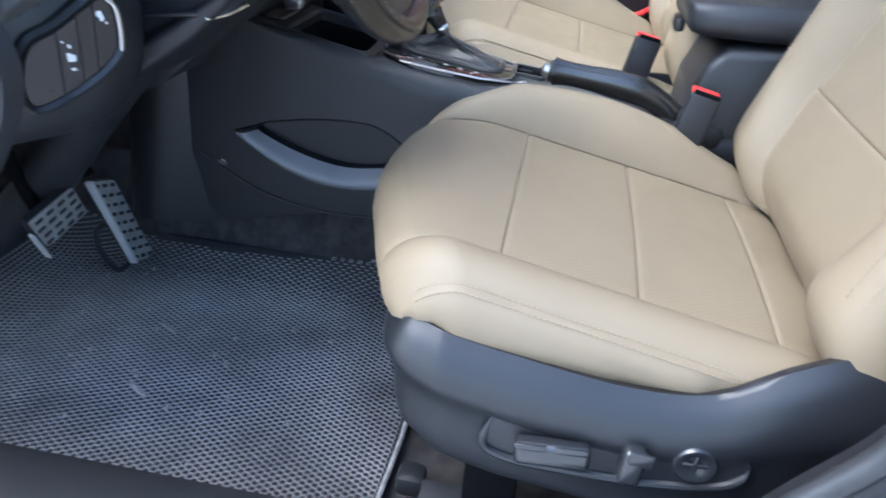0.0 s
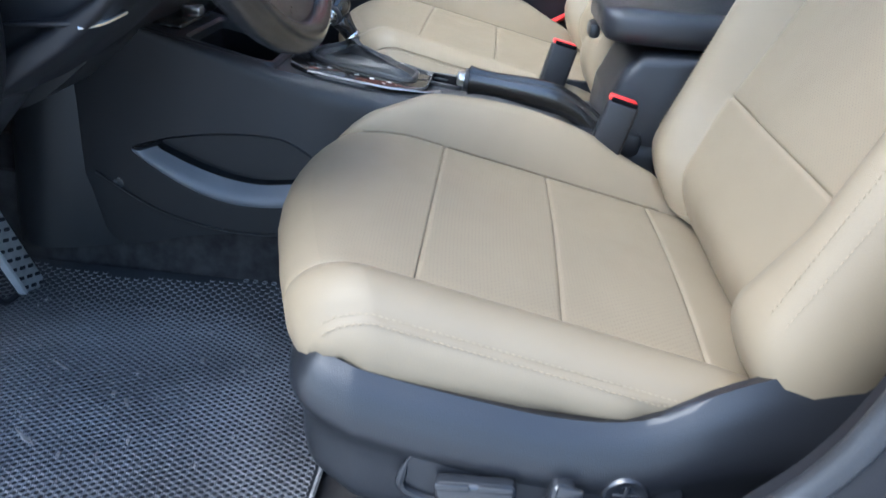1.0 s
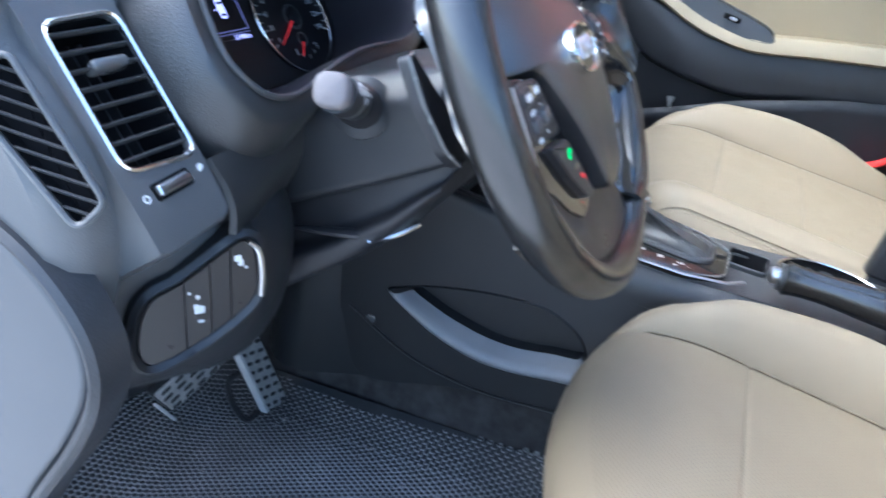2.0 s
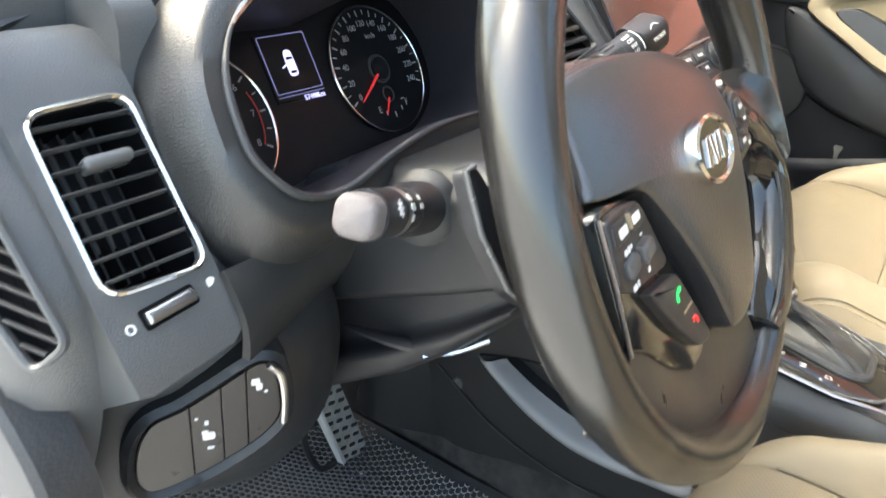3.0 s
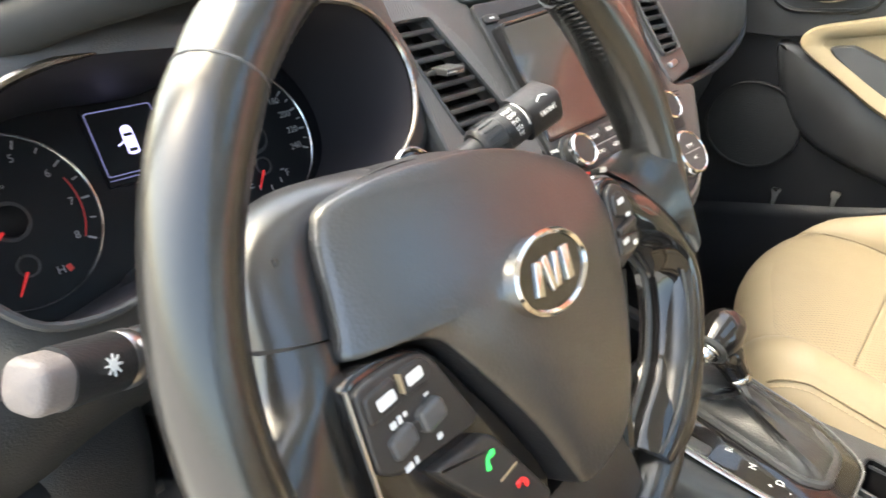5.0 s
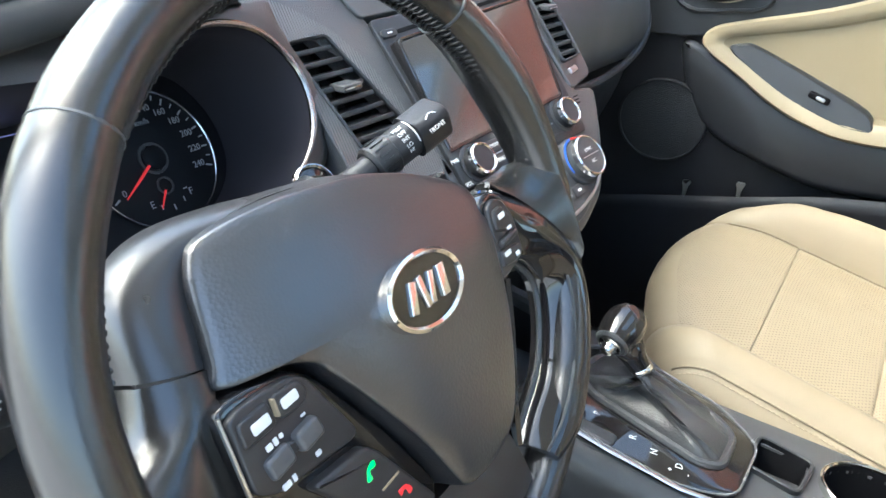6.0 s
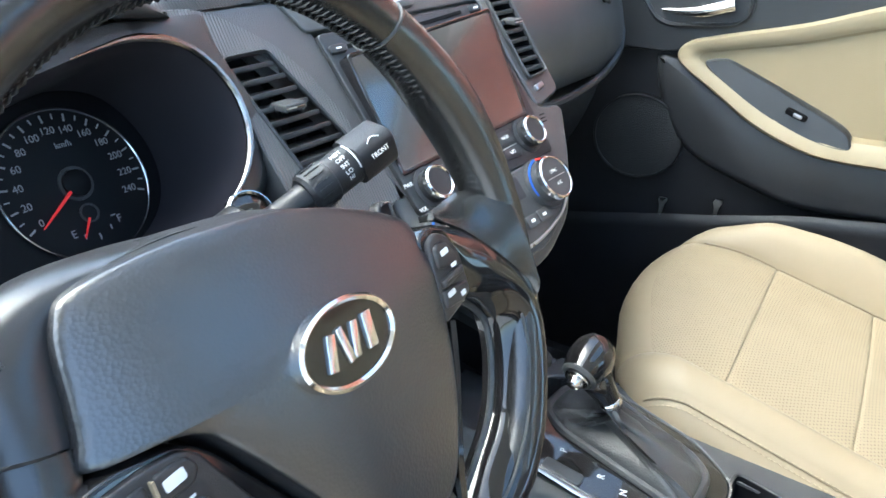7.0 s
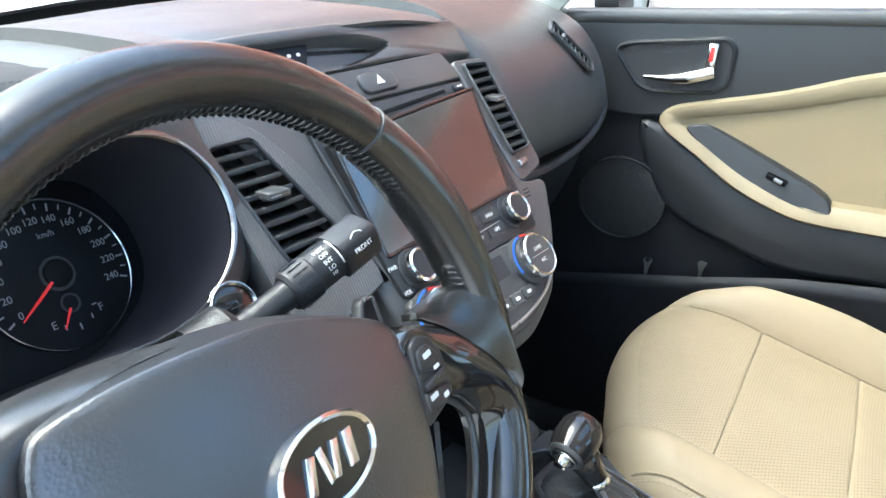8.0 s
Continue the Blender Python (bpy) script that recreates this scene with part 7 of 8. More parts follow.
part("release_button", plate(ellipse(0.006, 0.008), axes(top_point(-0.030, 0.218, 0.004), (1, 0, 0), (0, 1, 0.09)), -0.002, 0.003, 0.001), M_GLOSS, shifter)
# leather boot, pinched towards the lever
lever_foot, lever_head = Vector((0.024, 0.140, 0.425)), Vector((0.008, 0.194, 0.500))
boot_base = rounded([(-0.018, 0.064), (-0.027, 0.082), (-0.004, 0.205), (0.018, 0.230), (0.062, 0.226), (0.084, 0.185), (0.052, 0.085), (0.032, 0.064)], 0.012, 4)
bm = bmesh.new()
rings = []
nb = len(boot_base)
tip = Vector((0.018, 0.166, 0.463))
for k, f in enumerate((0, 0.12, 0.3, 0.5, 0.7, 0.86, 1.0)):
    ring = []
    for i, (x, y) in enumerate(boot_base):
        b = top_point(x, y, 0.005)
        ang = 2 * math.pi * i / nb
        e = tip + Vector((math.cos(ang + 2.6) * 0.0115, math.sin(ang + 2.6) * 0.0115, 0))
        p = b.lerp(e, f)
        lift = 0.012 * math.sin(math.pi * min(1, f * 1.15))
        fold = 0.019 * math.sin(math.pi * f) * (abs(math.sin(i * 0.62 + 2.6 * f + math.sin(i * 0.45) * 1.2)) - 0.5) * 1.6
        away = (p - tip)
        away.z = 0
        if away.length > 1e-4:
            away.normalize()
        ring.append(bm.verts.new(p + Vector((0, 0, lift - 0.016 * math.sin(math.pi * f) ** 2)) + away * fold))
    rings.append(ring)
bridge(bm, rings)
bm.faces.new(rings[-1])
part("boot_border", tube([top_point(x, y, 0.006) for x, y in boot_base], 0.0048, 8, closed=True), M_BOOT, shifter, "padded leather border of the boot")
part("boot", bm, M_BOOT, shifter, "creased black leather boot", sharp=70)
up = (lever_head - lever_foot).normalized()
lm = Matrix.Translation(tip) @ up.to_track_quat("Z", "Y").to_matrix().to_4x4()
part("collar", turned([(0.0118, -0.002), (0.0125, 0.0), (0.0125, 0.003), (0.0115, 0.005)], lm, 24), M_CHROME, shifter)
part("stem", turned([(0.0115, 0.003), (0.0135, 0.018), (0.0165, 0.030), (0.014, 0.036)], lm, 24), M_GLOSS, shifter)
# the knob lies across, with the button at the driver's end
kd = Vector((-0.85, 0.10, -0.42)).normalized()
kx = Matrix.Translation(Vector((0.007, 0.194, 0.503))) @ kd.to_track_quat("Z", "Y").to_matrix().to_4x4()
part("knob", turned([(0.008, -0.030), (0.016, -0.027), (0.0215, -0.017), (0.0225, -0.006), (0.0215, 0.004), (0.0195, 0.010), (0.0185, 0.014)], kx, 30), M_GLOSS, shifter, "gloss black rounded knob")
part("knob_ring", frame_ring(ellipse(0.0180, 0.0180, 32), ellipse(0.0125, 0.0125, 32), kx, 0.010, 0.018, 0.002), M_GREY, shifter)
part("knob_band", frame_ring(ellipse(0.0128, 0.0128, 32), ellipse(0.0092, 0.0092, 32), kx, 0.012, 0.0205, 0.001), M_CHROME, shifter)
part("button", turned([(0.0085, 0.012), (0.0085, 0.023), (0.006, 0.028), (0.004, 0.0285)], kx, 20), M_CHROME, shifter, "bright push button")

# silver edging along the console and rear part of the top
part("side_trim", tube([top_point(x, y, 0.004) for x, y in ((-0.066, 0.215), (-0.070, 0.16), (-0.071, 0.09), (-0.062, 0.04), (-0.045, 0.02))], 0.0026, 8, flat=0.6, up=(0, 0, 1)), M_SATIN, con, "silver edge strip")
sq = rounded([(0.012, 0.045), (0.062, 0.040), (0.055, -0.010), (0.004, -0.004)], 0.007)
cup = [(0.045 + 0.044 * math.cos(a), -0.085 + 0.062 * math.sin(a)) for a in (2 * math.pi * i / 40 for i in range(40))]


def in_well(x, y):
    return (0.006 < x < 0.058 and -0.007 < y < 0.042) or ((x - 0.045) / 0.044) ** 2 + ((y + 0.085) / 0.062) ** 2 < 1.0


bm = sheet(lambda u, v: top_point(u, v, -0.004 - 0.012 * (max(0, u - 0.022) / 0.115) ** 4), spread(-0.068, 0.142, 70), spread(-0.32, 0.262, 190))
bmesh.ops.delete(bm, geom=[f for f in bm.faces if in_well(*f.calc_center_median().xy)], context="FACES")
part("top_deck", thicken(bm, 0.003), M_GREY, con, "grey console top")
edge_t = [(-0.30, 0.34), (-0.10, 0.340), (0.05, 0.352), (0.164, 0.366), (0.33, 0.415), (0.442, 0.453), (0.475, 0.462)]


def shoulder_side(u, v):
    a = side_point(u, lerp_table(edge_t, u), 0.0)
    e = top_point(-0.067, u, -0.004 if u < 0.262 else 0.0)
    p = a.lerp(e, v)
    return p + Vector((-0.006, 0, 0.006)) * math.sin(math.pi * v)


part("shoulder", thicken(sheet(shoulder_side, spread(-0.30, 0.475, 40), spread(0, 1, 6)), 0.004), M_PLASTIC, con, "black sloping console shoulder", sharp=60)
nose = spline([(-0.066, 0.530, 0), (-0.080, 0.565, 0), (-0.098, 0.605, 0), (-0.106, 0.645, 0), (-0.092, 0.685, 0), (-0.05, 0.715, 0), (0.03, 0.73, 0)], 5)
part("front_panel", thicken(sheet(lambda u, v: nose[int(u)] + Vector((0.02 * v, -0.03 * v, 0.10 + 0.37 * v)), list(range(len(nose))), spread(0, 1, 6)), 0.012), M_PLASTIC, con, "rounded black panel beside the pedals", sharp=60)
# small square pocket and the cup holder
top_frame(inset(sq, -0.004), sq, -0.006, 0.0025, "pocket_rim", M_PLASTIC, "", 0.001)
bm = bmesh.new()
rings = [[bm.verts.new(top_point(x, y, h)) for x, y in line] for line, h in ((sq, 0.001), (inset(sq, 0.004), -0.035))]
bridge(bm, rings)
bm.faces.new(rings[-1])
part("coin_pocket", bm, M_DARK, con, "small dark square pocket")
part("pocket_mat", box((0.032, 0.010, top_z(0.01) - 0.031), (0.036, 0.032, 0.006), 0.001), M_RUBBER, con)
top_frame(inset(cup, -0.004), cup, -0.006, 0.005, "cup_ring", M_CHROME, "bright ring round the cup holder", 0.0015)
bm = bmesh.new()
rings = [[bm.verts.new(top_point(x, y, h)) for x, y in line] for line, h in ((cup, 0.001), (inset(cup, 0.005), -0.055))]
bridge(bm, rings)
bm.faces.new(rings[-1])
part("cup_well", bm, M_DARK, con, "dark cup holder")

# parking brake
hb = thing("parking_brake", (-0.055, -0.22, 0.36), "black leather parking brake lever with silver button", "parking brake")
path = spline([(-0.062, -0.262, 0.345), (-0.062, -0.22, 0.376), (-0.061, -0.185, 0.404), (-0.060, -0.145, 0.421), (-0.060, -0.09, 0.429), (-0.060, -0.035, 0.434), (-0.060, -0.018, 0.435)], 6)
n = len(path)
part("grip", tube(path, [0.020 + 0.002 * math.sin(i * 0.4) - (0.004 if i > n - 3 else 0) for i in range(n)], 16, flat=0.82, up=(1, 0, 0)), M_WHEEL, hb, "leather grip")
bt = Matrix.Translation((-0.060, -0.016, 0.435)) @ Vector((0, 1, 0.06)).to_track_quat("Z", "Y").to_matrix().to_4x4()
part("collar", turned([(0.0165, -0.004), (0.0165, 0.002), (0.012, 0.003)], bt, 24), M_PLASTIC, hb)
part("button", turned([(0.0105, 0.0), (0.0105, 0.010), (0.008, 0.013)], bt, 20), M_SATIN, hb, "silver push button")
part("sleeve", box((-0.062, -0.20, 0.368), (0.05, 0.16, 0.04), 0.012), M_PLASTIC, hb)

# armrest box
arm = thing("armrest", (0.03, -0.42, 0.0), "black padded armrest box between the seats", "armrest")
secs = []
for y, z0, z1, k in ((-0.222, 0.36, 0.43, 0.92), (-0.240, 0.34, 0.475, 0.97), (-0.262, 0.33, 0.500, 1.0), (-0.40, 0.30, 0.508, 1.0), (-0.62, 0.28, 0.508, 1.0)):
    secs.append([Vector((0.022 + x * k, y, z)) for x, z in rounded([(-0.098, z0), (0.098, z0), (0.092, z1), (-0.092, z1)], 0.02)])
part("bin", loft(secs), M_SEATBASE, arm, "black plastic bin", sharp=50)
secs = []
for y, dz, k, h in ((-0.196, 0.004, 0.72, 0.6), (-0.205, 0.0, 0.88, 0.85), (-0.225, 0.0, 0.97, 1.0), (-0.30, 0.0, 1.0, 1.0), (-0.45, 0.004, 1.0, 1.0), (-0.62, 0.006, 1.0, 1.0)):
    secs.append([Vector((0.022 + x * k, y, 0.534 + dz + z * h)) for x, z in rrect(0.215, 0.050, 0.020, 6)])
part("lid", loft(secs), M_SEATBASE, arm, "padded lid", sharp=60)
part("latch", box((0.030, -0.197, 0.508), (0.045, 0.016, 0.022), 0.006), M_PLASTIC, arm)

# ---- pedals ----
def pedal(name, m, w, h, label, rows, cols, lean):
    p = thing(name, m.translation, label, "pedal", "pedals")
    outl = rounded([(-w / 2 - lean, -h / 2), (w / 2 - lean, -h / 2), (w / 2 + lean, h / 2), (-w / 2 + lean, h / 2)], 0.008)
    part("backing", plate(inset(outl, -0.002), m, -0.010, 0.001, 0.002), M_RUBBER, p)
    part("plate", plate(outl, m, 0.0, 0.004, 0.0015), M_STEEL, p, "worn metal pedal face")
    for i in range(rows):
        for j in range(cols):
            y = -h / 2 + h * (i + 0.5) / rows
            x = -w / 2 + w * (j + 0.5) / cols + lean * (2 * y / h)
            x += (0.5 if i % 2 else -0.5) * w / cols * 0.18
            part("grip", plate(rrect(w / cols * 0.62, h / rows * 0.36, 0.002, 3, x, y), m, 0.003, 0.0055, 0.001), M_RUBBER, p)
    return p


acc_m = axes((-0.156, 0.669, 0.118), (0.061, 0.0, -0.020), (-0.068, 0.013, 0.165))
acc = pedal("accelerator_pedal", acc_m, 0.064, 0.150, "tall metal accelerator pedal with rubber grips", 9, 3, -0.058)
part("edge", box((0, 0, 0.002), (0.0068, 0.190, 0.013), 0.001, acc_m @ Matrix.Translation((-0.033, 0, 0)) @ pose(0, 0, 0, 0, 0, 37.7)), M_BRIGHT, acc)
part("bracket", tube([acc_m @ p for p in spline([(-0.028, 0.0, -0.012), (-0.048, -0.012, -0.020), (-0.034, -0.050, -0.020), (-0.004, -0.084, -0.014), (0.022, -0.078, -0.008)], 5)], 0.0055, 8), M_BLACK, acc, "black bracket under the pedal")
part("arm", tube(spline([(-0.10, 0.76, 0.17), (-0.11, 0.80, 0.26), (-0.12, 0.80, 0.40)], 5), 0.010, 10), M_DARK, acc)
br_m = axes((-0.314, 0.664, 0.204), (0.10, 0.0, 0.012), (-0.045, -0.02, 0.062))
br = pedal("brake_pedal", br_m, 0.100, 0.076, "wide metal brake pedal with rubber grips", 4, 4, -0.021)
part("edge", box((-0.051, 0, 0.002), (0.004, 0.082, 0.009), 0.001, br_m @ pose(0, 0, 0, 0, 0, 29)), M_BRIGHT, br)
part("arm", tube(spline([(-0.325, 0.68, 0.20), (-0.31, 0.73, 0.30), (-0.31, 0.72, 0.45)], 5), 0.010, 10), M_DARK, br)


# ---- rubber mat with honeycomb cells ----
def mat_z(x, y):
    rise = 0.9 * max(0, y - 0.70) ** 1.6 + 4.0 * max(0, x + 0.17) ** 2
    return 0.020 + rise + 0.004 * math.sin(7 * x + 3 * y) * math.cos(5 * y)


def mat_inside(x, y):
    left = -0.600
    right = -0.074 + 0.008 * math.sin(9 * y)
    return left < x < right and 0.115 < y < 0.875 and not (y < 0.16 and x > -0.30)


verts, faces = [], []
pitch, rowp = 0.0092, 0.0080
for j in range(100):
    y = 0.112 + j * rowp
    for i in range(60):
        x = -0.606 + i * pitch + (pitch / 2 if j % 2 else 0)
        if not mat_inside(x, y):
            continue
        z = mat_z(x, y)
        b = len(verts)
        hexa = [(math.cos(radians(60 * k + 30)), math.sin(radians(60 * k + 30))) for k in range(6)]
        for f, dz in ((0.62, 0.0), (0.50, 0.0020), (0.38, 0.0006), (0.30, -0.0012)):
            for cxx, sy in hexa:
                verts.append((x + cxx * pitch * f * (0.94 if f > 0.6 else 1.0), y + sy * rowp * f * 1.10, z + dz))
        for r in range(3):
            for k in range(6):
                a, c = b + r * 6 + k, b + r * 6 + (k + 1) % 6
                faces.append((a, c, c + 6, a + 6))
        faces.append(tuple(b + 18 + k for k in range(6)))
me = bpy.data.meshes.new("floor_mat")
me.from_pydata(verts, [], faces)
me.materials.append(M_MAT)
for p in me.polygons:
    p.use_smooth = False
mat_ob = thing("floor_mat", (-0.34, 0.45, 0.01), "dusty black honeycomb rubber floor mat", "floor mat")
ob = new("honeycomb", me)
ob.parent, ob.location = mat_ob, -Vector(mat_ob.location)
tagged(ob, "rows of small honeycomb cells", kind="stuff")
bm = sheet(lambda u, v: Vector((u, v, mat_z(u, v) - 0.0035)), spread(-0.606, -0.070, 24), spread(0.112, 0.885, 30))
part("sheet", thicken(bm, 0.004), M_RUBBER, mat_ob)
edge = [(-0.300, 0.112), (-0.34, 0.110), (-0.45, 0.108), (-0.52, 0.110), (-0.588, 0.113)]
zig = []
for (ax_, ay_), (bx_, by_) in zip(edge, edge[1:]):
    for t in spread(0, 1, 10)[:-1]:
        zig.append(Vector((ax_ + (bx_ - ax_) * t, ay_ + (by_ - ay_) * t + 0.003 * math.sin(40 * t * 3.14), mat_z(ax_, ay_) + 0.002)))
part("cut_edge", tube(zig, 0.0035, 6), material("pale_cut_rubber", (0.35, 0.34, 0.33), 0.8, vary=0.3, vary_scale=80), mat_ob, "ragged pale cut edge")
rng = random.Random(4)
for k, (x, y, sx, sy, sp) in enumerate(((-0.345, 0.42, 0.006, 0.0035, 0), (-0.445, 0.49, 0.018, 0.003, 55), (-0.452, 0.475, 0.012, 0.002, 50), (-0.36, 0.395, 0.012, 0.0025, 35), (-0.30, 0.52, 0.020, 0.002, 62), (-0.47, 0.43, 0.008, 0.003, 10), (-0.43, 0.36, 0.007, 0.0025, 20), (-0.25, 0.33, 0.006, 0.004, 0), (-0.38, 0.60, 0.007, 0.004, 30))):
    blob = [(sx * (0.7 + 0.5 * rng.random()) * math.cos(a), sy * (0.7 + 0.5 * rng.random()) * math.sin(a)) for a in (2 * math.pi * i / 12 for i in range(12))]
    part("mud_spot", plate(blob, Matrix.Translation((x, y, mat_z(x, y) + 0.0012)) @ pose(0, 0, 0, 0, 0, sp), -0.002, 0.0014, 0.0006), M_MUDDY, mat_ob, "dried mud speck")

for k in range(70):
    x, y = -0.57 + 0.44 * rng.random(), 0.20 + 0.56 * rng.random()
    r = 0.0010 + 0.0026 * rng.random() ** 3
    blob = [(r * (0.6 + 0.8 * rng.random()) * math.cos(q), r * (0.6 + 0.8 * rng.random()) * math.sin(q)) for q in (2 * math.pi * i / 8 for i in range(8))]
    part("mud_spot", plate(blob, Matrix.Translation((x, y, mat_z(x, y) + 0.0014)), -0.002, 0.0012, 0.0004), M_MUDDY, mat_ob, "dried mud speck")

# passenger side floor mat
bm = thicken(sheet(lambda u, v: Vector((u, v, 0.014 + 0.3 * max(0, v - 0.66) ** 1.2)), spread(0.17, 0.60, 12), spread(0.20, 0.82, 16)), 0.006)
single("floor_mat", bm, M_RUBBER, "black rubber mat in the passenger footwell", "floor mat")

# ---- passenger door ----
DX = 0.70
door_m = axes((DX, 0, 0), (0, -1, 0), (0, 0, 1))
pdoor = thing("passenger_door", (0.74, 0.1, 0.02), "dark passenger door with cream insert and chrome handle", "car door")


def dy(points):
    """(y, z) on the door to the door's own plane."""
    return [(-y, z) for y, z in points]


def belt(y):
    return 0.868 - 0.10 * (y - 0.30) if y < 0.6 else 0.838


def door_skin(u, v):
    # u along the car, v up
    z = 0.06 + (belt(u) - 0.06) * v
    return Vector((DX + 0.040, u, z))


bm = thicken(sheet(door_skin, spread(-0.62, 0.62, 30), spread(0, 1, 26)), 0.03)
part("panel", bm, M_DOOR, pdoor, "black grained door panel")
part("sill_top", tube([Vector((DX + 0.004, y, belt(y) - 0.006)) for y in spread(-0.62, 0.62, 16)], 0.014, 10), M_SOFT, pdoor)
upper = dy([(0.60, 0.845), (0.30, 0.866), (0.0, 0.895), (-0.60, 0.955), (-0.60, 0.86), (-0.15, 0.845), (0.024, 0.806), (0.15, 0.760), (0.268, 0.722), (0.315, 0.700), (0.37, 0.690), (0.60, 0.683)])
part("upper_panel", plate(rounded(upper, 0.010), door_m, -0.02, 0.004, 0.003), M_PLASTIC, pdoor, "dark grey upper door trim", sharp=30)
ins_out = [(0.332, 0.692), (0.318, 0.715), (0.268, 0.733), (0.15, 0.768), (0.024, 0.815), (-0.15, 0.852), (-0.40, 0.865), (-0.58, 0.84), (-0.60, 0.70), (-0.58, 0.60), (-0.30, 0.588), (-0.036, 0.582), (0.05, 0.578), (0.11, 0.582), (0.192, 0.606), (0.265, 0.645), (0.315, 0.672)]
ins_in = [(0.296, 0.692), (0.288, 0.703), (0.250, 0.714), (0.145, 0.742), (0.024, 0.783), (-0.15, 0.820), (-0.39, 0.835), (-0.55, 0.815), (-0.565, 0.70), (-0.55, 0.635), (-0.30, 0.622), (-0.036, 0.616), (0.045, 0.612), (0.10, 0.617), (0.175, 0.640), (0.24, 0.668), (0.283, 0.684)]
io = [tuple(p.xy) for p in spline([(-y, z, 0) for y, z in ins_out], 4, True)]
ii = [tuple(p.xy) for p in spline([(-y, z, 0) for y, z in ins_in], 4, True)]
bm = bmesh.new()
rows = [(io, -0.01), (io, 0.016), ([(p[0] * 0.85 + q[0] * 0.15, p[1] * 0.85 + q[1] * 0.15) for p, q in zip(io, ii)], 0.024), ([(p[0] * 0.3 + q[0] * 0.7, p[1] * 0.3 + q[1] * 0.7) for p, q in zip(io, ii)], 0.0235), (ii, 0.017)]


def arm_out(x, y, h):
    # the lower band swells into the armrest
    low = max(0, min(1, (0.70 - y) / 0.10))
    return door_m @ Vector((x, y, h + 0.030 * low * max(0, min(1, (x + 0.33) / 0.25))))


rings = [[bm.verts.new(arm_out(x, y, h)) for x, y in line] for line, h in rows]
bridge(bm, rings)
part("insert_frame", bm, M_CREAM_TRIM, pdoor, "cream padded band round the insert", sharp=60)
bm = bmesh.new()
ring = [bm.verts.new(arm_out(x, y, 0.017)) for x, y in ii]
ring2 = [bm.verts.new(door_m @ Vector((x * 0.97 + 0.003, y * 0.97 + 0.021, 0.014))) for x, y in ii]
bridge(bm, [ring, ring2])
bm.faces.new(ring2)
part("insert", bm, M_INSERT, pdoor, "cream door insert")
sp = dy([(0.284, 0.687), (0.262, 0.697), (0.235, 0.694), (0.12, 0.652), (0.060, 0.628), (0.044, 0.612), (0.046, 0.598), (0.10, 0.602), (0.18, 0.626), (0.25, 0.662)])
spl = [tuple(p.xy) for p in spline([(x, y, 0) for x, y in sp], 4, True)]
bm = bmesh.new()
rings = [[bm.verts.new(arm_out(x, y, h)) for x, y in line] for line, h in ((spl, -0.004), (spl, 0.020), (inset(spl, 0.003), 0.0235))]
bridge(bm, rings)
bm.faces.new(rings[-1])
part("switch_plate", bm, M_PLASTIC, pdoor, "dark grey window switch plate")
for yy, zz in ((0.128, 0.637),):
    part("window_switch", box((0, 0, 0), (0.034, 0.010, 0.012), 0.003, Matrix.Translation(arm_out(-yy, zz, 0.027)) @ axes((0, 0, 0), (0, -1, -0.28), (0, -0.28, 1))), M_DARK, pdoor, "small window switch")
    part("switch_key", box((0.003, 0, 0.006), (0.014, 0.006, 0.006), 0.002, Matrix.Translation(arm_out(-yy, zz, 0.027)) @ axes((0, 0, 0), (0, -1, -0.28), (0, -0.28, 1))), M_SATIN, pdoor)
# handle bowl and lever
bz = dy([(0.425, 0.797), (0.40, 0.806), (0.252, 0.829), (0.240, 0.818), (0.240, 0.765), (0.258, 0.752), (0.355, 0.739), (0.380, 0.746)])
bl = rounded(bz, 0.014)
part("handle_bezel", frame_ring(inset(bl, -0.008), bl, door_m, -0.004, 0.011, 0.004), M_PLASTIC, pdoor, "dark rim of the handle bowl")
bm = bmesh.new()
rings = [[bm.verts.new(door_m @ Vector((x, y, h))) for x, y in line] for line, h in ((bl, 0.005), (inset(bl, 0.006), 0.0045))]
bridge(bm, rings)
bm.faces.new(rings[-1])
part("handle_bowl", bm, M_BLACK, pdoor)
path = [door_m @ Vector((-y, z, h)) for y, z, h in ((0.372, 0.758, 0.012), (0.34, 0.760, 0.017), (0.31, 0.764, 0.019), (0.285, 0.772, 0.018), (0.262, 0.780, 0.012))]
lev = part("handle_lever", tube(spline(path, 6), [0.003 + 0.008 * min(1, i / 14) for i in range(25)], 12, flat=1.0), M_CHROME, pdoor, "chrome pull lever")
part("lock_lever", box((-0.268, 0.806, 0.014), (0.016, 0.040, 0.012), 0.004, door_m), M_CHROME, pdoor, "chrome lock tab with red mark")
part("lock_mark", box((-0.268, 0.808, 0.0205), (0.007, 0.022, 0.001), 0.0003, door_m), M_RED, lev)
# speaker grille
sp_m = door_m @ Matrix.Translation((-0.377, 0.537, 0.0))
spk = thing("door_speaker", sp_m.translation, "round black speaker grille low on the passenger door", "speaker")
part("rim", frame_ring(ellipse(0.082, 0.076, 48), ellipse(0.078, 0.072, 48), sp_m, -0.02, 0.0035, 0.0015), M_DOOR, spk)
part("cloth", plate(ellipse(0.078, 0.072, 48), sp_m, -0.02, 0.0, 0.0, 0.004), material("speaker_mesh", (0.012, 0.012, 0.013), 0.6, vary=0.1, vary_scale=20, grain=1.0, grain_scale=520), spk)
marks("marking", [(0.094, -0.008, 0.010, 0.004), (0.094, -0.022, 0.010, 0.006), (0.105, -0.01, 0.007, 0.006), (0.105, -0.022, 0.007, 0.006)], sp_m, -0.011, M_GREY, spk)
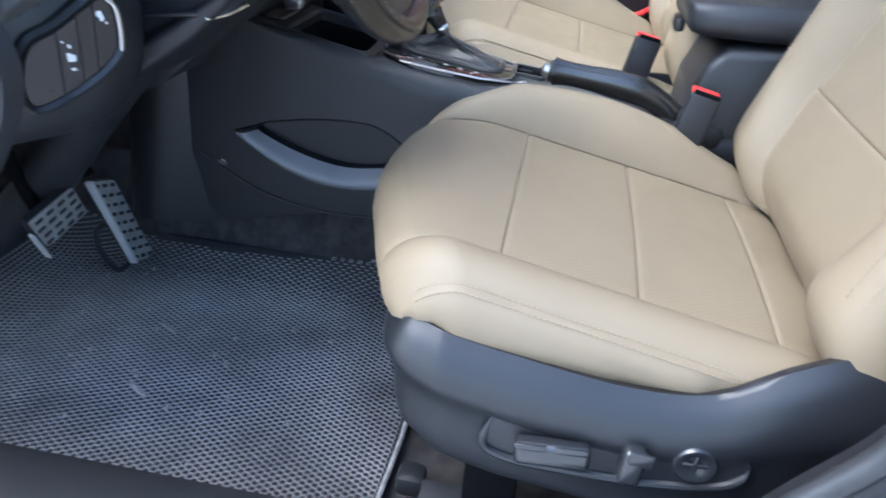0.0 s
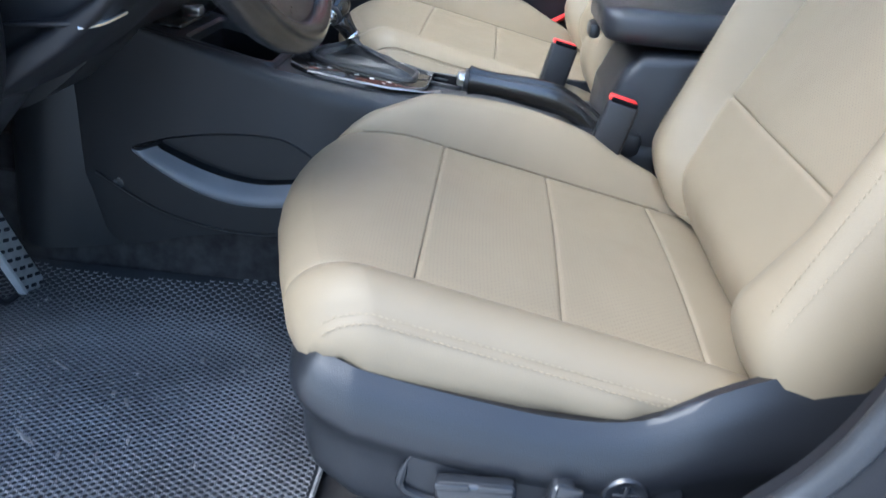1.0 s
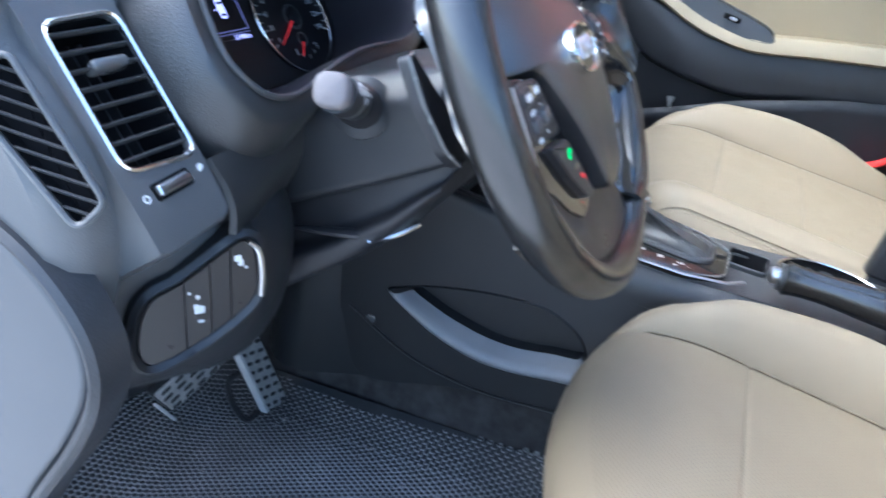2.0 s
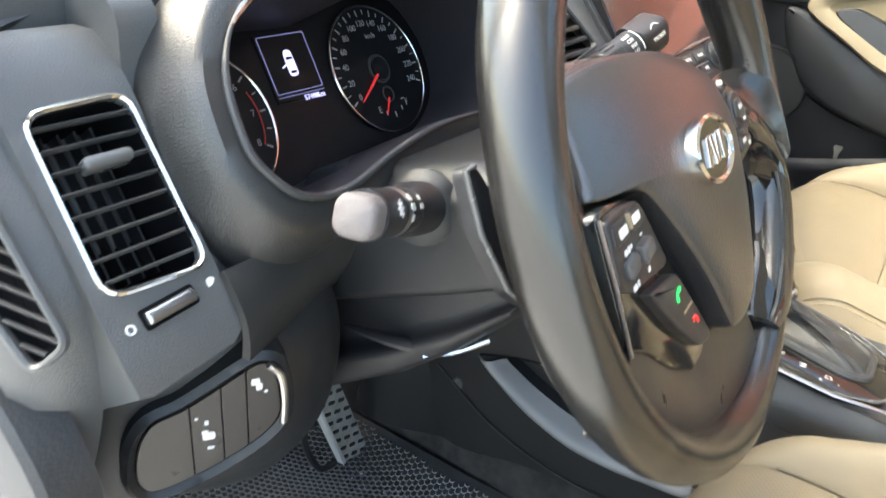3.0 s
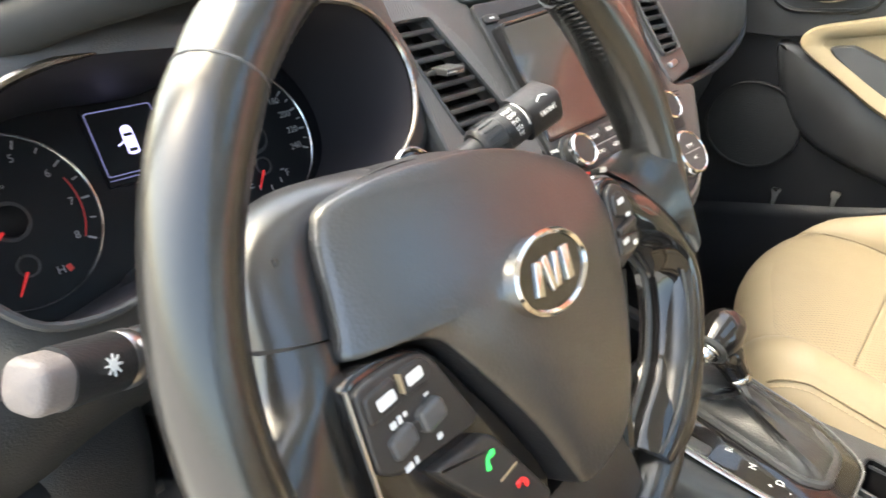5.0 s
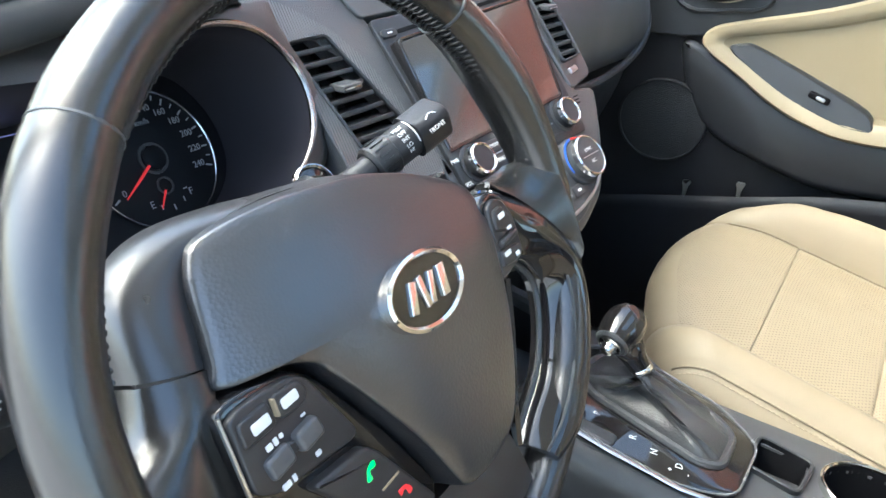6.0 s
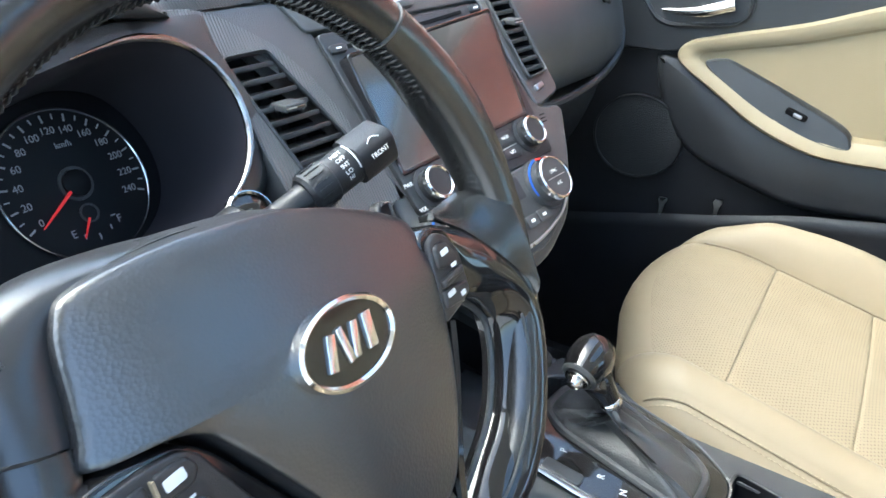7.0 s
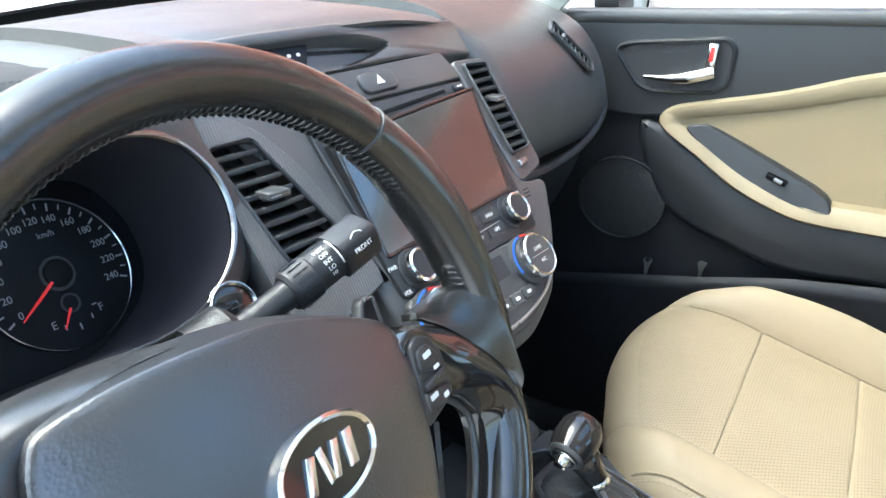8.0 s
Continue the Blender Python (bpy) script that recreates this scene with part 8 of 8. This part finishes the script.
# map pocket with its ledge
led = [(0.56, 0.352), (0.45, 0.372), (0.36, 0.396), (0.20, 0.436), (0.08, 0.470), (-0.10, 0.502), (-0.50, 0.53)]


def pocket(u, v):
    y = u
    z = lerp_table(sorted((a, b) for a, b in led), y)
    rows = [(0.0, (0.0, 0.02)), (0.12, (-0.045, 0.010)), (0.25, (-0.052, -0.002)), (0.45, (-0.050, -0.02)), (0.7, (-0.045, -0.12)), (1.0, (-0.02, -0.30))]
    for (a, p), (b, q) in zip(rows, rows[1:]):
        if v <= b:
            t = (v - a) / (b - a)
            return Vector((DX + p[0] + (q[0] - p[0]) * t, y, max(0.05, z + p[1] + (q[1] - p[1]) * t)))


bm = thicken(sheet(pocket, spread(-0.5, 0.56, 30), [0.12, 0.18, 0.25, 0.35, 0.45, 0.58, 0.7, 0.85, 1.0]), 0.006)
part("map_pocket", bm, M_DOOR, pdoor, "long black door pocket", sharp=60)
for y, z in ((0.305, 0.428), (0.212, 0.448)):
    bm = loft([[Vector((DX - 0.012 + dx, y + dy_, z + dz)) for dx, dy_ in ((-0.004, -r), (0.004, -r), (0.004, r), (-0.004, r))] for dz, r in ((-0.016, 0.002), (0.0, 0.004), (0.010, 0.0075), (0.013, 0.006))])
    part("pocket_clip", bm, M_SATIN, pdoor, "small pale clip in the door pocket")
arch = [tuple(p.xy) for p in spline([(-0.290, 0.405, 0), (-0.295, 0.468, 0), (-0.284, 0.496, 0), (-0.262, 0.508, 0), (-0.243, 0.496, 0), (-0.231, 0.455, 0), (-0.224, 0.405, 0)], 6)]
# flat near-black plate draws the shade of a recess that isn't cut
part("bottle_recess_shade", plate(arch, door_m, -0.045, -0.030), M_DARK, pdoor, "dark plate for the shade of an arched bottle recess")
part("recess_rim", tube([door_m @ Vector((x, y, -0.0385)) for x, y in arch], 0.0022, 8), M_PLASTIC, pdoor)
side_flap = dy([(0.372, 0.680), (0.347, 0.600), (0.318, 0.556), (0.269, 0.522), (0.178, 0.497), (0.082, 0.484), (-0.10, 0.50), (-0.56, 0.53), (-0.58, 0.62), (-0.10, 0.60), (0.10, 0.60), (0.24, 0.64), (0.330, 0.684)])
flap = [tuple(p.xy) for p in spline([(x, y, 0) for x, y in side_flap], 4, True)]
bm = bmesh.new()
rings = [[bm.verts.new(arm_out(x, y, h)) for x, y in line] for line, h in ((flap, -0.045), (flap, -0.012), (inset(flap, 0.006), -0.002), (inset(flap, 0.016), 0.003))]
bridge(bm, rings)
bm.faces.new(rings[-1])
part("armrest_side", bm, M_PLASTIC, pdoor, "charcoal side of the armrest below the cream band", sharp=60)
part("panel_seam", tube([door_m @ Vector((-y, z, -0.0385)) for y, z in ((0.36, 0.462), (0.25, 0.470), (0.10, 0.482))], 0.0012, 6), M_PLASTIC, pdoor)

# red strap end beside the passenger seat
bm = tube(spline([(0.615, -0.150, 0.395), (0.612, -0.19, 0.416), (0.606, -0.225, 0.440), (0.60, -0.26, 0.475)], 6), 0.016, 10, flat=0.4, up=(0, 0.4, -0.9))
single("red_strap", bm, M_RED, "red strap lying between the passenger seat and door", "strap")

# ---- glass, cowl and outer mirror ----
def screen_glass(u, v):
    yr, zr = rear_edge(u)
    y0, z0 = yr + 0.05, zr + 0.004
    y1, z1 = 0.17, 1.25 - 0.14 * u * u
    return Vector((u, y0 + (y1 - y0) * v, z0 + (z1 - z0) * v + 0.06 * math.sin(math.pi * v)))


bm = thicken(sheet(screen_glass, spread(-0.60, 0.64, 16), spread(0, 1, 12)), 0.004)
ws = single("window_1", bm, M_GLASS, "clear windscreen", "windscreen", "structure")
ws.visible_shadow = False
bm = thicken(sheet(lambda u, v: screen_glass(u, -0.03 + 0.055 * v) + Vector((0, -0.006, -0.003)), spread(-0.60, 0.64, 16), spread(0, 1, 3)), 0.004)
single("windscreen_band", bm, M_DARK, "black printed band along the windscreen foot", "windscreen", "structure")
bm = thicken(sheet(lambda u, v: Vector((u, rear_edge(u)[0] + 0.04 + 0.9 * v, rear_edge(u)[1] - 0.03 - 0.08 * v * v)), spread(-0.62, 0.66, 12), spread(0, 1, 6)), 0.02)
single("bonnet", bm, M_PAINT, "white painted bonnet beyond the windscreen", "car body", "structure")
bm = thicken(sheet(lambda u, v: Vector((DX + 0.02 - 0.17 * v, u, belt(u) - 0.01 + (1.22 - belt(u)) * v)), spread(-0.55, 0.44, 10), spread(0, 1, 6)), 0.004)
pg = single("window_2", bm, M_GLASS, "clear passenger side window", "window", "structure")
pg.visible_shadow = False
mir = thing("wing_mirror", (0.80, 0.46, 0.84), "dark wing mirror outside the passenger window", "wing mirror")
secs = []
for x, k in ((0.80, 0.7), (0.82, 0.95), (0.88, 1.0), (0.96, 0.95), (1.0, 0.7)):
    secs.append([Vector((x, 0.48 + a * k, 0.905 + b * k)) for a, b in rrect(0.10, 0.14, 0.04, 5)])
part("shell", loft(secs), M_PAINT, mir)
part("glass", box((0.90, 0.425, 0.905), (0.15, 0.006, 0.105), 0.002), M_CHROME, mir, "mirror glass")
part("foot", box((0.775, 0.47, 0.868), (0.10, 0.05, 0.03), 0.01), M_PLASTIC, mir)
